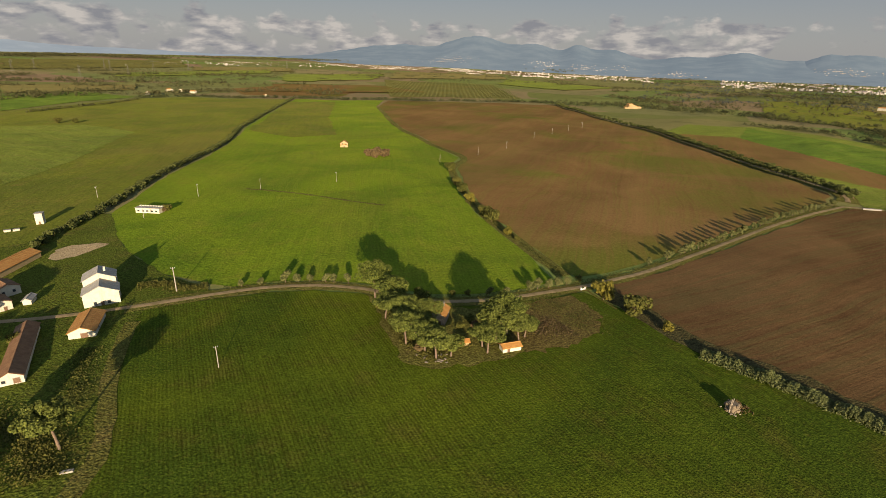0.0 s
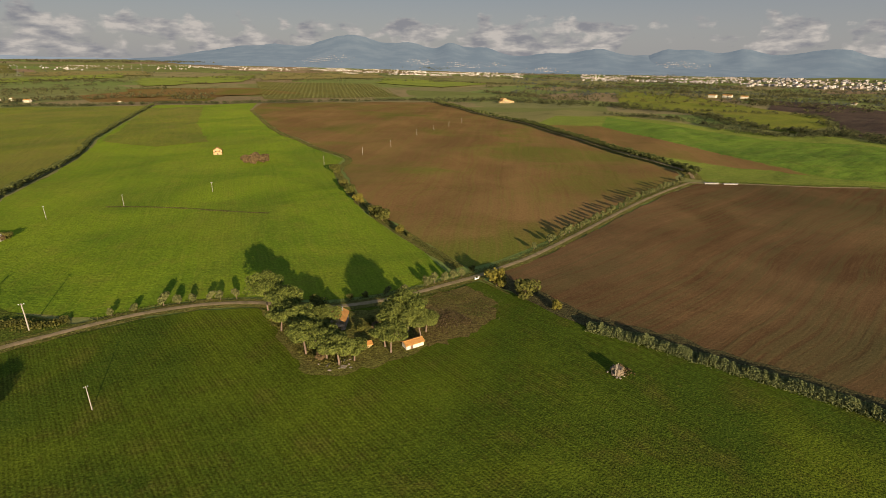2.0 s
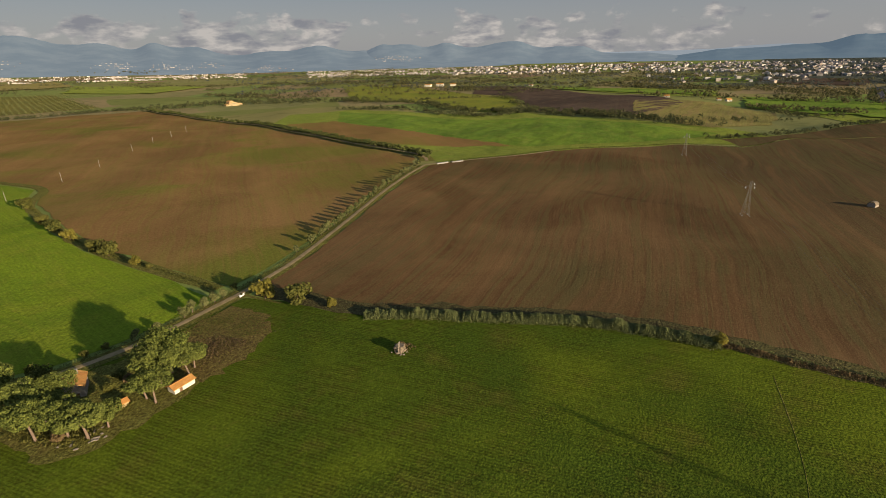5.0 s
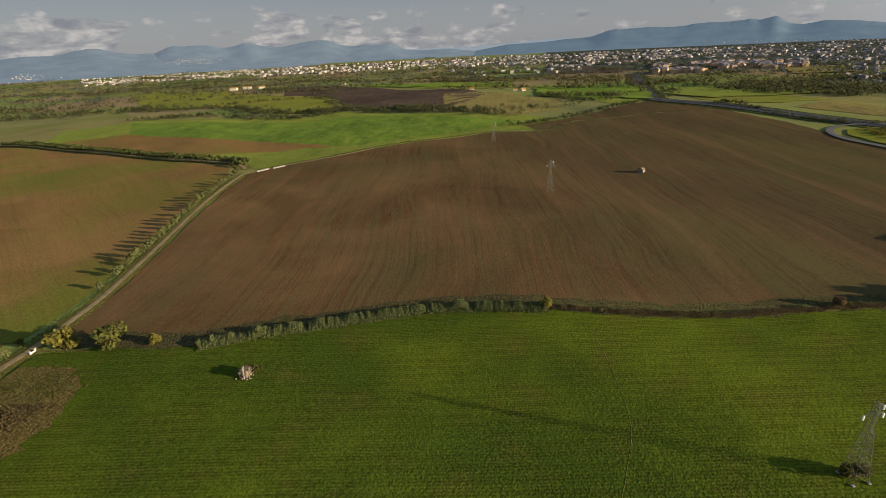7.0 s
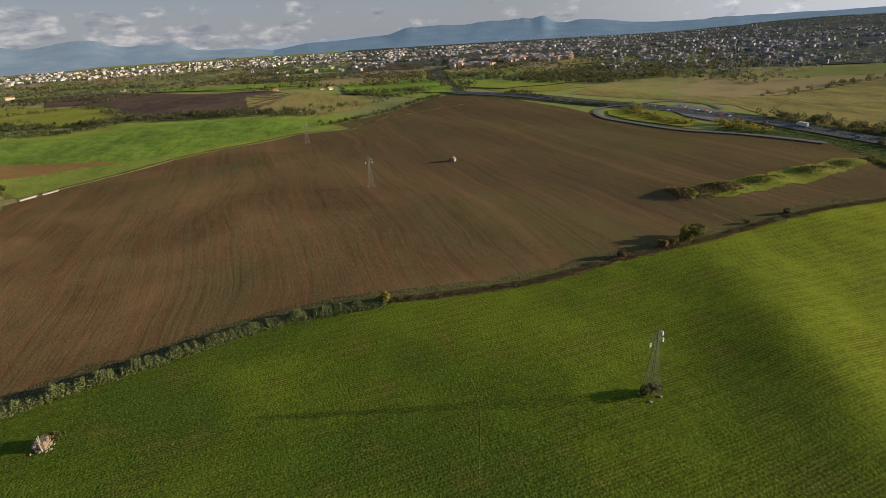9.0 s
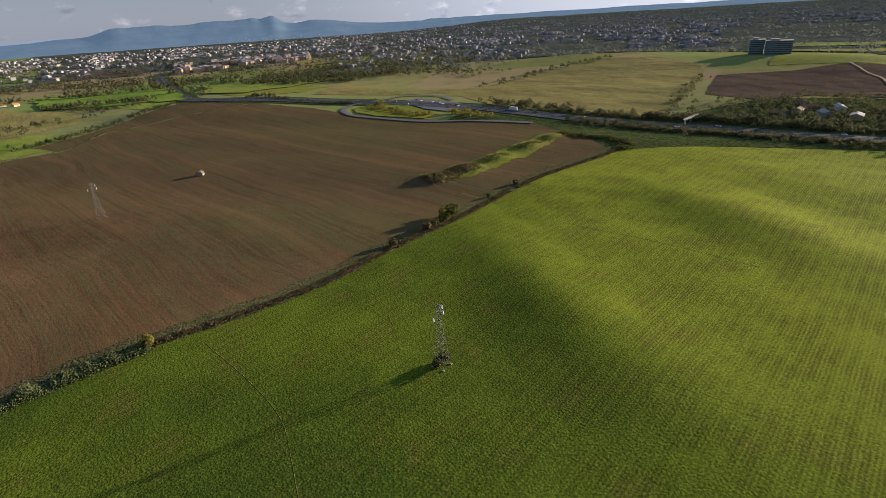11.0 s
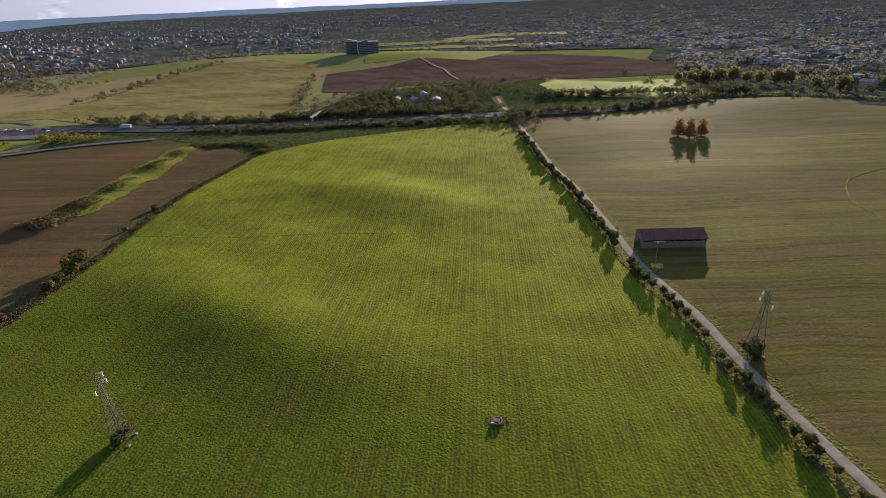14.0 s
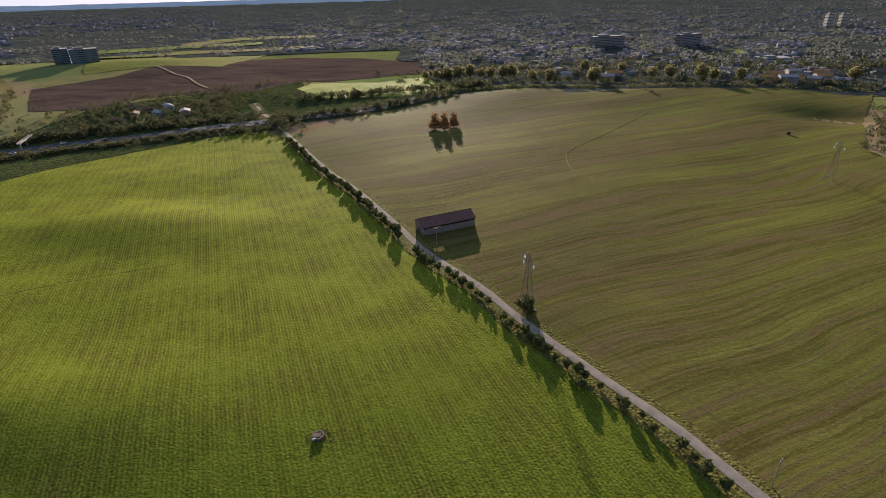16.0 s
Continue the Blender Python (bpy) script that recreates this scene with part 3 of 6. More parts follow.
def stand(ob, x, y, turn=0.0, scale=1.0, tall=None):
    """A copy of a thing at a place on the land, turned and scaled."""
    c = copy_thing(ob, pose(x, y, float(hgt(x, y)), 0, 0, turn))
    c.scale = (scale, scale, tall or scale)
    return c


# ---- land ----
def build_ground():
    rings = [0.0, 20.0]
    while rings[-1] < 4750:
        rings.append(rings[-1] * 1.033)
    n = 400
    a = np.arange(n) * 2 * np.pi / n
    r = np.array(rings[1:])
    x, y = np.outer(r, np.sin(a)), np.outer(r, np.cos(a))
    v = np.column_stack([x.ravel(), y.ravel(), hgt(x, y).ravel()])
    v = np.vstack([v, [0, 0, float(hgt(0, 0))]])
    f = [(i * n + j, i * n + (j + 1) % n, (i + 1) * n + (j + 1) % n, (i + 1) * n + j)[::-1] for i in range(len(r) - 1) for j in range(n)]
    f += [((j + 1) % n, j, len(v) - 1) for j in range(n)]
    ob = new("ground", mesh_of("ground", v.tolist(), f, GROUND, True))
    if ob.data.polygons[0].normal.z < 0:
        ob.data.flip_normals()
    tagged(ob, "rolling open farmland with a patchwork of far fields", "ground", kind="structure")


build_ground()


SLOPES = []


def build_mountains():
    """Ranges far behind the plain, blue haze painted on as faint glow: peaks (bearing, height in degrees, width)."""
    north = [(-8, 1.14, 5), (-4, 0.65, 3), (1.5, 1.90, 3.5), (4.3, 1.08, 2.6), (9, 1.79, 3.2), (13.3, 1.05, 1.5), (16.5, 1.39, 3), (23.5, 0.87, 3.2), (28.5, 1.26, 2.6), (33, 0.62, 2.6), (39, 0.4, 4)]
    middle = [(34.8, 1.23, 2.6), (38.5, 1.05, 2.6), (41.6, 0.86, 1.6), (44.5, 0.81, 2.8), (48.6, 1.35, 2.6), (53, 0.69, 1.8), (55.6, 0.64, 1.6)]
    east = [(75, 0.24, 3), (78.3, 0.48, 1.6), (81.5, 0.82, 3.2), (86.6, 0.93, 3), (90.6, 0.87, 2.4), (92.3, 0.47, 0.8), (96.5, 0.67, 3.6), (102, 0.05, 4)]
    back = [(-42, 0.75, 7), (-30, 0.25, 6), (8, 0.9, 12), (34, 0.45, 8), (73, 0.35, 4)]
    # low southern ridge added to give the hazy blue band along the horizon
    south = [(100, 0.12, 10), (125, 0.1, 16), (160, 0.05, 20), (195, 0.1, 18)]
    ranges = (("mountain_range_north", north, 4500, 3, -25, 54, -0.25, 1060), ("mountain_range_middle", middle, 4480, 13, 10, 70, -0.5, 700), ("mountain_range_east", east, 4470, 5, 60, 118, -0.15, 760),
              ("mountain_range_far", back, 4640, 9, -60, 84, -0.2, 300), ("far_hills_south", south, 4660, 11, 100, 226, 0.0, 800))
    for k, (name, peaks, dist, seed, lo, hi, sunk, depth) in enumerate(ranges):
        az = np.arange(lo, hi, 0.12)
        e = sunk * 0.4 + sum(h * np.exp(-((az - c) / w) ** 2) for c, h, w in peaks)
        rough = np.array([noise.fractal(Vector((b * 0.35, seed * 7.3, 0)), 0.8, 2.1, 6) for b in az])
        fade = np.clip((az - lo) / 8, 0, 1) * np.clip((hi - az) / 8, 0, 1)
        crag = (e * 0.08 + 0.04) * rough * fade
        e = e * fade - 1.2 * (1 - fade)
        rows, verts = 17, []
        foot = dist - depth
        fx, fy = foot * np.sin(np.radians(az)), foot * np.cos(np.radians(az))
        low = np.degrees(np.arctan2(hgt(fx, fy) - 5 - EYE, foot))
        for j in range(rows):
            u = j / (rows - 1)
            d = foot + (dist - foot) * u
            wob = np.array([noise.fractal(Vector((b * 0.4, u * 3.0, seed)), 0.8, 2.1, 3) for b in az])
            spur = np.array([noise.ridged_multi_fractal(Vector((b * 0.42, u * 0.7, seed + 20)), 0.9, 2.0, 4, 1.0, 2.0) for b in az]) - 1.0
            up = low + (np.maximum(e, low + 0.02) - low) * u ** 0.9 + crag * u ** 6 + (wob * 0.045 + spur * 0.01) * math.sin(math.pi * u)
            z = EYE + np.tan(np.radians(up)) * d
            x, y = d * np.sin(np.radians(az)), d * np.cos(np.radians(az))
            verts.append(np.column_stack([x, y, z]))
        SLOPES.append((az, np.array(verts)))
        n = len(az)
        f = [(j * n + i, j * n + i + 1, (j + 1) * n + i + 1, (j + 1) * n + i) for j in range(rows - 1) for i in range(n - 1)]
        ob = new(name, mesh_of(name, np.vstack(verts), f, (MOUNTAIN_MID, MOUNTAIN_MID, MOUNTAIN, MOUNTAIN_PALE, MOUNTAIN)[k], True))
        tagged(ob, "mountain range far behind the plain, painted with blue haze", "mountains", kind="structure")


build_mountains()


# ---- fields ----
ROAD_A = [(-205, 176), (-169, 183), (-137, 195), (-101, 213), (-82, 221), (-61, 225), (-39, 223), (-22, 216), (-6, 211), (18, 213), (40, 220), (70, 232), (90, 242), (113, 255), (159, 288), (220, 334), (269, 367), (323, 400)]
ROAD_B = [(278, -576), (171, -409), (118, -331), (89, -292), (52, -238), (30, -204), (5, -175), (-12, -151), (-32, -126), (-50, -104), (-62, -85), (-95, -40), (-135, 20), (-170, 90), (-185, 150), (-190, 178)]
HEDGE_E = [(78, 227), (87, 207), (94, 189), (104, 172), (119, 158), (142, 133), (166, 106), (178, 84), (188, 59), (196, 30), (209, -6), (225, -33), (240, -58), (257, -90), (282, -127), (309, -178), (342, -264)]
AVENUE = [(340, 417), (357, 447), (356, 490), (353, 562), (350, 689), (345, 879), (311, 1067), (286, 1372)]
ROW_W = [(-205, 240), (-228, 268), (-236, 331), (-247, 399), (-262, 508), (-276, 635), (-318, 830), (-378, 1290)]
DITCH_N = [(64, 245), (56, 268), (42, 312), (27, 362), (16, 416), (7, 517), (20, 584), (-22, 681), (-85, 860), (-150, 1137)]

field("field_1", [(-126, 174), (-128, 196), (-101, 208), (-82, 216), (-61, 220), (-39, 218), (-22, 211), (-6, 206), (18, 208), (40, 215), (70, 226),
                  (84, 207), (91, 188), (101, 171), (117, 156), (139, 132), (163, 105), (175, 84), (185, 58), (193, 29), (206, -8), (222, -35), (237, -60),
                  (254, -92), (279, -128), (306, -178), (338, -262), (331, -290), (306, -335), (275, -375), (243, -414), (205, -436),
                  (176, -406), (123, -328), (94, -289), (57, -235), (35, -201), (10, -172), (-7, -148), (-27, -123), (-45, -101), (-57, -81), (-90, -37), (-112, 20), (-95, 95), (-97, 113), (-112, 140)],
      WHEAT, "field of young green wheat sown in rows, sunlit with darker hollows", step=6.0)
field("field_2", [(82, 235), (91, 206), (101, 178), (119, 160), (144, 138), (169, 110), (182, 84), (192, 58), (200, 31), (213, -4), (229, -31), (244, -56), (261, -88), (286, -125), (313, -176), (345, -258),
                  (413, -276), (485, -262), (548, -196), (608, -130), (684, -86), (740, -60), (816, 13), (765, 114), (710, 184), (628, 208), (596, 273), (528, 316), (472, 356), (415, 370), (369, 391), (330, 397), (275, 365), (225, 331), (163, 285), (117, 252)],
      EARTH, "ploughed brown earth field with furrows and faint green growth", step=9.0)
field("field_3", [(70, 244), (88, 251), (110, 264), (155, 297), (215, 343), (262, 376), (318, 412), (346, 450), (346, 490), (343, 562), (340, 689), (335, 879), (301, 1067), (276, 1372), (13, 1372), (-148, 1310),
                  (-148, 1137), (-80, 860), (-17, 681), (25, 584), (12, 517), (21, 416), (32, 362), (47, 312), (61, 268)],
      EARTH_N, "harrowed brown field with patches of green regrowth", step=14.0)
field("field_4", [(-100, 220), (-82, 228), (-61, 232), (-39, 230), (-22, 224), (-6, 219), (18, 221), (40, 228), (58, 238), (51, 268), (37, 312), (22, 362), (11, 416), (2, 517), (15, 584), (-27, 681), (-90, 860), (-153, 1137), (-158, 1310),
                  (-372, 1290), (-312, 830), (-270, 635), (-256, 508), (-241, 399), (-228, 331), (-195, 285), (-175, 262), (-140, 232), (-112, 222)],
      WHEAT_N, "bright green field of young wheat in low sun", step=12.0)
field("field_5", [(-240, 272), (-242, 331), (-253, 399), (-268, 508), (-282, 635), (-324, 830), (-385, 1290), (-630, 1300), (-724, 1230), (-790, 900), (-640, 520), (-420, 270), (-300, 220)],
      OLIVE_GREEN, "olive green meadow with drier brownish patches", step=16.0)
field("field_6", [(168, -411), (115, -333), (86, -294), (49, -240), (27, -206), (2, -177), (-15, -153), (-35, -128), (-53, -106), (-65, -87), (-98, -42), (-138, 18), (-200, 0), (-230, -150), (-250, -300), (-262, -380), (-320, -480), (-395, -592),
                  (-306, -607), (-225, -614), (-106, -612), (-32, -606), (62, -586), (133, -500), (158, -452)],
      STUBBLE, "striped field of thin sprouting green over brown soil", step=7.0)
field("field_7", [(816, -210), (778, -321), (896, -508), (938, -672), (859, -746), (735, -724), (638, -641), (506, -476), (448, -400), (543, -312), (624, -275), (722, -275), (770, -230), (868, -75), (1000, -150)],
      STRAW, "dry straw-coloured pasture on a low hill", step=14.0)
field("field_8", [(633, -659), (582, -755), (579, -859), (469, -869), (481, -1000), (400, -1040), (250, -1000), (120, -950), (100, -790), (229, -727), (274, -725), (322, -640), (380, -640), (438, -605), (447, -534), (523, -530)], EARTH_DARK, "dull purple brown ploughed field on a far rise", step=14.0)
field("field_9", [(259, -664), (255, -708), (160, -710), (109, -754), (69, -663), (29, -625), (106, -600), (219, -614)], BACKLIT_PASTURE, "small bright pasture beyond the motorway, backlit glow in its green", step=12.0)
field("field_60", [(345, 405), (475, 350), (600, 275), (640, 215), (720, 200), (760, 300), (740, 450), (760, 640), (690, 655), (600, 980), (460, 990), (365, 870), (366, 500)], LIME, "light green margins round the long green field", step=16.0, lift=0.05)
field("field_10", [(557, 965), (601, 766), (622, 626), (710, 546), (714, 382), (705, 267), (655, 272), (580, 316), (498, 375), (472, 401), (470, 580), (464, 814)], GRASS_FAR, "long green field behind the ploughed one", step=16.0)
field("field_11", [(462, 820), (470, 592), (468, 408), (422, 467), (393, 515), (368, 560), (366, 700), (380, 860)], EARTH_N, "strip of brown soil beside the tree avenue", step=8.0, rag=2.5)
field("field_12", [(366, 500), (393, 492), (467, 397), (390, 400), (352, 408), (364, 445)], LIME, "wedge of light green grass by the track bend", step=12.0)
field("field_13", [(1290, 1308), (1352, 1155), (1134, 561), (1040, 470), (797, 447), (816, 675), (973, 825), (1064, 978), (1038, 1060)], EARTH_DARK, "dark brown far field", step=25.0)
field("field_23", [(1355, 1062), (1404, 913), (1468, 753), (1424, 559), (1251, 485), (1180, 560), (1187, 588), (1300, 847)], LIME, "long strip of far green crop", step=25.0)
field("field_24", [(791, -1002), (728, -1079), (635, -1165), (480, -1175), (477, -1020), (469, -875), (566, -868), (640, -770), (700, -850)], OLIVE_GREEN, "yellow green pasture behind the dark field", step=20.0)
field("field_25", [(842, -1380), (751, -1635), (703, -1528), (787, -1312)], STRAW, "far strip of dry grass", step=40.0, lift=2.0)
field("field_26", [(-109, -1076), (-156, -1145), (-229, -1111), (-197, -1057)], LIME, "green meadow between suburb houses", step=30.0, lift=2.0)
field("field_27", [(-277, -1132), (-331, -1211), (-349, -1150), (-314, -1084)], LIME, "green meadow between suburb houses", step=30.0, lift=2.0)
field("field_28", [(-341, -991), (-424, -1059), (-503, -1026), (-458, -969), (-406, -962)], LIME, "green meadow between suburb houses", step=30.0, lift=2.0)
field("field_14", [(1185, 1700), (1122, 1370), (1038, 1060), (1037, 919), (884, 754), (731, 680), (735, 801), (800, 987), (720, 1183), (1000, 1690)], OLIVE_GREEN, "yellow green far field on a slope", step=25.0)
field("field_15", [(1060, 1720), (1290, 1560), (1240, 1330), (1130, 1375), (1190, 1700)], STRAW, "far field of dry grass", step=30.0)
field("field_16", [(1500, 960), (1620, 900), (1600, 560), (1470, 520), (1490, 760)], STRAW, "far pasture of dry grass", step=30.0)
field("field_17", [(995, 213), (1249, 240), (1373, 191), (1014, 119)], GRASS_FAR, "green field beside the motorway", step=25.0)
field("field_18", [(1257, 131), (1272, -40), (1104, -57), (987, -127), (907, -64), (900, 0), (950, 45), (1060, 80)], OLIVE_GREEN, "yellow green meadow beside the motorway", step=25.0)
field("field_19", [(781, 401), (1046, 472), (981, 288), (874, 251), (798, 285)], STRAW, "brownish far pasture", step=25.0)
field("field_29", [(1288, 454), (1297, 290), (1278, 187), (950, 131), (855, 149), (939, 215), (1043, 321)], LIME, "small green field beside the far motorway", step=20.0)
field("field_30", [(1060, 583), (1085, 441), (985, 293), (824, 243), (749, 293), (783, 435)], STRAW, "dull olive and brown far pasture", step=20.0)
field("field_31", [(712, 187), (768, 116), (818, 16), (868, 10), (905, 125), (823, 165), (719, 205), (663, 248), (630, 212)], EARTH, "brown field end behind the crest", step=12.0)
field("field_20", [(-267, 2246), (179, 2170), (217, 1576), (-163, 1502)], VERGE, "far slope planted with an olive grove", step=40.0)
field("field_21", [(-658, 1612), (-523, 1875), (-281, 1736), (-295, 1438), (-554, 1427)], EARTH_N, "far strip of brown soil", step=40.0)
field("field_22", [(-1019, 1194), (-942, 1368), (-761, 1283), (-798, 1006), (-792, 920)], GRASS_FAR, "far green field", step=30.0)
def sector(az0, az1, r0, r1, n=14):
    a = [radians(az0 + (az1 - az0) * k / n) for k in range(n + 1)]
    return [(r1 * math.sin(q), r1 * math.cos(q)) for q in a] + [(r0 * math.sin(q), r0 * math.cos(q)) for q in a[::-1]]


field("suburb_ground_1", sector(170, 217, 960, 4500), SUBURB, "dark gardens and streets of the far suburb", step=90.0, lift=1.0, rag=12, category="suburb")
field("suburb_ground_4", sector(148, 170, 1190, 4500), SUBURB, "dark gardens and streets of the far suburb", step=90.0, lift=1.0, rag=12, category="suburb")
field("suburb_ground_2", sector(108, 148, 1380, 4500), SUBURB, "dark built-up ground of the far city", step=90.0, lift=1.0, rag=12, category="suburb")
field("suburb_ground_3", sector(72, 108, 1900, 4500), SUBURB, "dark built-up ground of the far city", step=90.0, lift=1.0, rag=12, category="suburb")
for strip, (a0, a1, r0, r1, crop_mat, word) in enumerate(((138, 150, 1300, 1385, OLIVE_GREEN, "olive green"), (141, 156, 1480, 1560, LIME, "yellow green"), (150, 161, 1300, 1370, STRAW, "dry"),
                                                          (151, 164, 1640, 1720, OLIVE_GREEN, "olive green"))):
    field("field_%d" % (32 + strip), sector(a0, a1, r0, r1, 8), crop_mat, word + " strip of pasture at the edge of the far suburb", step=40.0, lift=2.4, rag=9)
for strip, (outline, crop_mat, word) in enumerate((
        ([(-2123, 2546), (-1500, 3021), (-1241, 2542), (-1688, 2012)], VERGE, "rough grassy"),
        ([(-1273, 2027), (-857, 2598), (-785, 2378), (-1202, 1911)], LIME, "light green"),
        ([(-1255, 1481), (-955, 1621), (-871, 1474), (-1068, 1254)], STRAW, "dry"),
        ([(-717, 2318), (-311, 2619), (-313, 2236), (-605, 1947)], LIME, "light green"),
        ([(-276, 2828), (268, 2906), (292, 2565), (-254, 2344)], STRAW, "dry"),
        ([(292, 2565), (703, 2223), (437, 1974), (206, 2215)], LIME, "light green"),
        ([(-1236, 2589), (-825, 2772), (-722, 2510), (-1133, 2369)], STRAW, "dry"),
        ([(1279, 433), (1294, 193), (955, 117), (1040, 353)], GRASS_FAR, "deep green"),
        ([(1249, 122), (1260, -160), (1147, -147), (987, 27), (1064, 104)], LIME, "light green"),
        ([(1895, -117), (1868, -308), (1647, -274), (1623, -116)], STRAW, "dry"),
        ([(2041, 664), (2043, 371), (1772, 322), (1769, 577)], EARTH_DARK, "dull brown"),
        ([(1926, 983), (2071, 713), (1857, 640), (1756, 875)], GRASS_FAR, "deep green"),
        ([(1397, 1074), (1380, 551), (1258, 503), (1320, 996)], GRASS_FAR, "deep green"),
        ([(-613, 1846), (-250, 1929), (-57, 1691), (-482, 1544)], EARTH_N, "brown"))):
    field("field_%d" % (40 + strip), outline, crop_mat, word + " strip of farmland on the far plain", step=40.0, lift=1.6, rag=8)
field("hollow_ground", [(60, -575), (-32, -590), (-106, -596), (-225, -599), (-306, -590), (-385, -578), (-520, -560), (-760, -740), (-420, -930), (-200, -1000), (150, -1000), (150, -900), (110, -775), (29, -630)], SUBURB, "dark gardens below the field crest", step=30.0, lift=0.1, rag=4, category="suburb")
field("patch_1", [(-631, 725), (-537, 764), (-431, 711), (-370, 491), (-364, 403)], LIME, "brighter green part of the meadow", step=16.0, lift=0.4)
field("patch_2", [(-367, 1218), (-257, 1214), (-210, 926), (-156, 735), (-210, 696), (-290, 754)], OLIVE_GREEN, "duller olive part of the green wheat field", step=14.0, lift=0.4, rag=1.5)
field("farmyard_ground", [(-128, 196), (-126, 172), (-112, 140), (-97, 113), (-93, 95), (-120, 60), (-190, 60), (-300, 160), (-300, 222), (-240, 270), (-236, 331), (-227, 331), (-195, 285), (-175, 262), (-140, 232), (-104, 214)], YARD, "rough grass and weeds round the farm buildings", step=6.0, lift=0.25, category="grass")
field("bare_ground", [(-211, 250), (-216, 262), (-212, 270), (-200, 275), (-193, 274), (-196, 264), (-199, 254), (-205, 248)], BARE, "bare pale patch of soil by the farm", step=3.0, lift=0.45, category="soil")
field("grove_ground", [(-36, 217), (-22, 209), (-6, 204), (18, 206), (36, 212), (34, 196), (33, 170), (14, 160), (-3, 156), (-14, 160), (-20, 176), (-28, 198)], VERGE, "shaded ground with needles and weeds under the pines", rag=1.0, step=3.0, lift=0.35, category="ground")
field("bramble_ground", [(36, 212), (62, 222), (70, 205), (66, 186), (50, 173), (33, 169), (28, 182)], SCRUB_SOIL, "brown bramble thicket beside the pines", rag=1.2, step=3.0, lift=0.4, category="scrub")

# ---- roads and tracks ----
ribbon("verge_1", ROAD_A[2:], 9.0, VERGE, 0.3, "grassy verge along the dirt track", "verge", rag=0.12)
ribbon("verge_2", [(x + 1, y + 0.7) for x, y in ROAD_B[:13]], 12.0, VERGE, 0.3, "grassy verge along the gravel lane", "verge", rag=0.08)
ribbon("track_1", ROAD_A, 3.1, DIRT, 0.45, "pale dirt farm track", "track", rag=0.06)
ribbon("lane_1", ROAD_B, 3.4, GRAVEL, 0.45, "straight grey gravel lane", "lane", rag=0.04)
ribbon("verge_3", AVENUE, 16.0, VERGE, 0.3, "grassy verge along the tree avenue", "verge", step=15.0, rag=0.1)
ribbon("track_2", AVENUE, 4.0, DIRT, 0.45, "dirt track under the tree avenue", "track", step=15.0)
ribbon("track_3", [(323, 400), (345, 398), (380, 388), (420, 368), (475, 354)], 3.5, DIRT, 0.45, "dirt track along the field edge", "track")
ribbon("track_4", [(70, 232), (75, 219), (80, 208)], 1.5, VERGE, 0.45, "worn wheel track beside the crossroads", "track", rag=0.15)
ribbon("verge_4", [(x + 2.0, y + 1.4) for x, y in HEDGE_E], 12.0, DITCH, 0.3, "weedy ditch bank between two fields", "verge", rag=0.2)
ribbon("verge_5", DITCH_N, 8.0, VERGE, 0.3, "weedy ditch bank between two fields", "verge", step=12.0, rag=0.2)
ribbon("path_1", [(-127, 184), (-122, 168), (-113, 146), (-101, 125), (-93, 108), (-92, 94)], 5.5, VERGE, 0.3, "trodden grass headland beside the wheat", "path", rag=0.12)
ribbon("tractor_path_1", [(300, -112), (262, -128), (220, -145), (180, -168), (140, -186)], 0.7, LIME, 0.14, "faint wheel track across the wheat", "track", rag=0.3)
ribbon("tractor_path_2", [(179, 37), (150, 22), (128, 13), (112, 11), (96, 10)], 0.28, VERGE, 0.15, "faint dry wheel track across the wheat", "track", rag=0.35)
ribbon("sowing_seam", [(-146, -510), (-134, -489), (-91, -426), (-60, -383), (-51, -361), (-51, -330), (-61, -307)], 0.8, LIME, 0.2, "bright seam between two sowings of the striped field", "track", rag=0.35)
ribbon("ditch_1", [(-165, 411), (-148, 408), (-103, 397), (-55, 374), (-45, 370)], 3.0, VERGE, 0.3, "weedy ditch across the green field", "ditch", rag=0.3)
ribbon("path_2", [(575, -857), (540, -826), (506, -795), (473, -770), (430, -720), (387, -676)], 2.8, DIRT, 0.9, "pale path over the far field", "path", step=20)
MOTORWAY = [(60, -600), (150, -520), (231, -472), (311, -423), (390, -383), (467, -327), (518, -287), (606, -255), (693, -190), (800, -60), (917, 98), (1100, 150), (1317, 197), (1707, 274)]
field("scrubland", [(200, -440), (243, -417), (275, -378), (306, -338), (332, -290), (345, -256), (413, -269), (485, -255), (548, -189), (600, -240), (520, -340), (450, -405), (448, -430), (451, -551), (365, -644), (274, -725), (230, -620), (100, -640), (20, -660), (-60, -620), (60, -585), (150, -520)], SCRUBLAND, "dull scrubland around the motorway", step=20.0, lift=0.1, category="scrub")
field("mound_grass", [(332, -96), (352, -116), (376, -162), (402, -206), (430, -254), (414, -262), (376, -214), (348, -168), (328, -130)], OLIVE_GREEN, "rough grass on a narrow earth mound", step=5.0, lift=0.5, rag=1.6, category="grass")
ribbon("motorway_bank", MOTORWAY, 50.0, SCRUBLAND, 0.2, "grassy motorway bank", "verge", step=20)
n_line = smooth_line(MOTORWAY, 30)
n_way = np.gradient(n_line, axis=0)
n_side = np.stack([-n_way[:, 1], n_way[:, 0]], 1) / np.hypot(n_way[:, 0], n_way[:, 1])[:, None]
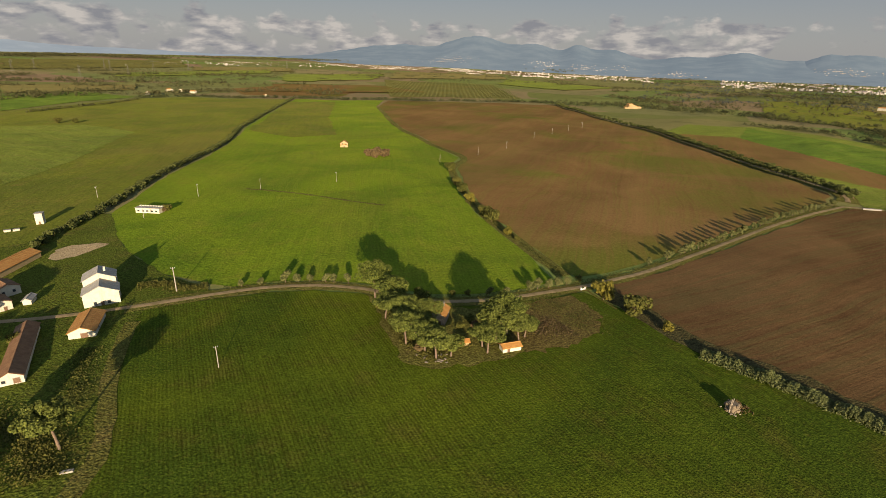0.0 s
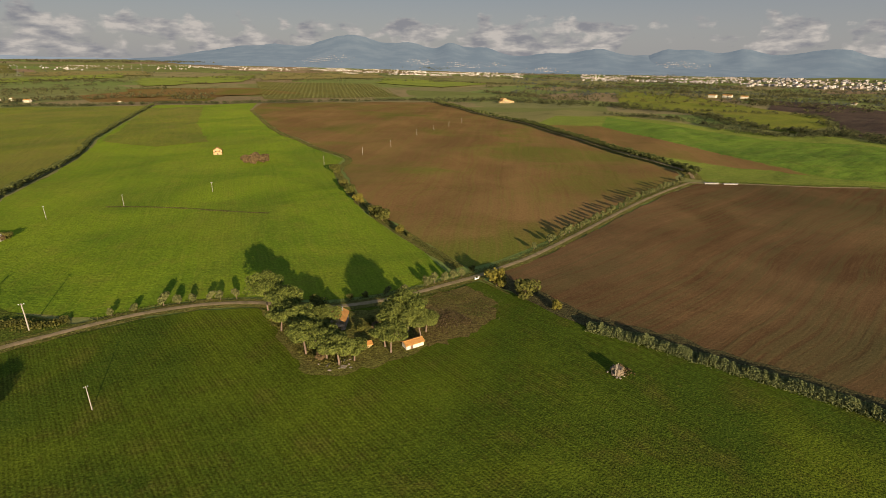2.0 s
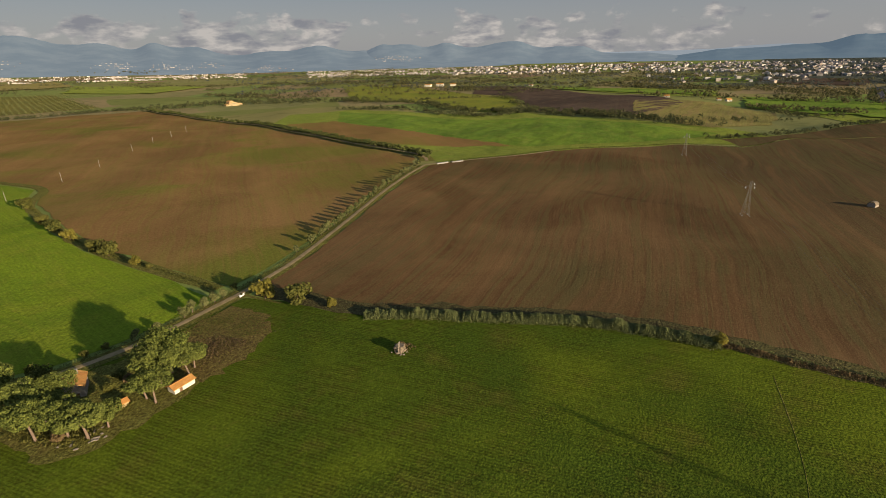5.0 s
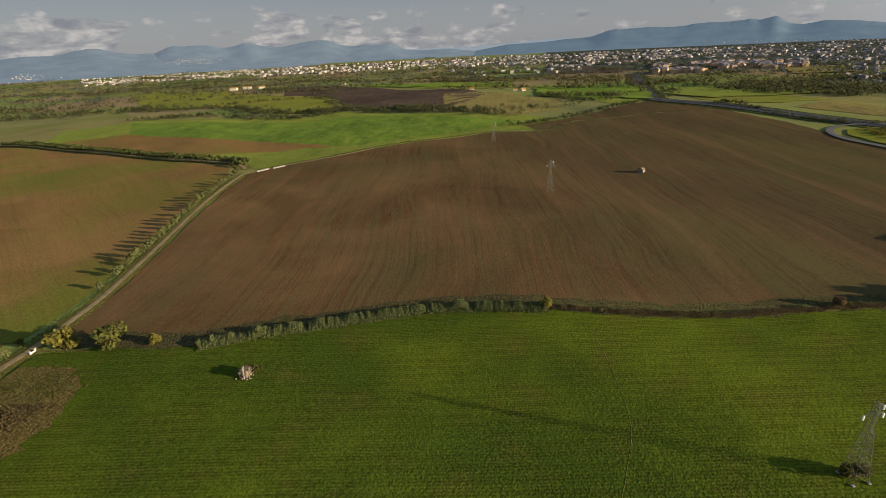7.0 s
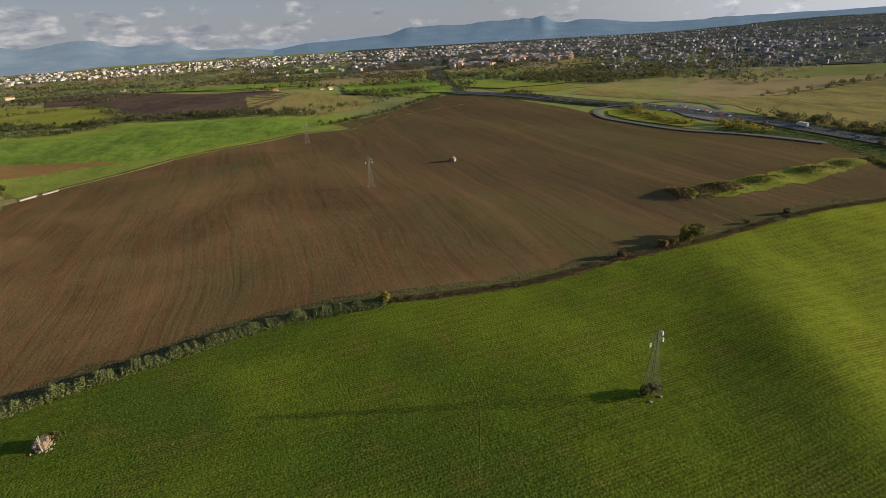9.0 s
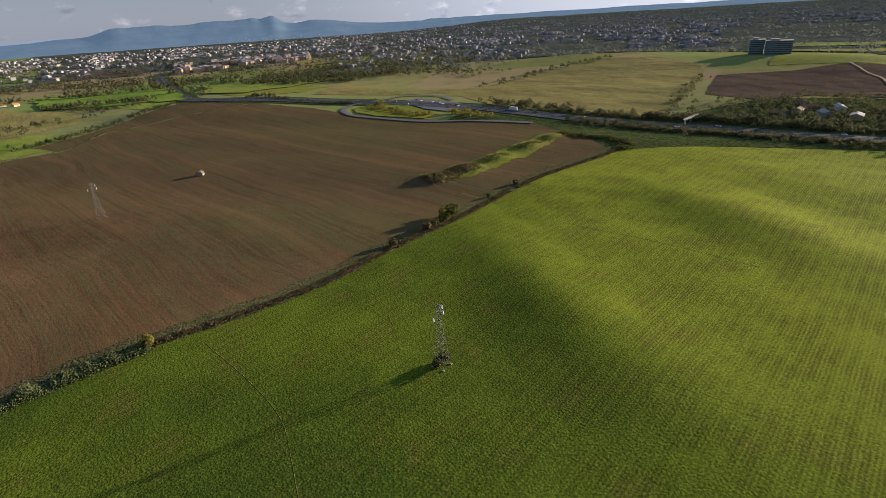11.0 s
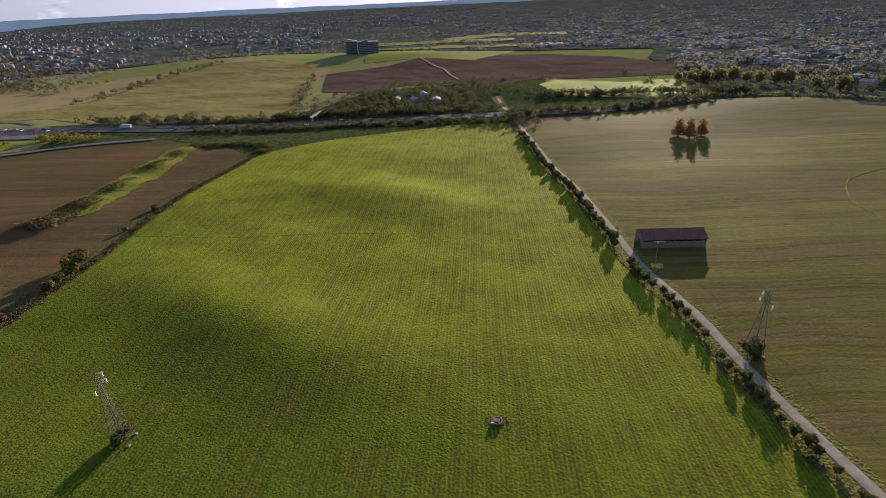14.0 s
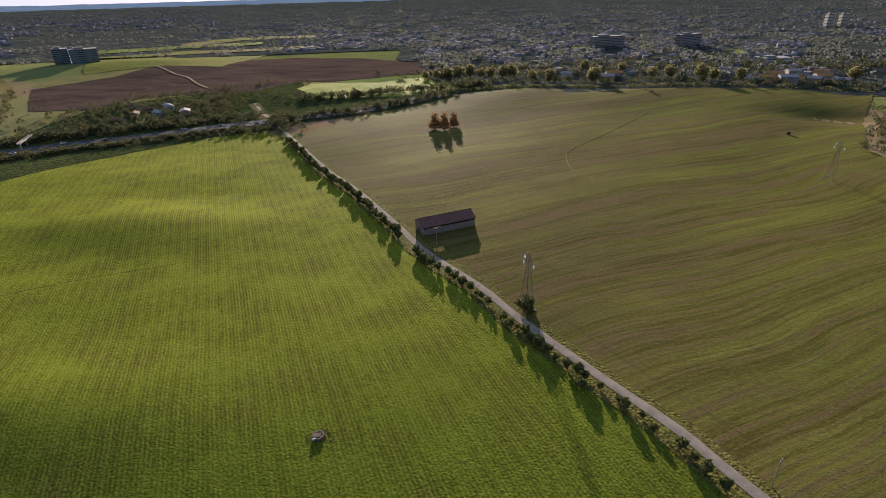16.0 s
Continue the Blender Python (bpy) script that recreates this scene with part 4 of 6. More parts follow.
for lane, off in ((1, 9.5), (2, -6.5)):
    ribbon("motorway_%d" % lane, (n_line + n_side * off)[::2], 12.5, ASPHALT, 0.8, "dark asphalt motorway carriageway", "motorway", step=15)
    for edge in (-5.6, 0.0, 5.6):
        ribbon("lane_line_%d" % (lane * 10 + round(edge)), (n_line + n_side * (off + edge))[::2], 0.22, CONCRETE, 0.95, "worn white lane marking on the motorway", "road marking", step=15)
ribbon("median", (n_line + n_side * 1.5)[::2], 1.6, SCRUBLAND, 1.0, "weedy strip between the carriageways", "median", step=15)
ribbon("slip_road", [(480, -262), (526, -212), (560, -166), (605, -128), (641, -100), (674, -94), (703, -99), (728, -119), (743, -159), (770, -202), (745, -245), (690, -250)], 6.5, ASPHALT_PALE, 0.9, "curved pale asphalt motorway slip road", "road", step=8)
field("island_grass", [(698, -112), (725, -150), (700, -180), (594, -195), (575, -172), (625, -126), (662, -108)], OLIVE_GREEN, "grass inside the slip road loop", step=10.0, lift=0.7, category="grass")
field("service_area", [(713, -186), (740, -211), (664, -245), (610, -250), (600, -214), (647, -192)], ASPHALT_PALE, "worn asphalt motorway rest area", step=10, lift=0.8, category="car park")


# ---- plants as stuff ----
def sprays(name, centres, normals, sizes, mat, label, category, seed=3):
    rng = np.random.default_rng(seed)
    v, f = clumps(np.array(centres), np.array(normals), np.array(sizes), rng)
    return tagged(new(name, mesh_of(name, v, f, mat)), label, category, kind="stuff")


def thicket(name, line, width, height, per_m, size, mat, label, category, seed=4, upright=0.0, gaps=0.0, step=1.0):
    """A belt of leaves along a line, with an uneven top."""
    rng = np.random.default_rng(seed)
    c = smooth_line(line, step)
    d = np.gradient(c, axis=0)
    length = np.hypot(d[:, 0], d[:, 1])
    nrm = np.stack([-d[:, 1], d[:, 0]], 1) / length[:, None]
    k = rng.choice(len(c), int(per_m * length.sum()), p=length / length.sum())
    along = k * step
    top = 0.55 + 0.45 * np.array([noise.noise(Vector((a * 0.16, seed, 0))) for a in along]) + 0.2 * np.array([noise.noise(Vector((a * 0.7, seed, 4))) for a in along])
    keep = np.array([noise.noise(Vector((a * 0.045, seed, 9))) for a in along]) > gaps - 0.55
    u = rng.normal(0, 0.42, len(k)).clip(-1, 1)
    xy = c[k] + nrm[k] * (u * width / 2)[:, None] + rng.normal(0, 0.3, (len(k), 2))
    h = height * top.clip(0.15, 1.3) * np.sqrt(1 - 0.8 * u**2) * rng.random(len(k)) ** 0.5
    z = hgt(xy[:, 0], xy[:, 1]) + h
    ce = np.column_stack([xy, z])[keep]
    nm = rng.normal(0, 1, ce.shape) + [0, 0, 0.6 - upright]
    nm /= np.linalg.norm(nm, axis=1)[:, None]
    return sprays(name, ce, nm, size * rng.uniform(0.6, 1.4, len(ce)), mat, label, category, seed)


def woods(name, spots, heights, size, per_tree, mat, label, category="trees", seed=5):
    """Many far trees: each an uneven heap of leaf sprays on the land."""
    rng = np.random.default_rng(seed)
    spots, heights = np.array(spots, float), np.array(heights, float)
    n = len(spots)
    heights = heights * shrink(spots[:, 0], spots[:, 1])
    d = rng.normal(0, 1, (n, per_tree, 3))
    d /= np.linalg.norm(d, axis=2)[:, :, None]
    d[:, :, 2] = np.abs(d[:, :, 2]) * 1.1 - 0.25
    rad = rng.uniform(0.55, 1.05, (n, per_tree, 1))
    ax = np.stack([heights * rng.uniform(0.40, 0.62, n), heights * rng.uniform(0.40, 0.62, n), heights * 0.62], 1)[:, None, :]
    base = np.column_stack([spots, hgt(spots[:, 0], spots[:, 1]) + heights * 0.38])[:, None, :]
    ce = (base + d * rad * ax).reshape(-1, 3)
    nm = (d + rng.normal(0, 0.4, d.shape)).reshape(-1, 3)
    nm /= np.linalg.norm(nm, axis=1)[:, None]
    sz = (heights[:, None] * size * rng.uniform(0.6, 1.4, (n, per_tree))).ravel()
    return sprays(name, ce, nm, sz, mat, label, category, seed)


def belt(line, n, spread, h0, h1, seed):
    rng = np.random.default_rng(seed)
    c = smooth_line(line, 8.0)
    k = rng.integers(0, len(c), n)
    return c[k] + rng.normal(0, spread, (n, 2)), rng.uniform(h0, h1, n)


def polar(az0, az1, r0, r1, n, seed, drift=0.0):
    """Places scattered over a sector, bunched where a slow noise runs high (drift shifts that noise)."""
    rng = np.random.default_rng(seed)
    m = n * 3
    a, r = np.radians(rng.uniform(az0, az1, m)), rng.uniform(r0, r1, m)
    p = np.column_stack([r * np.sin(a), r * np.cos(a)])
    w = np.array([noise.noise(Vector((aa * 22.0, rr / 130.0, drift))) for aa, rr in zip(a, r)]) + rng.normal(0, 0.22, m)
    return p[np.argsort(-w)[:n]]


thicket("cane_hedge", [(x - 2.6, y - 1.9) for x, y in HEDGE_E[3:9]], 8.0, 4.6, 430, 0.46, REED, "dense hedge of grey green giant cane between fields", "hedge", 11, upright=0.4)
thicket("bramble_hedge", [(x - 1.5, y - 0.8) for x, y in HEDGE_E[7:]], 5.0, 2.5, 70, 0.42, BRAMBLE, "low dry bramble hedge along the ditch", "hedge", 12, gaps=0.1)
thicket("ditch_hedge", HEDGE_E[6:], 4.5, 2.2, 34, 0.42, REED, "patchy grey green scrub along the ditch", "hedge", 13, gaps=0.1)
thicket("ditch_scrub", DITCH_N[:6], 4.0, 2.2, 9, 0.6, SHRUB, "scrubby hedge along the ditch between fields", "hedge", 14, gaps=0.15)
thicket("ditch_scrub", DITCH_N[6:], 2.5, 0.9, 3, 0.6, SHRUB, "thin weeds along the far field edge", "hedge", 15, step=3.0)
thicket("roadside_scrub", [(x - 2.5, y + 5) for x, y in ROAD_A[3:]], 3.5, 1.3, 9, 0.45, SHRUB, "low scrub along the dirt track", "hedge", 16, gaps=0.05)
thicket("lane_scrub", [(x + 5, y + 3.5) for x, y in ROAD_B[1:11]], 5.0, 0.9, 9, 0.42, SHRUB, "weeds and low scrub beside the gravel lane", "hedge", 17)
thicket("tall_grass", [(x - 2.2, y - 1.6) for x, y in ROAD_B[1:11]], 0.8, 0.4, 4, 0.3, BRAMBLE, "dry grass edge along the gravel lane", "grass", 18)
thicket("field_edge_bushes", [(345, 402), (380, 393), (418, 374), (475, 359), (530, 320), (598, 277), (630, 212), (712, 188)], 3.5, 2.0, 3.5, 0.9, SHRUB, "line of low bushes along the far field edge", "hedge", 19, gaps=0.2, step=3.0)
thicket("bramble_thicket", [(36, 196), (44, 188), (52, 192)], 26.0, 1.5, 100, 0.5, BRAMBLE, "tangle of brown dry brambles", "scrub", 20)
thicket("bramble_green", [(40, 208), (56, 212), (63, 200), (58, 190)], 26.0, 1.2, 110, 0.45, SHRUB, "green weeds among the dry brambles", "scrub", 21)
thicket("grove_understorey", [(-28, 206), (-20, 190), (-12, 172), (0, 163)], 9.0, 1.8, 40, 0.5, SHRUB, "weeds and shrubs under the pines", "scrub", 22)
thicket("mound_scrub", [(338, -97), (346, -125), (366, -165), (390, -209), (420, -258)], 20.0, 1.9, 26, 0.8, SHRUB, "green scrub on a narrow earth mound", "scrub", 23, gaps=0.35)
thicket("mound_bramble", [(332, -97), (338, -120), (349, -142)], 22.0, 2.6, 46, 0.9, BRAMBLE, "brown brambles at the end of the mound", "scrub", 24)
thicket("spur_bushes", [(418, -258), (400, -268), (385, -282), (352, -282), (340, -266)], 15.0, 5.5, 44, 1.0, SHRUB, "bushes at the field corner by the motorway", "hedge", 25)
thicket("bank_trees", [(228, -446), (285, -412), (362, -372), (438, -316)], 13.0, 6.5, 26, 1.1, WOODS, "dense dark trees on the motorway bank", "scrub", 33, gaps=0.1)
thicket("bank_trees", [(276, -487), (325, -454), (404, -413), (478, -358), (530, -316)], 13.0, 6.5, 22, 1.1, WOODS, "dense dark trees on the motorway bank", "scrub", 34, gaps=0.15)
thicket("bank_scrub", [(300, -520), (322, -560), (335, -600), (335, -640)], 38.0, 4.0, 30, 1.2, WOODS, "dark scrub between the motorway and the far field", "scrub", 35, gaps=0.1)
thicket("farm_weeds", [(-150, 124), (-128, 119), (-112, 113), (-104, 100)], 22.0, 2.2, 120, 0.5, SHRUB, "overgrown weeds below the lone pine", "scrub", 26)
thicket("headland_weeds", [(-131, 164), (-125, 148), (-114, 131)], 13.0, 1.5, 60, 0.45, SHRUB, "overgrown weeds beside the farm", "scrub", 27)
thicket("garden_scrub", [(-143, 216), (-134, 220), (-122, 215), (-112, 219)], 10.0, 2.8, 70, 0.6, SHRUB, "garden shrubs beside the white house", "scrub", 28)

lines = [([(-735, 1241), (-635, 1312), (-387, 1330), (-158, 1326), (13, 1392), (291, 1440)], 420, 5, 8, 13), ([(708, 1208), (731, 1077), (784, 987), (712, 753), (761, 681), (793, 583), (791, 465), (760, 345)], 360, 14, 9, 15),
         ([(290, 1400), (440, 1420), (560, 1330), (760, 1190)], 330, 34, 8, 14), ([(840, 1060), (990, 900), (830, 690), (770, 440), (870, 240)], 160, 10, 8, 13),
         ([(663, 255), (719, 211), (823, 172), (901, 135)], 120, 6, 5, 9), ([(1024, 305), (931, 240), (963, 195)], 60, 8, 6, 11), ([(1010, 110), (1220, 130), (1380, 190)], 70, 14, 6, 11), ([(868, 20), (837, -17), (793, -58), (749, -106), (737, -146)], 110, 5, 4, 8), ([(880, 15), (868, 3), (862, -14)], 16, 4, 8, 11),
         ([(1104, -52), (1200, -70), (1262, -90), (1329, -126), (1161, -170), (1060, -160)], 260, 16, 9, 15), ([(1478, 185), (1306, 70), (1277, -29), (1411, -206), (1518, -284)], 200, 16, 7, 13), ([(1500, -250), (1300, -300), (1050, -390), (1000, -420)], 260, 40, 6, 13),
         ([(581, 1003), (639, 947), (673, 853), (652, 702), (696, 649), (756, 646), (762, 532), (757, 420), (760, 297)], 300, 10, 7, 12), ([(1169, 1946), (1295, 1860), (1295, 1598), (1350, 1200)], 200, 25, 8, 14)]
spots, tall = zip(*(belt(l, n, s, a, b, 30 + i) for i, (l, n, s, a, b) in enumerate(lines)))
woods("hedgerow_trees", np.vstack(spots), np.concatenate(tall) * 0.78, 0.17, 46, WOODS, "dark far hedgerows and belts of trees", seed=6)
lines = [([(205, -436), (300, -402), (390, -360), (470, -308)], 380, 7, 3, 6), ([(240, -505), (330, -455), (410, -415), (500, -340), (620, -285)], 330, 9, 5, 10), ([(300, -500), (380, -560), (420, -480), (320, -620)], 330, 36, 4, 8),
         ([(185, -440), (210, -480), (140, -520), (60, -595)], 190, 9, 5, 9), ([(230, -600), (120, -625), (20, -640)], 170, 8, 6, 10), 
         ([(-272, -372), (-318, -440), (-352, -512)], 90, 8, 4, 7), ([(450, -400), (520, -490), (640, -640)], 60, 6, 3, 6), ([(780, -330), (900, -520), (940, -680)], 60, 10, 5, 10), ([(260, -720), (380, -660), (440, -590)], 60, 10, 3, 6), ([(60, -640), (-100, -660), (-260, -660), (-420, -640)], 190, 18, 5, 11), ([(100, -760), (-60, -800), (-260, -820), (-520, -780)], 300, 45, 6, 13)]
spots, tall = zip(*(belt(l, n, s, a, b, 50 + i) for i, (l, n, s, a, b) in enumerate(lines)))
woods("motorway_trees", np.vstack(spots), np.concatenate(tall), 0.15, 70, WOODS, "belts of trees and scrub along the motorway", seed=7)
spots, tall = zip(*(belt(l, n, s, a, b, 90 + i) for i, (l, n, s, a, b) in enumerate((([(690, -135), (660, -148), (620, -165), (598, -178)], 110, 6, 3, 6), ([(717, -160), (700, -150)], 16, 5, 4, 7), ([(590, -215), (560, -222), (540, -228)], 40, 7, 4, 8)))))
woods("island_bushes", np.vstack(spots), np.concatenate(tall), 0.2, 40, YELLOW, "yellow green bushes inside the slip road loop", "bushes", seed=12)

PLAIN_BELTS = [
    ([(-1390, 1646), (-1148, 1650)], 70, 14, 8, 13), ([(-1248, 1951), (-1052, 2148), (-693, 2162)], 190, 22, 8, 14),
    ([(-1045, 1714), (-760, 1820)], 90, 10, 7, 12), ([(-759, 1317), (-696, 1472)], 70, 12, 7, 13),
    ([(-2265, 2718), (-2158, 3103), (-1696, 3151)], 520, 60, 40, 64), ([(-1667, 3435), (-1301, 3515), (-889, 3641), (-412, 3814), (-52, 3808)], 520, 60, 36, 58),
    ([(29, 3910), (424, 3776), (773, 3551)], 480, 70, 30, 46), ([(524, 2383), (767, 2138)], 90, 16, 8, 13),
    ([(537, 1745), (656, 1499)], 80, 14, 8, 13), ([(896, 2120), (1056, 1878)], 110, 20, 8, 14),
    ([(1715, 3211), (2540, 3113)], 260, 50, 8, 14), ([(1270, 2146), (1525, 1846)], 130, 22, 8, 13),
    ([(-1688, 2012), (-1384, 2208), (-992, 2522)], 170, 40, 7, 12), ([(-952, 1113), (-976, 1333), (-776, 1333)], 110, 3, 4, 7),
    ([(-733, 896), (-716, 998), (-712, 1221)], 110, 3, 4, 7), ([(1661, 2740), (1597, 2117), (1568, 1555)], 260, 30, 8, 14),
    ([(2133, 3497), (2020, 2784)], 120, 40, 8, 14), ([(1503, 1467), (1492, 1077)], 120, 16, 8, 13),
    ([(1570, 997), (1516, 524)], 150, 18, 9, 15), ([(1060, 348), (1041, 189)], 70, 12, 8, 13),
    ([(1530, 500), (1529, 277)], 110, 30, 8, 14), ([(1381, 178), (1428, 70)], 60, 20, 8, 13),
    ([(1308, -24), (1487, -249)], 160, 40, 8, 14), ([(1177, -45), (1158, -292)], 240, 36, 8, 14),
    ([(1383, -232), (1348, -505)], 220, 60, 8, 14)]
spots, tall = zip(*(belt(l, n, w, a, b, 130 + i) for i, (l, n, w, a, b) in enumerate(PLAIN_BELTS)))
woods("plain_woods", np.vstack(spots), np.concatenate(tall), 0.26, 16, WOODS, "dark hedges, copses and wooded ridges of the far plain", seed=16)


def countryside():
    """Short hedgerows and clumps scattered over the far plain."""
    rng = np.random.default_rng(77)
    spots, tall = [], []

    def rows(n, az0, az1, r0, r1, most):
        for k in range(n):
            az, r = math.radians(rng.uniform(az0, az1)), rng.uniform(r0, r1)
            c = np.array([r * math.sin(az), r * math.cos(az)])
            turn = rng.normal(0, 0.28) - az
            d = np.array([math.cos(turn), math.sin(turn)])
            m = int(rng.integers(6, most))
            spots.append(c + np.outer(rng.uniform(-1, 1, m) * rng.uniform(30, 120), d) + rng.normal(0, 4, (m, 2)))
            tall.append(rng.uniform(7, 15, m))

    rows(150, -50, -8, 1450, 3300, 26)
    rows(70, -8, 18, 2250, 3300, 24)
    rows(190, 18, 66, 1500, 3300, 28)
    rows(200, 60, 112, 1150, 3000, 26)
    rows(120, -50, 110, 3000, 4300, 26)
    q = np.vstack([polar(20, 62, 1700, 3400, 2800, 81, 7.0), polar(62, 100, 1650, 3430, 6500, 82, 7.0), polar(-30, 38, 2700, 3400, 900, 83, 7.0)])
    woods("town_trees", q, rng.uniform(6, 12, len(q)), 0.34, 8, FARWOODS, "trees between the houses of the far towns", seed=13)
    woods("country_trees", np.vstack(spots), np.concatenate(tall), 0.28, 10, WOODS, "scattered far hedgerows and woods on the plain", seed=9)
    p = np.vstack([polar(98, 150, 1250, 4100, 5600, 78, 7.0), polar(97, 116, 1200, 1800, 700, 84, 3.0), polar(150, 171, 1200, 4100, 3600, 79, 7.0), polar(171, 216, 980, 4100, 7000, 85, 7.0), polar(173, 216, 760, 1500, 2400, 80, 7.0), polar(172, 178, 780, 1100, 220, 86, 7.0)])
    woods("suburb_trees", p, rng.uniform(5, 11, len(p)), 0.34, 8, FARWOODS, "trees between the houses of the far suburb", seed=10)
    g = [(x + rng.normal(0, 1.5), y + rng.normal(0, 1.5)) for x in range(-255, 215, 13) for y in range(1520, 2220, 17) if x > -165 - (y - 1500) * 0.13 and x < 225]
    woods("olive_grove", g, [5.0] * len(g), 0.30, 14, OLIVE, "rows of grey green olive trees on a far slope", seed=11)


countryside()
thicket("crest_scrub", [(90, -606), (20, -614), (-60, -622), (-150, -630), (-240, -628), (-330, -618), (-420, -612)], 26.0, 5.0, 12, 1.5, SUNNY, "scrub and garden hedges behind the field crest", "scrub", 31, gaps=0.1, step=3.0)
thicket("grove_shrubs", [(-4, 173), (4, 172), (11, 176)], 8.0, 3.4, 40, 0.7, SHRUB, "tall dark shrubs between the pine trunks", "scrub", 32)
thicket("well_weeds", [(43, -96), (45.2, -94.5), (47.5, -93)], 6.5, 0.5, 70, 0.28, BRAMBLE, "dry weeds round the well head", "weeds", 29)
thicket("ruin_weeds", [(94, 138), (97, 137.5), (101, 138)], 6.0, 1.2, 40, 0.45, BRAMBLE, "dry brambles round the ruin", "weeds", 30)


# ---- trees ----
def roadside_trees():
    kinds = []
    for k in range(3):
        crown = crown_mesh("crown", ball_blobs(20 + k, 6, 1.5, 2.6, 1.3, 0.7, 1.1), 420, 0.5, OLIVE, 40 + k)
        kinds.append((trunk_mesh(1.9, 0.13, 0.25, 4, 0.9, k), crown))
    first = [tree("roadside_tree", x, y, 40 * i, kinds[i][0], kinds[i][1], "small grey green tree standing beside the farm track", group="roadside trees") for i, (x, y) in enumerate(((-96, 220), (-88, 223.5), (-72, 228.5)))]
    rng = random.Random(5)

    def line(points, gap, off, s0, s1, skip=0.0, spread=0.8):
        c = smooth_line(points, 1.0)
        d = np.gradient(c, axis=0)
        nrm = np.stack([-d[:, 1], d[:, 0]], 1) / np.hypot(d[:, 0], d[:, 1])[:, None]
        s = np.concatenate([[0], np.cumsum(np.hypot(*np.diff(c, axis=0).T))])
        q = gap
        while q < s[-1]:
            i = int(np.searchsorted(s, q))
            if rng.random() >= skip and i < len(c):
                x, y = c[i] + nrm[i] * (off + rng.uniform(-spread, spread))
                k = rng.uniform(s0, s1)
                stand(rng.choice(first), x, y, rng.uniform(0, 360), k, k * rng.uniform(0.9, 1.15))
            q += gap * rng.uniform(0.75, 1.25)

    line(ROAD_A[4:7], 5.6, 4.5, 1.2, 1.65, 0.08)
    line(ROAD_A[9:12], 5.0, 4.6, 1.0, 1.4, 0.08)
    line(ROAD_A[13:], 6.6, 5.0, 1.05, 1.5, 0.08)
    return line, first


place_line, ROADSIDE = roadside_trees()


def lane_trees():
    kinds = []
    for k in range(3):
        crown = crown_mesh("crown", ball_blobs(120 + k, 9, 1.9, 3.0, 1.0, 0.5, 1.0), 520, 0.5, OAK, 140 + k)
        kinds.append((trunk_mesh(1.9, 0.14, 0.25, 4, 0.9, 10 + k), crown))
    first = [tree("lane_tree", x, y, 70 * i, kinds[i][0], kinds[i][1], "small dark leafy tree in a row along the gravel lane", group="lane trees") for i, (x, y) in enumerate(((-26.5, -119), (-6.5, -148), (12, -176)))]
    rng = random.Random(8)
    c = smooth_line(ROAD_B[1:11], 1.0)
    d = np.gradient(c, axis=0)
    nrm = np.stack([-d[:, 1], d[:, 0]], 1) / np.hypot(d[:, 0], d[:, 1])[:, None]
    q = 4.0
    while q < len(c) - 2:
        i = int(q)
        x, y = c[i] - nrm[i] * (4.6 + rng.uniform(-0.7, 0.9))
        far = math.hypot(x, y)
        bare = (205 < far < 222) or (rng.random() < (0.10 if far > 180 else 0.16))
        if not bare:
            k = rng.uniform(0.8, 1.35) if far > 180 else rng.uniform(0.55, 1.0)
            stand(rng.choice(first), x, y, rng.uniform(0, 360), k, k * rng.uniform(0.85, 1.3))
        q += rng.uniform(2.4, 4.2) if far > 200 else rng.uniform(3.2, 6.0)


lane_trees()


def avenue_trees():
    crowns = [crown_mesh("crown", ball_blobs(220 + k, 7, 2.9, 3.6, 3.0, 1.3, 2.0, 0.7), 420, 0.95, OAK, 240 + k) for k in range(2)]
    first = [tree("avenue_tree", 345, 424 + 9 * k, 30 * k, trunk_mesh(4.0, 0.25, 0.3, 4, 1.6, 20 + k), crowns[k], "dark round-headed tree of a long avenue", group="avenue trees") for k in range(2)]
    rng = random.Random(9)
    c = smooth_line(AVENUE, 1.0)
    d = np.gradient(c, axis=0)
    nrm = np.stack([-d[:, 1], d[:, 0]], 1) / np.hypot(d[:, 0], d[:, 1])[:, None]
    for side, gap in ((4.5, 9.0), (-4.5, 10.0)):
        q = 22.0
        while q < len(c) - 2:
            i = int(q)
            x, y = c[i] + nrm[i] * side + np.array([rng.uniform(-0.6, 0.6), rng.uniform(-0.6, 0.6)])
            k = rng.uniform(0.85, 1.2)
            stand(rng.choice(first), x, y, rng.uniform(0, 360), k)
            q += gap * rng.uniform(0.85, 1.2) * (1.0 if i < 500 else 1.6)
    crowns = [crown_mesh("crown", ball_blobs(320 + k, 7, 2.6, 4.2, 0.8, 1.2, 2.0, 0.8), 380, 0.95, OAK, 340 + k) for k in range(2)]
    first = [tree("hedgerow_tree", -226 - 3 * k, 262 + 8 * k, 30 * k, trunk_mesh(2.2, 0.2, 0.3, 4, 1.4, 30 + k), crowns[k], "dense dark tree of a long straight hedgerow", group="hedgerow trees") for k in range(2)]
    c = smooth_line(ROW_W, 1.0)
    q = 40.0
    while q < len(c) - 2:
        x, y = c[int(q)] + np.array([rng.uniform(-0.8, 0.8), rng.uniform(-0.8, 0.8)])
        k = rng.uniform(0.75, 1.15)
        stand(rng.choice(first), x, y, rng.uniform(0, 360), k)
        q += rng.uniform(4.8, 7.0) if q < 400 else rng.uniform(7, 10)


avenue_trees()


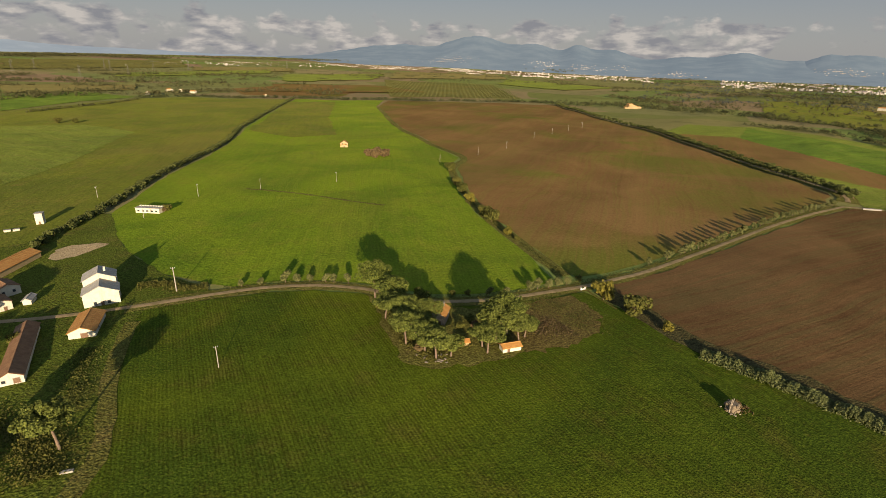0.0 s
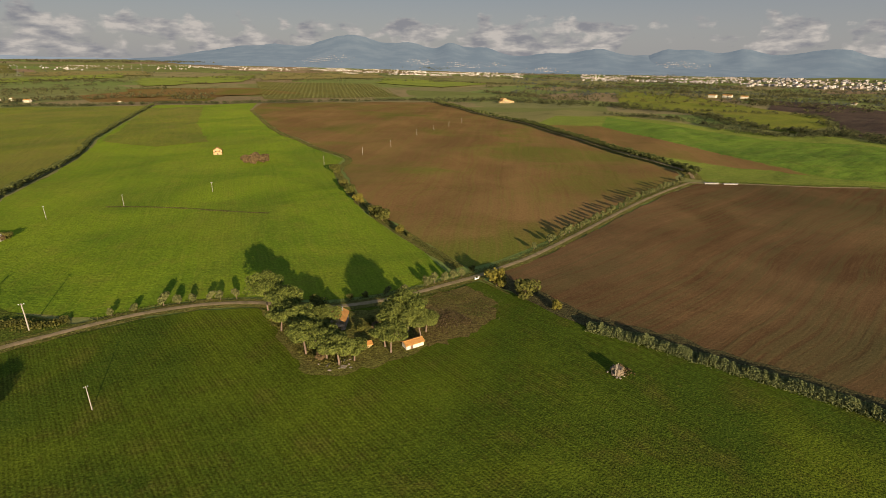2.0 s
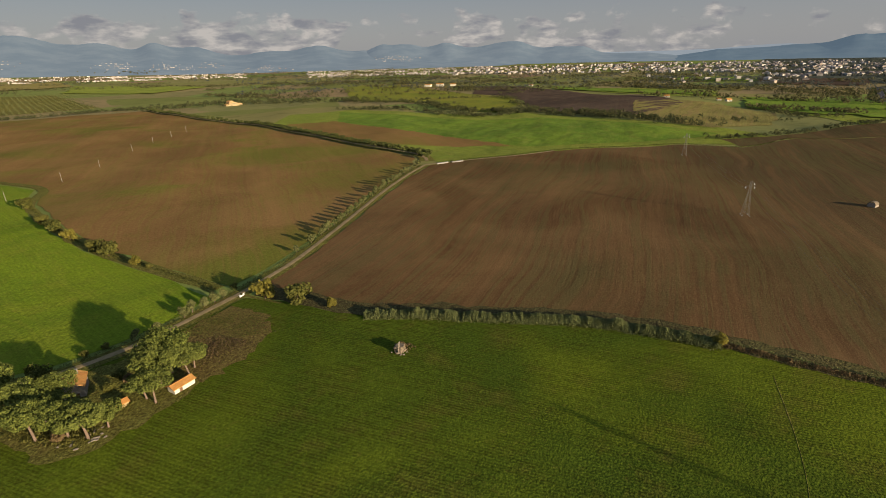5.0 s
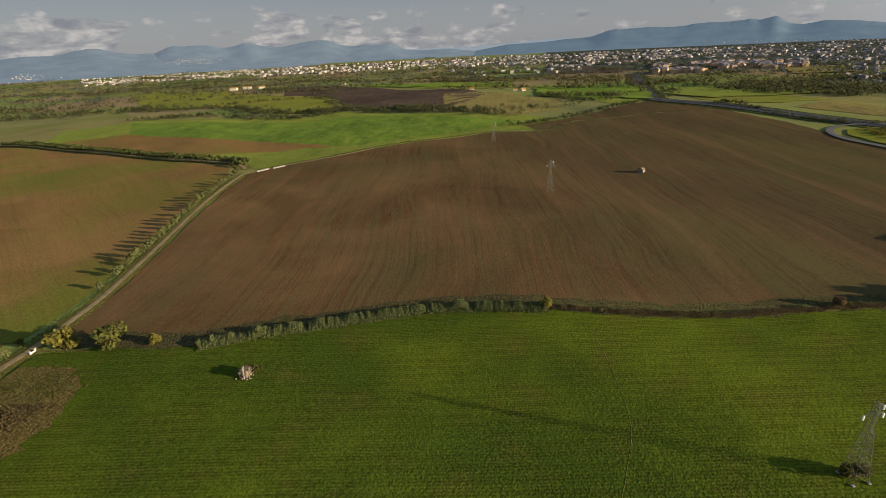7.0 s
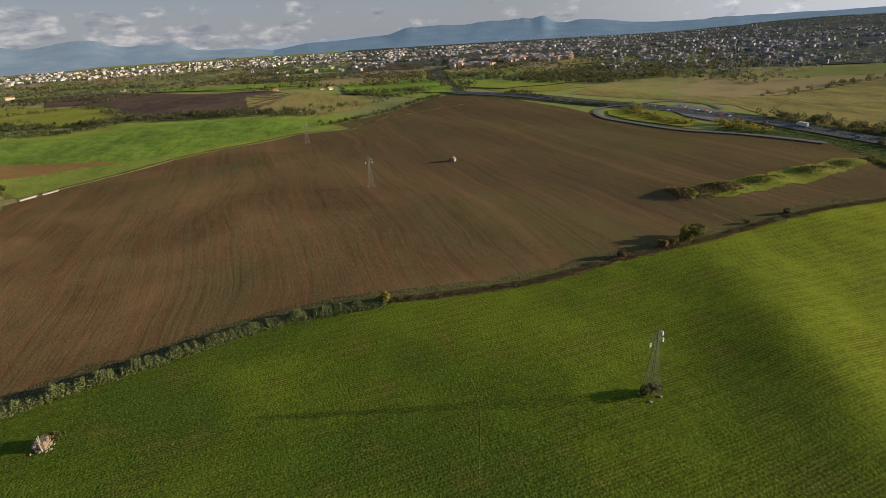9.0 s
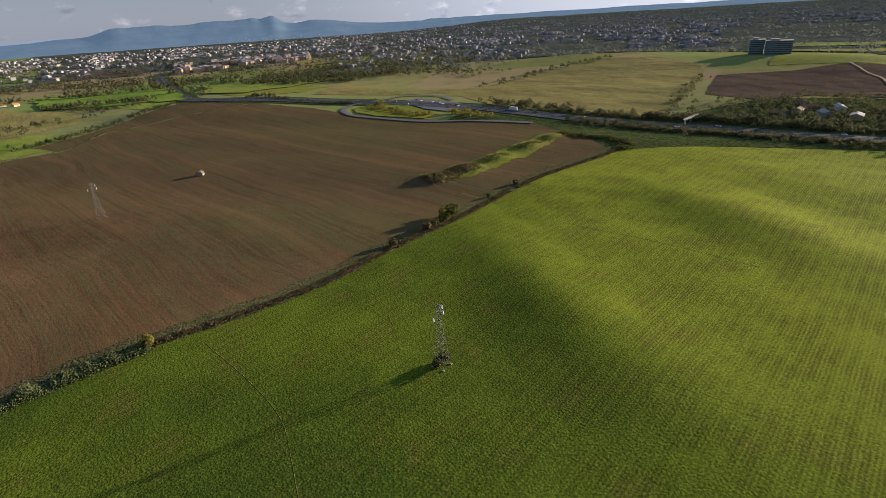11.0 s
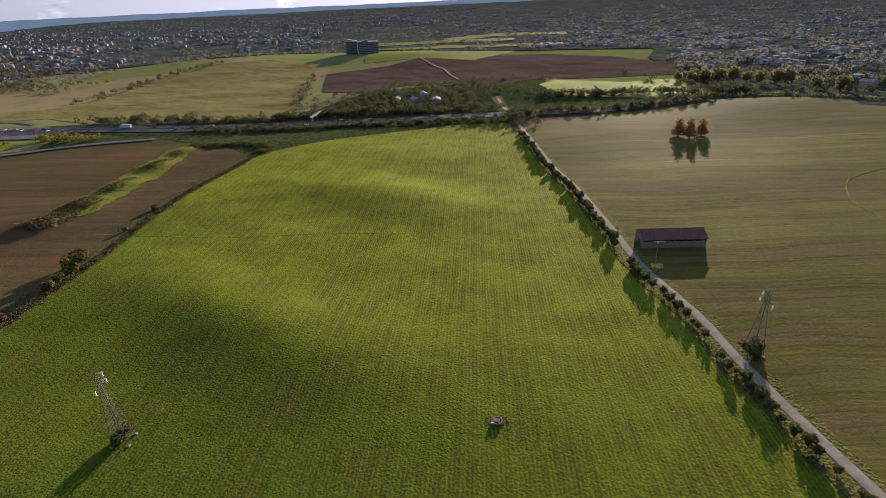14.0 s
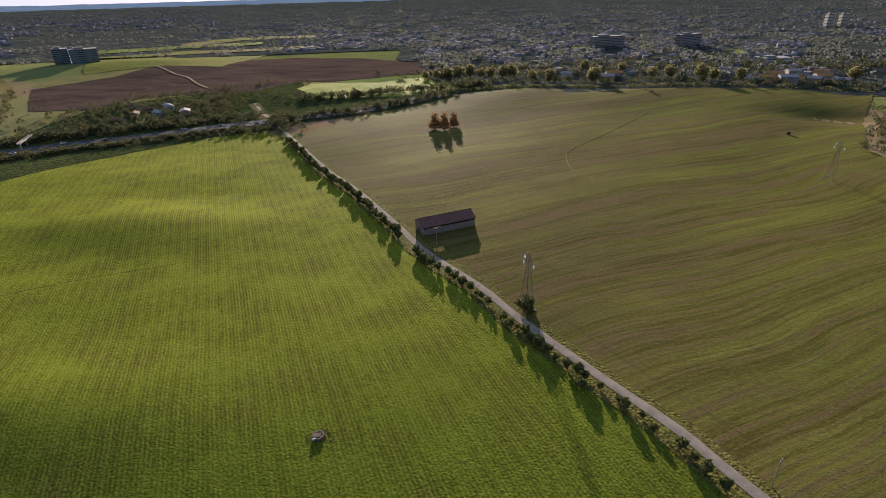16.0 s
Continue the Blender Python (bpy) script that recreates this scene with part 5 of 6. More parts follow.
def umbrella_pine(seed, h, r, x, y, turn, label):
    """A stone pine: bare trunk, spreading limbs and a flat layered umbrella crown."""
    rng = random.Random(seed)
    t = thing("stone_pine", x, y, turn, label, "pine tree", "stone pines")
    fork = h * 0.48
    lean = (rng.uniform(-0.8, 0.8), rng.uniform(-0.8, 0.8))
    bm = tube(bmesh.new(), [(0, 0, -0.5), (lean[0] * 0.3, lean[1] * 0.2, fork * 0.4), (lean[0] * 0.8, lean[1] * 0.7, fork * 0.8), (lean[0], lean[1], fork)], (0.50, 0.38, 0.33, 0.30), 9)
    part("trunk", bm, BARK, t)
    blobs = []
    n = 6
    for k in range(n):
        a = 6.28 * k / n + rng.uniform(-0.4, 0.4)
        q = r * rng.uniform(0.45, 0.72)
        top = (lean[0] + q * math.cos(a), lean[1] + q * math.sin(a), h * rng.uniform(0.62, 0.80))
        mid = (lean[0] + q * 0.45 * math.cos(a), lean[1] + q * 0.45 * math.sin(a), fork + (top[2] - fork) * 0.62)
        part("limb", tube(bmesh.new(), [(lean[0], lean[1], fork - 0.4), mid, top], (0.24, 0.16, 0.06), 6), BARK, t)
        s = r * rng.uniform(0.36, 0.52)
        blobs.append((top[0], top[1], top[2], s, s, h * rng.uniform(0.09, 0.13)))
    for _ in range(24):
        a, q = rng.uniform(0, 6.28), r * rng.uniform(0.0, 0.9) ** 0.8
        s = r * rng.uniform(0.17, 0.30)
        z = h * (0.95 - 0.20 * (q / r) ** 1.6) - h * rng.uniform(0.0, 0.08)
        blobs.append((lean[0] + q * math.cos(a), lean[1] + q * math.sin(a), z, s, s, h * rng.uniform(0.07, 0.11)))
    part("crown", crown_mesh("crown", blobs, 6400, 0.56, PINE, seed + 500, shell=0.7, up=0.5), None, t)
    return t


def pine_grove():
    big = [umbrella_pine(1, 18.5, 8.6, -31, 213, 0, "tall umbrella-shaped stone pine beside the dirt track"),
           umbrella_pine(2, 16, 7.4, -21.5, 201, 60, "umbrella-shaped stone pine in a small grove"),
           umbrella_pine(3, 15, 7.8, -16.5, 186, 10, "umbrella-shaped stone pine in a small grove"),
           umbrella_pine(4, 13, 6.4, -1.5, 163, 0, "stone pine at the edge of the green field")]
    for i, (x, y, turn, s) in enumerate(((-13.5, 172.5, 200, 0.92), (-6, 168, 120, 0.88), (4, 165, 75, 0.72), (27, 183, 30, 1.0), (31, 176, 140, 0.85), (18, 168, 250, 0.86), (16.3, 172.5, 330, 0.78), (22, 176, 50, 0.9), (-24, 193, 310, 0.8), (-10, 180, 20, 0.8), (34, 181, 100, 0.75), (-5, 187, 95, 0.72), (21, 184, 170, 0.85))):
        stand(big[(i + 1) % 4], x, y, turn, s)
    lone = umbrella_pine(7, 16.5, 7.0, -106, 112.5, 0, "lone stone pine by the farm with a long shadow")
    tree("tall_tree", -121, 93, 0, trunk_mesh(6, 0.5, 0.5, 5, 3.0, 4), crown_mesh("crown", [(0.8 * math.sin(2.1 * k), 0.8 * math.cos(2.1 * k), 2.0 + 1.9 * k, 4.4 - 0.22 * k, 4.4 - 0.22 * k, 2.4) for k in range(11)], 1900, 1.1, OAK, 19), "tall dense tree beside the farm casting a long shadow")
    stand(big[1], -186, 162, 40, 0.9)
    stand(big[2], -163, 150, 80, 0.62)
    stand(big[0], -172, 138, 10, 0.6)
    tree("round_tree", -9.8, 203, 0, trunk_mesh(4, 0.25, 0.4, 4, 2.0, 3), crown_mesh("crown", ball_blobs(9, 8, 3.8, 6.0, 3.0, 1.6, 2.4), 1100, 0.7, SHRUB, 9), "round olive green broadleaf tree in the pine grove")


pine_grove()


def shrubs():
    kinds = [("yellow_bush", YELLOW, "yellowing autumn bush at the field corner", 5.0, 2.3), ("green_bush", SHRUB, "leafy green bush on the ditch bank", 4.5, 2.6), ("brown_bush", BRAMBLE, "brown dry bush with bare twigs", 2.4, 1.4)]
    made = {}
    for k, (name, mat, label, h, r) in enumerate(kinds):
        made[name] = (label, [crown_mesh("crown", ball_blobs(400 + k, 7, r, h * 0.85, h * 0.1, r * 0.4, r * 0.65), 700, 0.6, mat, 420 + k)], h)
    firsts = {}
    for name, x, y, s in (("yellow_bush", 77, 219, 2.1), ("green_bush", 86, 203, 2.2), ("yellow_bush", 95, 189, 1.0), ("yellow_bush", 186, 57, 1.15), ("green_bush", 70, 240, 0.7), ("green_bush", 10, 440, 1.5), ("green_bush", 5, 505, 2.0), ("green_bush", 14, 412, 1.8),
                          ("yellow_bush", 20, 385, 1.7), ("green_bush", 29, 352, 1.8), ("green_bush", 33, 338, 2.0), ("yellow_bush", 42, 310, 1.3), ("green_bush", 46, 300, 0.7), ("brown_bush", -79, 566, 4.0), ("brown_bush", -70, 572, 3.8), ("brown_bush", -87, 573, 3.4), ("brown_bush", -77, 580, 3.9), ("brown_bush", 97.5, 138, 1.1), ("green_bush", 133.5, -41, 0.8), ("green_bush", 131.5, -38.2, 0.75), ("green_bush", 133.2, -38.8, 0.6),
                          ("green_bush", -12, -159, 1.3), ("brown_bush", -13.8, -161, 1.3), ("brown_bush", -230, -423, 1.0), ("green_bush", 264, -92, 1.5), ("yellow_bush", 258, -84, 1.6), ("green_bush", 260, -88, 1.7), ("green_bush", 251, -76, 1.0), ("brown_bush", 247, -70, 1.9), ("brown_bush", 235, -49, 1.7), ("green_bush", 284, -124, 0.6), ("green_bush", -582, 772, 2.0), ("green_bush", -560, 778, 1.6),
                          ("green_bush", 236, -52, 0.5), ("brown_bush", 298, -150, 1.4), ("green_bush", -160, 165, 1.0), ("green_bush", -168, 158, 1.4), ("green_bush", 12, 192, 0.8), ("brown_bush", 14, 188, 1.3), ("brown_bush", -8, 168, 1.2), ("green_bush", 5, 218, 0.6), ("green_bush", 12, 219, 0.6), ("green_bush", 8, 187, 0.7), ("green_bush", -194, 341, 1.1), ("brown_bush", -196, 338, 1.5)):
        if name not in firsts:
            label, crown, h = made[name]
            firsts[name] = tree(name, x, y, 0, trunk_mesh(h * 0.4, 0.12, 0.3, 3, 0.8, 5), crown[0], label, "bush", "bushes")
            firsts[name].scale = (s, s, s)
        else:
            c = copy_thing(firsts[name], pose(x, y, float(hgt(x, y)), 0, 0, (x * 37) % 360))
            c.scale = (s, s, s)
    crown = crown_mesh("crown", [(0.5 * math.sin(2.4 * k), 0.5 * math.cos(2.4 * k), 3.0 + 1.35 * k, 3.3 - 0.27 * k, 3.3 - 0.27 * k, 1.8) for k in range(9)], 1300, 0.8, ORANGE, 77)
    p = tree("poplar", 53, -443, 0, trunk_mesh(8, 0.3, 0.2, 3, 1.2, 8), crown, "tall poplar with orange autumn leaves in the field", group="three poplars")
    p.scale = (1.75, 1.75, 1.0)
    stand(p, 44.5, -441, 80, 1.7, 1.08)
    stand(p, 37, -451, 190, 1.6, 0.95)


shrubs()


def suburb_edge_trees():
    crown = crown_mesh("crown", ball_blobs(700, 9, 5.0, 11, 2.0, 2.2, 3.6), 620, 1.5, GOLDEN, 701)
    first = tree("yellow_tree", 100, -735, 0, trunk_mesh(6, 0.35, 0.5, 4, 2.5, 40), crown, "tall yellowing tree at the edge of the suburb", group="yellow trees")
    for k, (x, y) in enumerate(((84, -728), (68, -732), (52, -724), (35, -722), (20, -726), (7, -722), (-8, -728), (-18, -722), (-44, -690), (-66, -678), (-125, -775), (-122, -672), (-178, -778), (-198, -702), (-217, -698), (-245, -672), (-264, -680), (-292, -670), (-430, -682))):
        stand(first, x, y, 47 * k, 1.15 + 0.16 * (k % 4))


suburb_edge_trees()


# ---- buildings ----
def gable_solid(w, l, hw, rise, x0=0.0, y0=0.0):
    """Walls with gable ends; the ridge runs along y."""
    bm = bmesh.new()
    ring = [(-w / 2, -0.5), (w / 2, -0.5), (w / 2, hw), (0, hw + rise), (-w / 2, hw)]
    a = [bm.verts.new((x0 + x, y0 - l / 2, z)) for x, z in ring]
    b = [bm.verts.new((x0 + x, y0 + l / 2, z)) for x, z in ring]
    bm.faces.new(a)
    bm.faces.new(b[::-1])
    for i in range(5):
        bm.faces.new((a[i], b[i], b[(i + 1) % 5], a[(i + 1) % 5]))
    bmesh.ops.recalc_face_normals(bm, faces=bm.faces)
    return bm


def slope_slab(w, l, hw, rise, side, over=0.45, thick=0.18, x0=0.0, y0=0.0):
    """One roof slope with an overhang, gently ribbed along its fall."""
    bm = bmesh.new()
    run = w / 2 + over
    fall = rise / (w / 2)
    n = max(6, int(l / 0.8))
    top, low = hw + rise + 0.06, hw + rise - fall * run + 0.06
    rings = []
    for k in range(n + 1):
        y = y0 - l / 2 - over + (l + 2 * over) * k / n
        up = 0.05 * (k % 2)
        rings.append([bm.verts.new((x0 + side * x, y, z)) for x, z in ((0, top + up), (run, low + up), (run, low - thick), (0, top - thick))])
    for p, q in zip(rings, rings[1:]):
        for i in range(4):
            bm.faces.new((p[i], q[i], q[(i + 1) % 4], p[(i + 1) % 4]))
    bm.faces.new(rings[0])
    bm.faces.new(rings[-1])
    bmesh.ops.recalc_face_normals(bm, faces=bm.faces)
    return bm


def opening(parent, w, l, side, u, z, ow, oh, kind, x0=0.0, y0=0.0):
    """A window or door set in a wall: side is front (-y), back, left (-x) or right."""
    frame_w = 0.12
    if side in ("front", "back"):
        s = -1 if side == "front" else 1
        c, sx, sy = (x0 + u, y0 + s * l / 2, z), 1, 0
    else:
        s = -1 if side == "left" else 1
        c, sx, sy = (x0 + s * w / 2, y0 + u, z), 0, 1
    pane = part("window" if kind == "window" else "door", boxed(c[0], c[1], c[2], ow if sx else 0.10, ow if sy else 0.10, oh), WINDOW if kind == "window" else WOODDOOR, parent)
    bm = bmesh.new()
    for d in (-1, 1):
        box(bm, c[0] + sx * d * (ow + frame_w) / 2, c[1] + sy * d * (ow + frame_w) / 2, c[2], frame_w if sx else 0.18, frame_w if sy else 0.18, oh + 2 * frame_w)
    box(bm, c[0], c[1], c[2] + (oh + frame_w) / 2, ow if sx else 0.18, ow if sy else 0.18, frame_w)
    part("frame", bm, CONCRETE, pane)
    if kind == "window":
        part("sill", boxed(c[0], c[1], c[2] - (oh + frame_w) / 2, ow + 0.3 if sx else 0.30, ow + 0.3 if sy else 0.30, frame_w), CONCRETE, pane)


def house(name, x, y, turn, volumes, walls, roof, label, category="house", openings=(), chimney=None, group=""):
    """volumes: (width, length, wall height, roof rise, x offset, y offset). The ridge runs along the house's y."""
    t = thing(name, x, y, turn, label, category, group)
    for w, l, hw, rise, x0, y0 in volumes:
        part("wall", gable_solid(w, l, hw, rise, x0, y0), walls, t)
        for side in (-1, 1):
            part("roof", slope_slab(w, l, hw, rise, side, x0=x0, y0=y0), roof, t)
        part("ridge", tube(bmesh.new(), ((x0, y0 - l / 2 - 0.4, hw + rise + 0.08), (x0, y0 + l / 2 + 0.4, hw + rise + 0.08)), (0.14, 0.14), 6), roof, t)
    for v, *o in openings:
        w, l, _, _, x0, y0 = volumes[v]
        opening(t, w, l, *o, x0=x0, y0=y0)
    if chimney:
        cx, cy, cz = chimney
        ch = part("chimney", boxed(cx, cy, cz, 0.7, 0.7, 2.0, bevel=0.04), walls, t)
        part("cap", boxed(cx, cy, cz + 1.1, 0.95, 0.95, 0.18), CONCRETE, ch)
    return t


def farm():
    house("farmhouse", -150.0, 201.0, 31, [(13.5, 9, 6.2, 3.2, 0, 0), (12.5, 9, 9.2, 3.0, -0.3, 9.3)], PLASTER, TILE_GREY, "white plastered two-storey farmhouse with grey tiled gable roofs",
          openings=[(0, "front", -2.5, 1.6, 1.1, 1.4, "window"), (0, "front", 2.6, 1.6, 1.1, 1.4, "window"), (0, "front", 0.2, 1.1, 1.2, 2.1, "door"), (0, "right", 1.5, 4.2, 1.0, 1.3, "window"), (0, "left", 0, 4.0, 1.0, 1.3, "window"), (1, "left", 1, 5.6, 1.0, 1.3, "window"), (1, "right", 1, 5.6, 1.0, 1.3, "window")], chimney=(2.2, 8, 12.4))
    house("outbuilding", -141.8, 178.5, 21, [(9.0, 17, 2.9, 1.9, 0, 0)], PLASTER, TILE, "low white outbuilding with an orange tiled roof", "outbuilding", [(0, "front", 0.8, 1.2, 2.4, 2.0, "door"), (0, "left", 3, 1.6, 1.0, 1.0, "window"), (0, "right", -3, 1.6, 1.0, 1.0, "window")])
    house("cattle_shed", -152.5, 158, 31, [(7.0, 40, 3.0, 1.8, 0, 0)], PLASTER, TILE_OLD, "long low cattle shed with a weathered dark red roof", "shed", [(0, "front", 1.5, 1.2, 1.8, 2.0, "door"), (0, "front", -2.0, 1.5, 1.0, 1.0, "window")])
    house("barn", -221, 236, 3, [(10, 34, 3.6, 1.9, 0, 0)], OCHRE, TILE, "long farm barn with an orange tiled roof", "barn", [(0, "front", 0, 1.5, 2.6, 2.6, "door")])
    house("cottage", -200, 208, 60, [(9, 12, 4.4, 2.0, 0, 0)], PLASTER, TILE_OLD, "white farm cottage with a brown tiled roof", openings=[(0, "front", -2, 2.6, 1.0, 1.2, "window"), (0, "front", 2, 2.6, 1.0, 1.2, "window")])
    house("cottage", -190, 192, 55, [(9, 10, 4.2, 2.0, 0, 0)], PLASTER, TILE_OLD, "white farm cottage with a dark brown roof", openings=[(0, "front", -2, 2.4, 1.0, 1.2, "window"), (0, "front", 2, 1.2, 1.1, 2.1, "door")])
    house("lean_to", -181, 199, 20, [(3.2, 6, 2.6, 0.8, 0, 0)], PLASTER, TILE_GREY, "small pale lean-to beside the cottages", "shed")
    house("field_house", -125, 628, 8, [(9, 8, 5.0, 3.0, 0, 0), (9, 2.5, 2.6, 1.6, 0, -5.2)], OCHRE, TILE, "small ochre country house with a terracotta roof alone in the field", openings=[(0, "front", -2.2, 4.0, 1.0, 1.2, "window"), (0, "front", 2.2, 4.0, 1.0, 1.2, "window"), (1, "front", 0, 1.1, 1.4, 2.1, "door")])
    t = thing("low_building", -204, 337, -4, "long low white flat-roofed farm building", "farm building")
    part("wall", boxed(0, 0, 1.6, 17, 6, 4.2), PLASTER, t)
    part("roof", boxed(0, 0, 3.85, 17.6, 6.6, 0.3, bevel=0.05), CONCRETE, t)
    for k in range(5):
        opening(t, 17, 6, "front", -6.4 + 3.2 * k, 1.8, 1.4, 1.0, "window")
    for k in range(9):
        part("roof_block", boxed(-7.5 + 1.9 * k, 1.8, 4.3, 1.2, 0.9, 0.6, bevel=0.05), PLASTER, t)
    t = thing("water_tower", -259, 309, 20, "tall narrow white cabin in the meadow", "water tower")
    part("wall", boxed(0, 0, 3.4, 4.2, 4.2, 7.8, bevel=0.06), PLASTER, t)
    part("roof", boxed(0, 0, 7.45, 4.8, 4.8, 0.3, bevel=0.05), CONCRETE, t)
    opening(t, 4.2, 4.2, "front", 0, 1.1, 1.0, 2.1, "door")
    for x, y in ((-263, 294), (-267, 292)):
        t = thing("trough", x, y, 40, "small white concrete water trough in the meadow", "trough")
        part("body", boxed(0, 0, 0.7, 3.4, 1.8, 1.5, bevel=0.08), PLASTER, t)
        part("rim", boxed(0, 0, 1.5, 3.7, 2.1, 0.16, bevel=0.04), CONCRETE, t)
    for k in range(14):
        u = k / 13
        t = thing("cattle_stall", -144.5 - 19 * u, 143 + 33 * u, 31, "grey metal stall frame beside the cattle shed", "stall", "cattle stalls")
        bm = bmesh.new()
        for dx in (-1.4, 1.4):
            for dz in (0.5, 1.1):
                bar(bm, (dx, -0.9, dz), (dx, 0.9, dz), 0.07)
            bar(bm, (dx, -0.9, 0), (dx, -0.9, 1.4), 0.08)
            bar(bm, (dx, 0.9, 0), (dx, 0.9, 1.4), 0.08)
        part("frame", bm, STEEL, t)
        part("canopy", boxed(0, 0, 1.6, 3.2, 1.6, 0.08), STEEL, t)
    t = thing("bench", -98, 104, 20, "pale wooden trough lying in the weeds", "trough")
    part("body", boxed(0, 0, 0.4, 3.2, 1.0, 0.8, bevel=0.05), POLEWOOD, t)


farm()


def grove_buildings():
    house("stone_cottage", -1.2, 193.5, -12, [(7.5, 9, 4.6, 2.2, 0, 0)], STONE, TILE, "old stone cottage in the shade of the pines, orange roof", openings=[(0, "front", 1.5, 1.1, 1.2, 2.1, "door"), (0, "front", -1.8, 2.4, 1.0, 1.2, "window")], chimney=(1.6, 2.5, 6.4))
    house("field_shed", 27.0, 171.3, 109, [(3.8, 7.6, 2.5, 0.8, 0, 0)], PLASTER, TILE, "small white shed with a terracotta roof by the field edge", "shed", [(0, "left", 1.5, 1.2, 1.0, 2.0, "door")])
    house("lean_to", 9.0, 174, 100, [(2.6, 4.0, 2.0, 0.6, 0, 0)], OCHRE, TILE, "tiny ochre hut with a tiled roof under the pines", "hut")
    house("lean_to", -6.5, 177, 80, [(2.6, 4.5, 2.2, 0.6, 0, 0)], PLASTER, TILE_GREY, "pale hut half hidden under the pines", "hut")
    rng = random.Random(3)
    for k in range(16):
        x, y = rng.uniform(-9, 4), rng.uniform(160, 166)
        t = thing("rubble_block", x, y, rng.uniform(0, 180), "pale broken masonry block lying at the field edge", "rubble", "rubble")
        part("block", boxed(0, 0, 0.25, rng.uniform(0.7, 2.0), rng.uniform(0.4, 0.8), rng.uniform(0.4, 0.7), bevel=0.08), STONE, t)
    t = thing("gate_pillar", 69.6, 228.5, 20, "white gate pillars at the crossroads", "gate")
    for dx in (-1.1, 1.1):
        p = part("pillar", boxed(dx, 0, 0.6, 0.5, 0.5, 1.8, bevel=0.05), WHITEPAINT, t)
        part("cap", boxed(dx, 0, 1.56, 0.7, 0.7, 0.12), WHITEPAINT, p)
    part("panel", boxed(0, 0, 0.7, 1.5, 0.06, 0.8), WHITEPAINT, t)
    for x, y, turn, l in ((344, 396.5, 78, 13), (361, 392, 75, 13)):
        t = thing("low_white_wall", x, y, turn, "long low white walled pen at the track bend", "wall", "white pens")
        part("wall", boxed(0, 0, 0.4, 1.2, l, 1.5, bevel=0.05), CONCRETE, t)
        part("coping", boxed(0, 0, 1.46, 1.8, l + 0.3, 0.16, bevel=0.04), CONCRETE, t)


grove_buildings()


def ruins():
    t = thing("ruined_tower", 95.5, 137.5, 25, "crumbling stone stub with two leaning concrete posts in the wheat", "ruin")
    bm = bmesh.new()
    rng = random.Random(4)
    for k in range(26):
        a = rng.uniform(0, 6.28)
        z = rng.uniform(0.2, 2.6)
        box(bm, 1.75 * math.cos(a), 1.75 * math.sin(a), z, rng.uniform(0.7, 1.5), rng.uniform(0.6, 1.1), rng.uniform(0.5, 1.0), Matrix.Rotation(rng.uniform(0, 3), 4, "Z"), 0.08)
    part("masonry", bm, DARKSTONE, t)
    part("core", boxed(0, 0, 1.2, 3.4, 3.2, 3.4, bevel=0.3), DARKSTONE, t)
    for dx, lean in ((-1.9, 0.25), (-1.2, 0.9)):
        part("post", tube(bmesh.new(), ((dx - lean, -0.6, -0.3), (dx + lean * 0.3, -0.5, 5.2)), (0.15, 0.11), 6), STONE, t)
    for k in range(10):
        a, q = rng.uniform(0, 6.28), rng.uniform(2.0, 3.6)
        part("rubble", boxed(q * math.cos(a), q * math.sin(a), 0.2, rng.uniform(0.4, 1.0), rng.uniform(0.3, 0.8), rng.uniform(0.3, 0.6), bevel=0.06), STONE, t)
    t = thing("stone_well", 45.2, -94.5, 10, "round stone well head with a slab in the wheat", "well")
    bm = bmesh.new()
    for k in range(14):
        a = 6.28 * k / 14
        box(bm, 1.35 * math.cos(a), 1.35 * math.sin(a), 0.4, 0.5, 0.66, 1.2, Matrix.Rotation(a, 4, "Z"), 0.05)
    part("ring", bm, DARKSTONE, t)
    part("slab", boxed(0.2, 0.1, 1.02, 1.9, 1.5, 0.14, bevel=0.03), DARKSTONE, t)
    part("plate", boxed(0.9, 1.4, 0.9, 0.9, 0.3, 0.5, Matrix.Rotation(0.4, 4, "Z")), WHITEPAINT, t, "white painted plate")
    t = thing("vaulted_hut", 446, 60, 75, "small concrete vaulted hut alone on the ploughed field", "hut")
    bm = bmesh.new()
    n = 12
    for r in (2.5, 2.05):
        for y in (-2.3, 2.3):
            for k in range(n + 1):
                a = math.pi * k / n
                bm.verts.new((r * math.cos(a), y, -0.3 + 1.9 + r * math.sin(a) if 0 < k < n else 1.6 + r * math.sin(a)))
    bm.verts.ensure_lookup_table()
    m = n + 1
    for k in range(n):
        o1, o2, i1, i2 = k, m + k, 2 * m + k, 3 * m + k
        bm.faces.new([bm.verts[i] for i in (o1, o1 + 1, o2 + 1, o2)])
        bm.faces.new([bm.verts[i] for i in (i1, i2, i2 + 1, i1 + 1)])
        bm.faces.new([bm.verts[i] for i in (o1, i1, i1 + 1, o1 + 1)])
        bm.faces.new([bm.verts[i] for i in (o2, o2 + 1, i2 + 1, i2)])
    bmesh.ops.recalc_face_normals(bm, faces=bm.faces)
    part("vault", bm, DARKSTONE, t)
    for dx in (-2.28, 2.28):
        part("side_wall", boxed(dx, 0, 0.6, 0.45, 4.6, 2.4), STONE, t)
    part("back_wall", boxed(0, 2.1, 1.3, 4.1, 0.3, 3.6), STONE, t)


ruins()


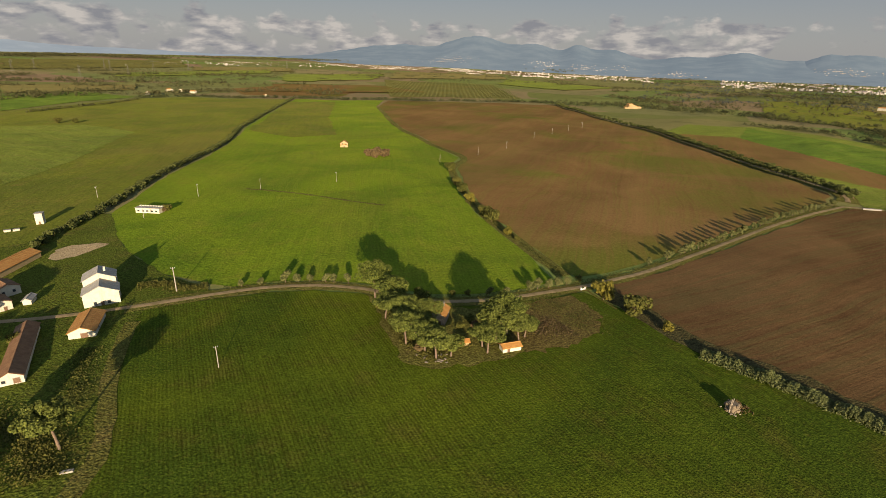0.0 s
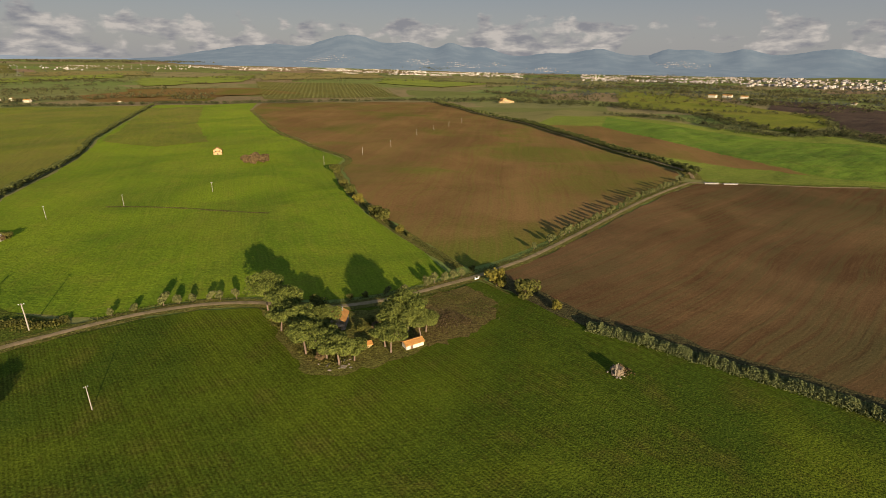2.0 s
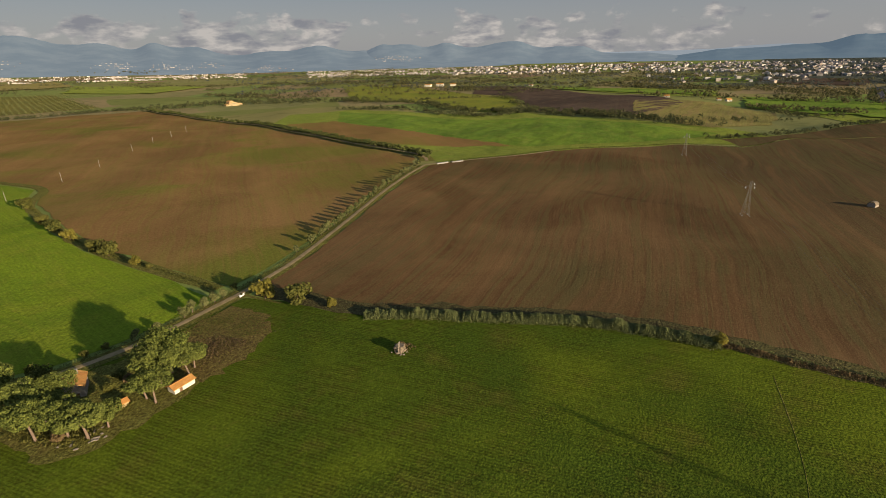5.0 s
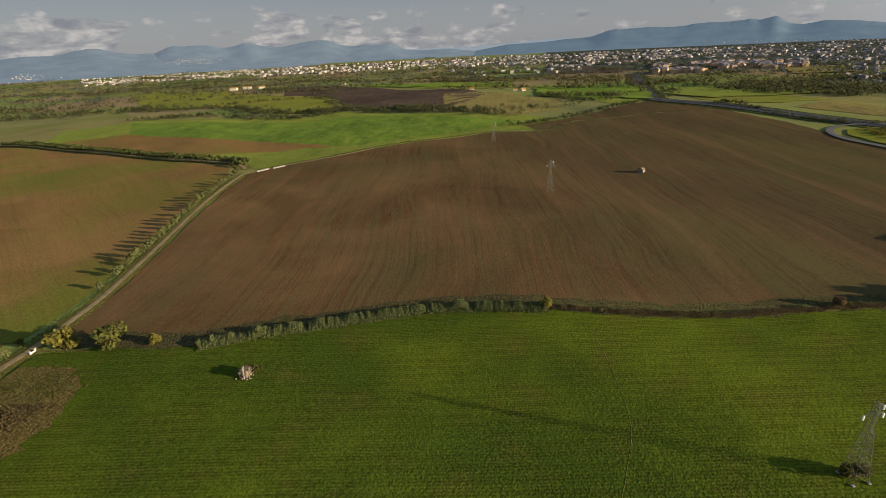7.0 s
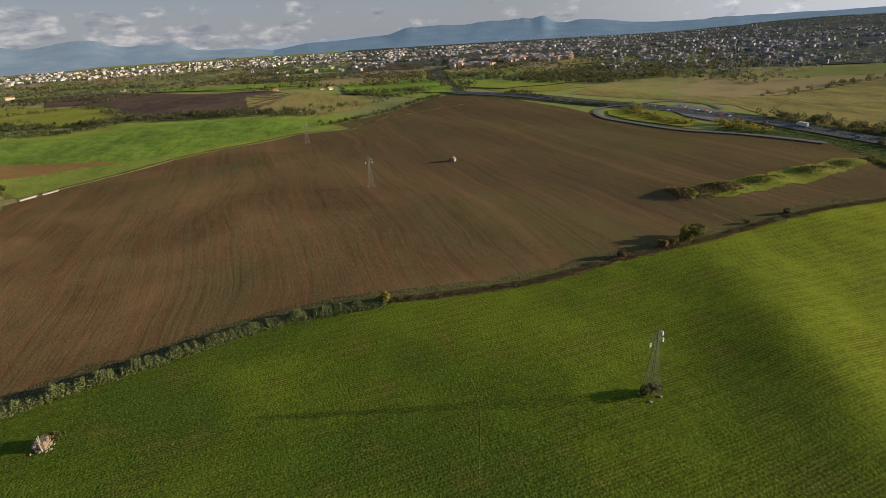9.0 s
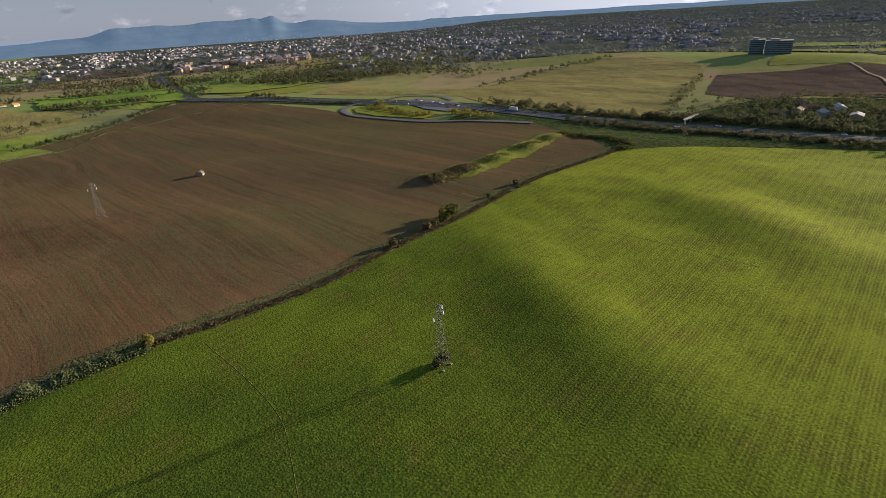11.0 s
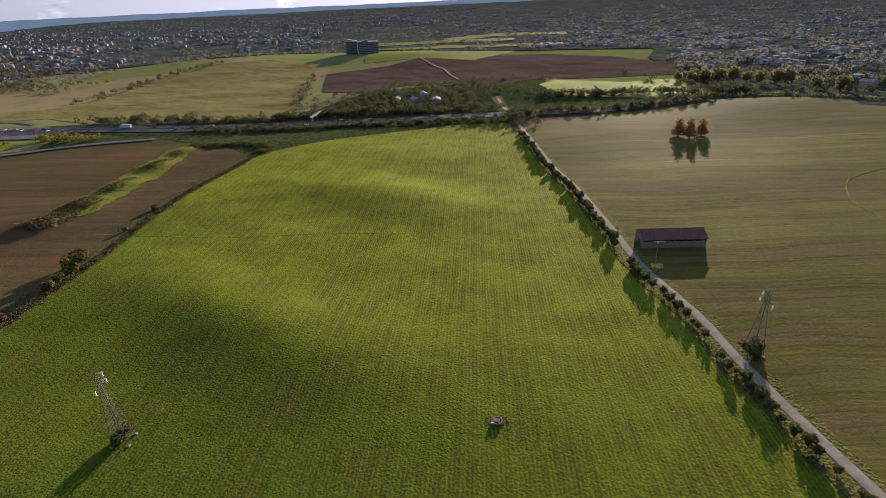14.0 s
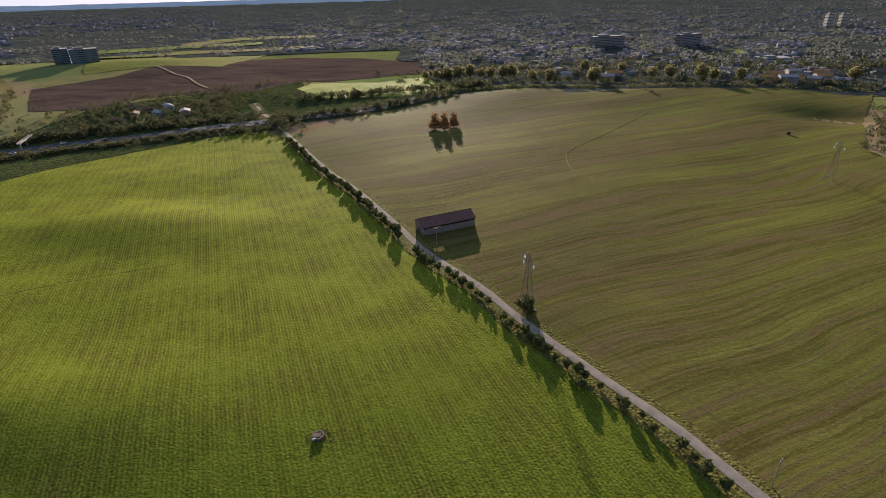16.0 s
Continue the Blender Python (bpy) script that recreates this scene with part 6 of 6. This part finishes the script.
def lane_barn():
    """An old barn with an open band under the northern eave and a strip of its southern roof fallen in."""
    w, l, hw, rise = 11.0, 28.0, 4.6, 2.7
    t = thing("brick_barn", 24.3, -233.6, 119.4, "old stone barn with broken rusty red roof beside gravel lane", "barn")
    for y in (-l / 2 + 0.2, l / 2 - 0.2):
        part("gable_wall", gable_solid(w, 0.4, hw, rise, 0, y), STONE, t)
    part("wall", boxed(-w / 2 + 0.2, 0, 2.0, 0.4, l - 0.9, 5.2, bevel=0.03), STONE, t)
    part("wall", boxed(w / 2 - 0.2, 0, 1.4, 0.4, l - 0.9, 3.8, bevel=0.03), STONE, t)
    part("lintel", boxed(w / 2 - 0.2, 0, 4.45, 0.4, l - 0.9, 0.3, bevel=0.03), PLASTER, t, "pale plastered lintel")
    for k in range(3):
        part("post", boxed(w / 2 - 0.2, -12.2 + 12.2 * k, 3.8, 0.45, 0.45, 1.0, bevel=0.04), STONE, t)
    for k in range(8):
        y = -12.6 + 3.6 * k
        part("rafter", tube(bmesh.new(), ((-w / 2, y, hw - 0.1), (0, y, hw + rise - 0.25), (w / 2, y, hw - 0.1)), (0.11, 0.11, 0.11), 4), WOODDOOR, t)
    part("roof", slope_slab(w, l, hw, rise, 1), RUST, t)
    fall = rise / (w / 2)
    for x0, x1, y0, y1 in ((-2.7, 0.0, -14.45, 14.45), (-5.95, -4.4, -14.45, 14.45), (-4.4, -2.7, -1.0, 14.45), (-4.4, -2.7, -14.45, -6.0)):
        bm = bmesh.new()
        ring = [(x0, hw + rise + fall * x0), (x1, hw + rise + fall * x1), (x1, hw + rise + fall * x1 - 0.18), (x0, hw + rise + fall * x0 - 0.18)]
        ends = [[bm.verts.new((x, y, z + 0.06)) for x, z in ring] for y in (y0, y1)]
        for i in range(4):
            bm.faces.new((ends[0][i], ends[1][i], ends[1][(i + 1) % 4], ends[0][(i + 1) % 4]))
        for e in ends:
            bm.faces.new(e)
        bmesh.ops.recalc_face_normals(bm, faces=bm.faces)
        part("roof", bm, RUST, t, "rusty roof sheets with a strip fallen in")
    part("ridge", tube(bmesh.new(), ((0, -l / 2 - 0.4, hw + rise + 0.08), (0, l / 2 + 0.4, hw + rise + 0.08)), (0.16, 0.16), 6), RUST, t)
    door = part("door", boxed(0, -l / 2 - 0.02, 1.4, 2.6, 0.12, 2.8), WOODDOOR, t)
    part("frame", boxed(0, -l / 2 - 0.02, 2.95, 3.0, 0.2, 0.25), CONCRETE, door)


lane_barn()


def pylon(x, y, turn, label):
    t = thing("pylon", x, y, turn, label, "pylon", "power line pylons")
    h, b, top = 23.5, 2.2, 0.62
    side = lambda z: b + (top - b) * min(1, z / 17.0)
    for sx in (-1, 1):
        for sy in (-1, 1):
            part("leg", bar(bar(bmesh.new(), (sx * b, sy * b, -0.3), (sx * top, sy * top, 17), 0.10), (sx * top, sy * top, 17), (sx * top * 0.8, sy * top * 0.8, h), 0.075), STEEL, t)
            part("footing", boxed(sx * b, sy * b, 0.1, 0.8, 0.8, 0.8, bevel=0.05), CONCRETE, t)
    zs = [0.4, 3.2, 5.8, 8.2, 10.4, 12.4, 14.2, 15.8, 17.2, 18.6, 20.0, 21.4, 22.8]
    for f in range(4):
        bm = bmesh.new()
        turnf = Matrix.Rotation(f * math.pi / 2, 4, "Z")
        for z0, z1 in zip(zs, zs[1:]):
            s0, s1 = side(z0), side(z1)
            for d in (-1, 1):
                bar(bm, turnf @ Vector((d * s0, -s0, z0)), turnf @ Vector((-d * s1, -s1, z1)), 0.045)
            bar(bm, turnf @ Vector((-s1, -s1, z1)), turnf @ Vector((s1, -s1, z1)), 0.045)
        part("bracing", bm, STEEL, t)
    for z, s, reach in ((22.4, 1, 2.1), (20.0, -1, 2.6), (20.0, 1, 2.6)):
        bm = bmesh.new()
        for dy in (-0.35, 0.35):
            bar(bm, (0, dy, z), (s * reach, 0, z), 0.06)
            bar(bm, (0, dy, z + 0.9), (s * reach, 0, z), 0.05)
        for k in (0.3, 0.6):
            bar(bm, (s * reach * k, -0.35 * (1 - k), z), (s * reach * k, 0.0, z + 0.9 * (1 - k)), 0.04)
        arm = part("crossarm", bm, STEEL, t)
        bm = bmesh.new()
        for k in range(7):
            tube(bm, [(s * reach, 0, z - 0.1 - 0.2 * k), (s * reach, 0, z - 0.2 - 0.2 * k), (s * reach, 0, z - 0.27 - 0.2 * k)], (0.08, 0.24, 0.10), 8)
        part("insulator", bm, GLASSY, arm, "white glass insulator string")
    return t


def wire(name, a, b, sag, label, r=0.02):
    pts = [(a[0] + (b[0] - a[0]) * u, a[1] + (b[1] - a[1]) * u, a[2] + (b[2] - a[2]) * u - 4 * sag * u * (1 - u)) for u in (k / 24 for k in range(25))]
    ob = new(name, bpy.data.meshes.new(name))
    bm = tube(bmesh.new(), pts, [r] * 25, 4)
    bm.to_mesh(ob.data)
    bm.free()
    ob.data.materials.append(DARKPAINT)
    return tagged(ob, label, "cable")


def power_line():
    line = [(549, 239), (363.5, 112.5), (131.7, -39.4), (-12.7, -160), (-200, -312)]
    heads = []
    for i, (x, y) in enumerate(line):
        a, b = line[max(0, i - 1)], line[min(len(line) - 1, i + 1)]
        turn = math.degrees(math.atan2(b[1] - a[1], b[0] - a[0])) + 90
        pylon(x, y, turn, "galvanised lattice power pylon standing in the field")
        c, s = math.cos(radians(turn)), math.sin(radians(turn))
        heads.append([(x + c * o, y + s * o, float(hgt(x, y)) + z) for o, z in ((2.1, 20.85), (-2.6, 18.45), (2.6, 18.45))])
    for p, q in zip(heads, heads[1:]):
        for a, b in zip(p, q):
            wire("conductor", a, b, 5.0, "thin power line conductor between two pylons")


power_line()


def far_pylons():
    """Tall pylons of a trunk line on the far plain."""
    first = None
    for k, (x, y) in enumerate([(-1589, 1945), (-1620, 2095), (-1280, 1853), (-1407, 2193), (-1362, 2157), (-1188, 1984), (-1275, 2317), (-1158, 2390), (-821, 2738)]):
        if first is None:
            first = pylon(x, y, 20, "tall pale lattice pylon far off on the plain")
            c = first
        else:
            c = copy_thing(first, pose(x, y, float(hgt(x, y)), 0, 0, 20 + 31 * k))
        c.scale = (1.9, 1.9, 1.75)


far_pylons()


def wooden_pole(x, y, h, turn, label):
    t = thing("utility_pole", x, y, turn, label, "utility pole", "utility poles")
    part("shaft", tube(bmesh.new(), ((0, 0, -0.5), (0.03, 0, h * 0.5), (0.0, 0.03, h)), (0.17, 0.145, 0.12), 8), POLEWOOD, t)
    part("crossarm", boxed(0, 0, h - 0.35, 1.3, 0.10, 0.12), STEEL, t)
    for dx in (-0.55, 0.0, 0.55):
        part("insulator", tube(bmesh.new(), ((dx, 0, h - 0.28), (dx, 0, h - 0.12), (dx, 0, h - 0.02)), (0.06, 0.09, 0.04), 6), GLASSY, t)
    return t


def poles():
    first = wooden_pole(-78.8, 153.6, 9.0, 30, "pale wooden utility pole standing in the wheat")
    for x, y, h in ((-192, 383, 9.6), (-153, 411, 9.2), (-97, 445, 9), (-6, 551, 9), (38.5, 605, 9.2), (78, 657, 9), (128.5, 753, 9), (165.5, 808, 9), (200, 850, 9), (234, 895, 9), (-200, 322, 9), (-262, 370, 9), (26.1, -210.4, 9.8), (-66, -88, 9)):
        c = copy_thing(first, pose(x, y, float(hgt(x, y)), 0, 0, (x * 13) % 180))
        c.scale = (1, 1, h / 9.0)
    c = copy_thing(first, pose(-123.3, 212.6, float(hgt(-123.3, 212.6)), 0, 0, 20))
    c.scale = (1.6, 1.6, 12.4 / 9)
    for d in (-0.5, 0.5):
        wire("cable", (26.1 + d, -210.4, 9.5), (-66 + d, -88, 8.9), 2.0, "thin overhead cable along the gravel lane", 0.025)


poles()


# ---- motorway ----
def vehicle(x, y, turn, paint, long, label):
    t = thing("lorry" if long else "car", x, y, turn, label, "lorry" if long else "car", "vehicles", z=float(hgt(x, y)) + 0.75 + 0.0007 * math.hypot(x, y))
    l, w, h = (11, 2.5, 3.4) if long else (4.3, 1.8, 0.8)
    part("body", boxed(0, 0, 0.45 + h / 2, w, l, h, bevel=0.12), paint, t)
    if long:
        part("cab", boxed(0, l / 2 + 1.2, 1.7, 2.4, 2.0, 2.5, bevel=0.2), WHITEPAINT, t)
    else:
        part("cabin", boxed(0, -0.2, 1.5, 1.55, 2.2, 0.6, bevel=0.18), WINDOW, t)
    for dx in (-w / 2 + 0.1, w / 2 - 0.1):
        for dy in (-l * 0.32, l * 0.32):
            part("wheel", tube(bmesh.new(), ((dx - 0.12, dy, 0.36), (dx + 0.12, dy, 0.36)), (0.36, 0.36), 10), DARKPAINT, t)
    return t


def motorway_things():
    c = smooth_line(MOTORWAY, 10)
    rng = random.Random(6)
    paints = ((WHITEPAINT, "white"), (DARKPAINT, "dark grey"), (REDPAINT, "red"), (WHITEPAINT, "white"))
    for k in range(22):
        i = 12 + 3 * k
        if i + 1 >= len(c):
            break
        d = c[i + 1] - c[i]
        turn = math.degrees(math.atan2(d[1], d[0])) - 90
        s = rng.choice((-1, 1))
        paint, word = rng.choice(paints)
        long = rng.random() < 0.1
        side = np.array([-d[1], d[0]]) / np.hypot(*d) * (rng.choice((6.6, 12.2)) if s > 0 else rng.choice((-9.2, -3.6)))
        vehicle(c[i][0] + side[0], c[i][1] + side[1], turn, WHITEPAINT if long else paint, long, "white box lorry on the motorway" if long else word + " car on the motorway")
    for k in range(9):
        paint, word = rng.choice(paints)
        vehicle(630 + 10 * k, -232 + 3.5 * k + rng.uniform(-5, 5), 20, paint, False, "parked " + word + " car" + " in the motorway rest area")
    t = thing("footbridge", 408, -400, 28, "white footbridge over the motorway", "bridge", z=float(hgt(408, -400)))
    part("deck", boxed(0, 0, 5.6, 2.4, 36, 0.4, bevel=0.05), CONCRETE, t)
    for dx in (-1.45, 1.45):
        part("railing", boxed(dx * 0.8, 0, 6.3, 0.08, 36, 0.9), STEEL, t)
    for dy in (-16, 0, 16):
        part("pier", boxed(0, dy, 2.4, 1.6, 0.8, 6.0, bevel=0.05), CONCRETE, t)
    for s in (-1, 1):
        t = thing("parapet", 214 + s * 4, -478 - s * 2.6, 32, "low concrete bridge parapet along the lane", "parapet", "lane parapets")
        part("wall", boxed(0, 0, 0.7, 0.35, 46, 1.6, bevel=0.04), CONCRETE, t)
        part("rail", boxed(0, 0, 1.65, 0.12, 46, 0.12), STEEL, t)


motorway_things()


# ---- far houses and towns ----
def villa():
    t = house("villa", 468, 1338, 15, [(24, 14, 7.0, 2.6, 0, 0), (12, 12, 10.5, 2.4, -3, 3), (14, 9, 4.0, 2.0, 18, -2), (10, 8, 4.0, 1.8, -17, -3)], OCHRE, TILE, "large ochre country villa with terracotta roofs among trees",
              openings=[(0, "front", -9 + 3 * k, z, 1.2, 1.6, "window") for k in range(7) for z in (2.0, 5.2)])
    for x, y, turn, w, l, h in ((1181, 1428, 30, 14, 22, 8), (1216, 1406, 35, 12, 26, 9), (1252, 1377, 40, 12, 20, 7), (-770, 1354, 20, 10, 18, 7), (-770, 1462, 60, 10, 20, 5.5), (-745, 1481, 10, 9, 14, 5), (-694, 1440, 75, 9, 16, 5), (-484, 1403, 30, 8, 11, 4), (1130, 548, 20, 7, 11, 3.5), (1142, 424, 60, 7, 11, 3.5), (1150, 446, 30, 6, 9, 3), (1384, 1138, 20, 8, 12, 4)):
        house("far_farmhouse", x, y, turn, [(w, l, h, 2.2, 0, 0)], PLASTER, TILE, "white far farmhouse with a tiled roof", openings=[(0, "front", -w / 4, 2.2, 1.2, 1.4, "window"), (0, "front", w / 4, 2.2, 1.2, 1.4, "window"), (0, "left", 0, 2.2, 1.2, 1.4, "window"), (0, "left", l / 3, 2.2, 1.2, 1.4, "window")])


villa()


def suburb_houses():
    walls = ((PLASTER, "white"), (OCHRE, "ochre"), (CONCRETE, "grey"))
    for k, (x, y) in enumerate(((-300, -655), (-318, -662), (-335, -648), (-352, -668), (-368, -655), (-386, -672), (-402, -660), (-345, -700), (-372, -712), (-412, -722), (-140, -690), (-152, -712), (-95, -730), (-70, -745))):
        mat, word = walls[k % 3]
        w, l, h = 11 + k % 3 * 2, 14 + k % 4 * 2, 6 + k % 3 * 1.5
        house("suburb_house", x, y, 35 + 21 * k % 60, [(w, l, h, 2.0, 0, 0)], mat, TILE if k % 2 else TILE_GREY, word + " house with a tiled roof behind the field crest",
              openings=[(0, "front", s * w / 4, z, 1.2, 1.4, "window") for s in (-1, 1) for z in (1.8, 4.6)] + [(0, "left", s * l / 4, z, 1.2, 1.4, "window") for s in (-1, 1) for z in (1.8, 4.6)])


suburb_houses()


def smallholdings():
    """Low houses half hidden in the scrub beyond the motorway."""
    for k, (x, y) in enumerate([(378, -506), (350, -506), (380, -530), (363, -543), (377, -479), (327, -515), (402, -543)]):
        w, l, h = 8 + k % 3, 12 + k % 4 * 2, 3.4 + k % 2
        house("smallholding", x, y, 25 + 37 * k % 90, [(w, l, h, 1.6, 0, 0)], (PLASTER, CONCRETE, OCHRE)[k % 3], TILE_GREY if k % 2 else TILE_OLD, "low smallholding house half hidden in scrub beyond the motorway",
              openings=[(0, "front", s * w / 4, 1.7, 1.1, 1.2, "window") for s in (-1, 1)] + [(0, "left", 0, 1.1, 1.0, 2.1, "door")], group="smallholdings")


smallholdings()


def office(name, x, y, turn, w, l, h, mat, label, floors):
    t = thing(name, x, y, turn, label, "office building")
    part("wall", boxed(0, 0, h / 2 - 1, w, l, h + 2, bevel=0.15), mat, t)
    part("roof", boxed(0, 0, h + 0.3, w + 0.6, l + 0.6, 0.7), CONCRETE, t)
    part("plant_room", boxed(w * 0.15, 0, h + 2.0, w * 0.35, l * 0.5, 3.0, bevel=0.1), CONCRETE, t)
    for k in range(floors):
        z = h * (k + 0.55) / floors
        for s in (-1, 1):
            part("window_band", boxed(0, s * l / 2, z, w * 0.94, 0.25, h / floors * 0.3), WINDOW, t)
            part("window_band", boxed(s * w / 2, 0, z, 0.25, l * 0.94, h / floors * 0.3), WINDOW, t)
    return t


office("office_block", 728, -890, 40, 42, 24, 23, BLUEGLASS, "blue glazed office block beyond the far fields", 7)
office("office_block", 769, -886, 40, 24, 24, 25, BLUEGLASS, "smaller blue glazed office block beyond the far fields", 8)
office("apartment_slab", -220, -1125, 18, 70, 13, 24, CONCRETE, "long grey apartment slab in the far suburb", 8)
office("apartment_slab", -368, -1100, 30, 56, 13, 26, CONCRETE, "long grey apartment slab in the far suburb", 9)
office("factory", -420, -870, 10, 44, 26, 7, WHITEPAINT, "low white factory hall in the far suburb", 2)
office("tower_block", -862, -1545, 0, 16, 16, 32, PLASTER, "pale far tower block", 9)
office("tower_block", -892, -1538, 0, 16, 16, 31, PLASTER, "pale far tower block", 9)


def town(name, spots, turns, sizes, heights, walls, label, seed, level=None):
    """Far blocks with flat or hipped roofs: one joined mesh of walls and one of roofs."""
    rng = np.random.default_rng(seed)
    n = len(spots)
    scale = shrink(spots[:, 0], spots[:, 1])
    sizes, heights = sizes * scale[:, None], heights * scale
    z0 = (hgt(spots[:, 0], spots[:, 1]) if level is None else level) - 1.5
    c, s = np.cos(turns), np.sin(turns)
    half = sizes / 2
    corner = np.array([(-1, -1), (1, -1), (1, 1), (-1, 1)])

    def ring(scale, z):
        loc = corner[None] * half[:, None] * scale
        x = loc[..., 0] * c[:, None] - loc[..., 1] * s[:, None] + spots[:, :1]
        y = loc[..., 0] * s[:, None] + loc[..., 1] * c[:, None] + spots[:, 1:]
        return np.stack([x, y, np.broadcast_to(z[:, None], x.shape)], -1)

    a, b = ring(1.0, z0), ring(1.0, z0 + heights + 1.5)
    v = np.concatenate([a, b], 1).reshape(-1, 3)
    k = np.arange(n)[:, None] * 8
    f = np.concatenate([k + np.array([i, (i + 1) % 4, 4 + (i + 1) % 4, 4 + i]) for i in range(4)])
    tagged(new(name, mesh_of(name, v, f, walls)), label, "town", kind="stuff")
    rise = np.where(rng.random(n) < 0.6, sizes.min(1) * 0.22, 0.4)
    top = z0 + heights + 1.5
    r0, r1 = ring(1.06, top), ring(np.where(rise > 0.5, 0.35, 0.98)[:, None, None], top + rise)
    v = np.concatenate([r0, r1], 1).reshape(-1, 3)
    f = np.concatenate([k + np.array([i, (i + 1) % 4, 4 + (i + 1) % 4, 4 + i]) for i in range(4)] + [k + np.array([4, 5, 6, 7]), k + np.array([3, 2, 1, 0])])
    tagged(new(name + "_roofs", mesh_of(name + "_roofs", v, f, TOWN_ROOF)), "tiled and flat roofs of " + label, "town", kind="stuff")


def towns():
    rng = np.random.default_rng(12)

    def plot(name, areas, walls, label, seed, size=(9, 24), tall=(5, 14)):
        spots = np.vstack([polar(*a, seed + i) for i, a in enumerate(areas)])
        n = len(spots)
        sizes = rng.uniform(size[0], size[1], (n, 2)) * np.array([1.0, 0.7])
        town(name, spots, np.arctan2(-spots[:, 0], spots[:, 1]) * 0 + rng.normal(0.4, 0.5, n), sizes, rng.uniform(*tall, n) ** 1.0, walls, label, seed)

    plot("north_town", [(-14, 2, 3050, 3420, 330), (-30, -14, 3000, 3400, 110), (2, 21, 2900, 3400, 520), (27, 42, 2700, 3400, 560)], TOWN, "white far town at the foot of the mountains", 100, (6, 14), (4, 8))
    plot("east_town", [(42, 62, 2550, 3420, 480), (62, 84, 2480, 3430, 800), (72, 82, 2200, 2420, 70), (82, 98, 2420, 3430, 620), (62, 76, 1850, 2300, 40)], TOWN, "pale far suburbs spread over the plain", 120, (9, 27), (4, 11))
    plot("brick_estate", [(82.5, 87, 1700, 2100, 90), (87, 95, 1830, 2160, 210)], BRICKTOWN, "far estate of terracotta apartment blocks", 140, (12, 30), (9, 14))
    plot("south_town", [(96, 130, 1900, 4100, 3200), (98, 118, 1400, 1850, 170), (128, 152, 2300, 4100, 2000), (128, 136, 1500, 2300, 300)], PALETOWN, "far city spreading to the horizon", 160, (7, 19), (4, 11))
    plot("suburb", [(150, 216, 1700, 4100, 4800), (158, 172, 1250, 1700, 420), (172, 216, 1500, 1700, 300), (172, 208, 1000, 1500, 1000), (173, 212, 780, 1000, 190), (100, 110, 1350, 1500, 40)], PALETOWN, "low houses of the far suburb among trees", 180, (6, 13), (3, 6))
    spots, level = [], []
    for bearing, u, n, wide in ((359.8, 0.34, 130, 1.3), (10.0, 0.34, 60, 0.7), (14.5, 0.28, 50, 1.2), (18, 0.34, 20, 0.6), (23, 0.22, 30, 1.2), (33, 0.25, 60, 1.3), (36, 0.40, 80, 1.6), (92, 0.15, 50, 3.0)):
        bearing = (bearing + 180) % 360 - 180
        az, slope = SLOPES[0 if bearing < 30 else 1 if bearing < 60 else 2]
        for _ in range(n):
            i = int(np.clip(np.searchsorted(az, bearing + rng.normal(0, wide)), 0, len(az) - 1))
            j = int(np.clip(u * 16 + rng.normal(0, 1.0), 1, 15))
            q = slope[j, i] + rng.normal(0, 6, 3) * (1, 1, 0)
            spots.append(q[:2])
            level.append(q[2])
    n = len(spots)
    town("hill_village", np.array(spots), rng.normal(0.4, 0.5, n), rng.uniform(5, 11, (n, 2)), rng.uniform(2, 4, n), TOWN, "pale villages high on the hazy mountain slopes", 200, np.array(level))


towns()
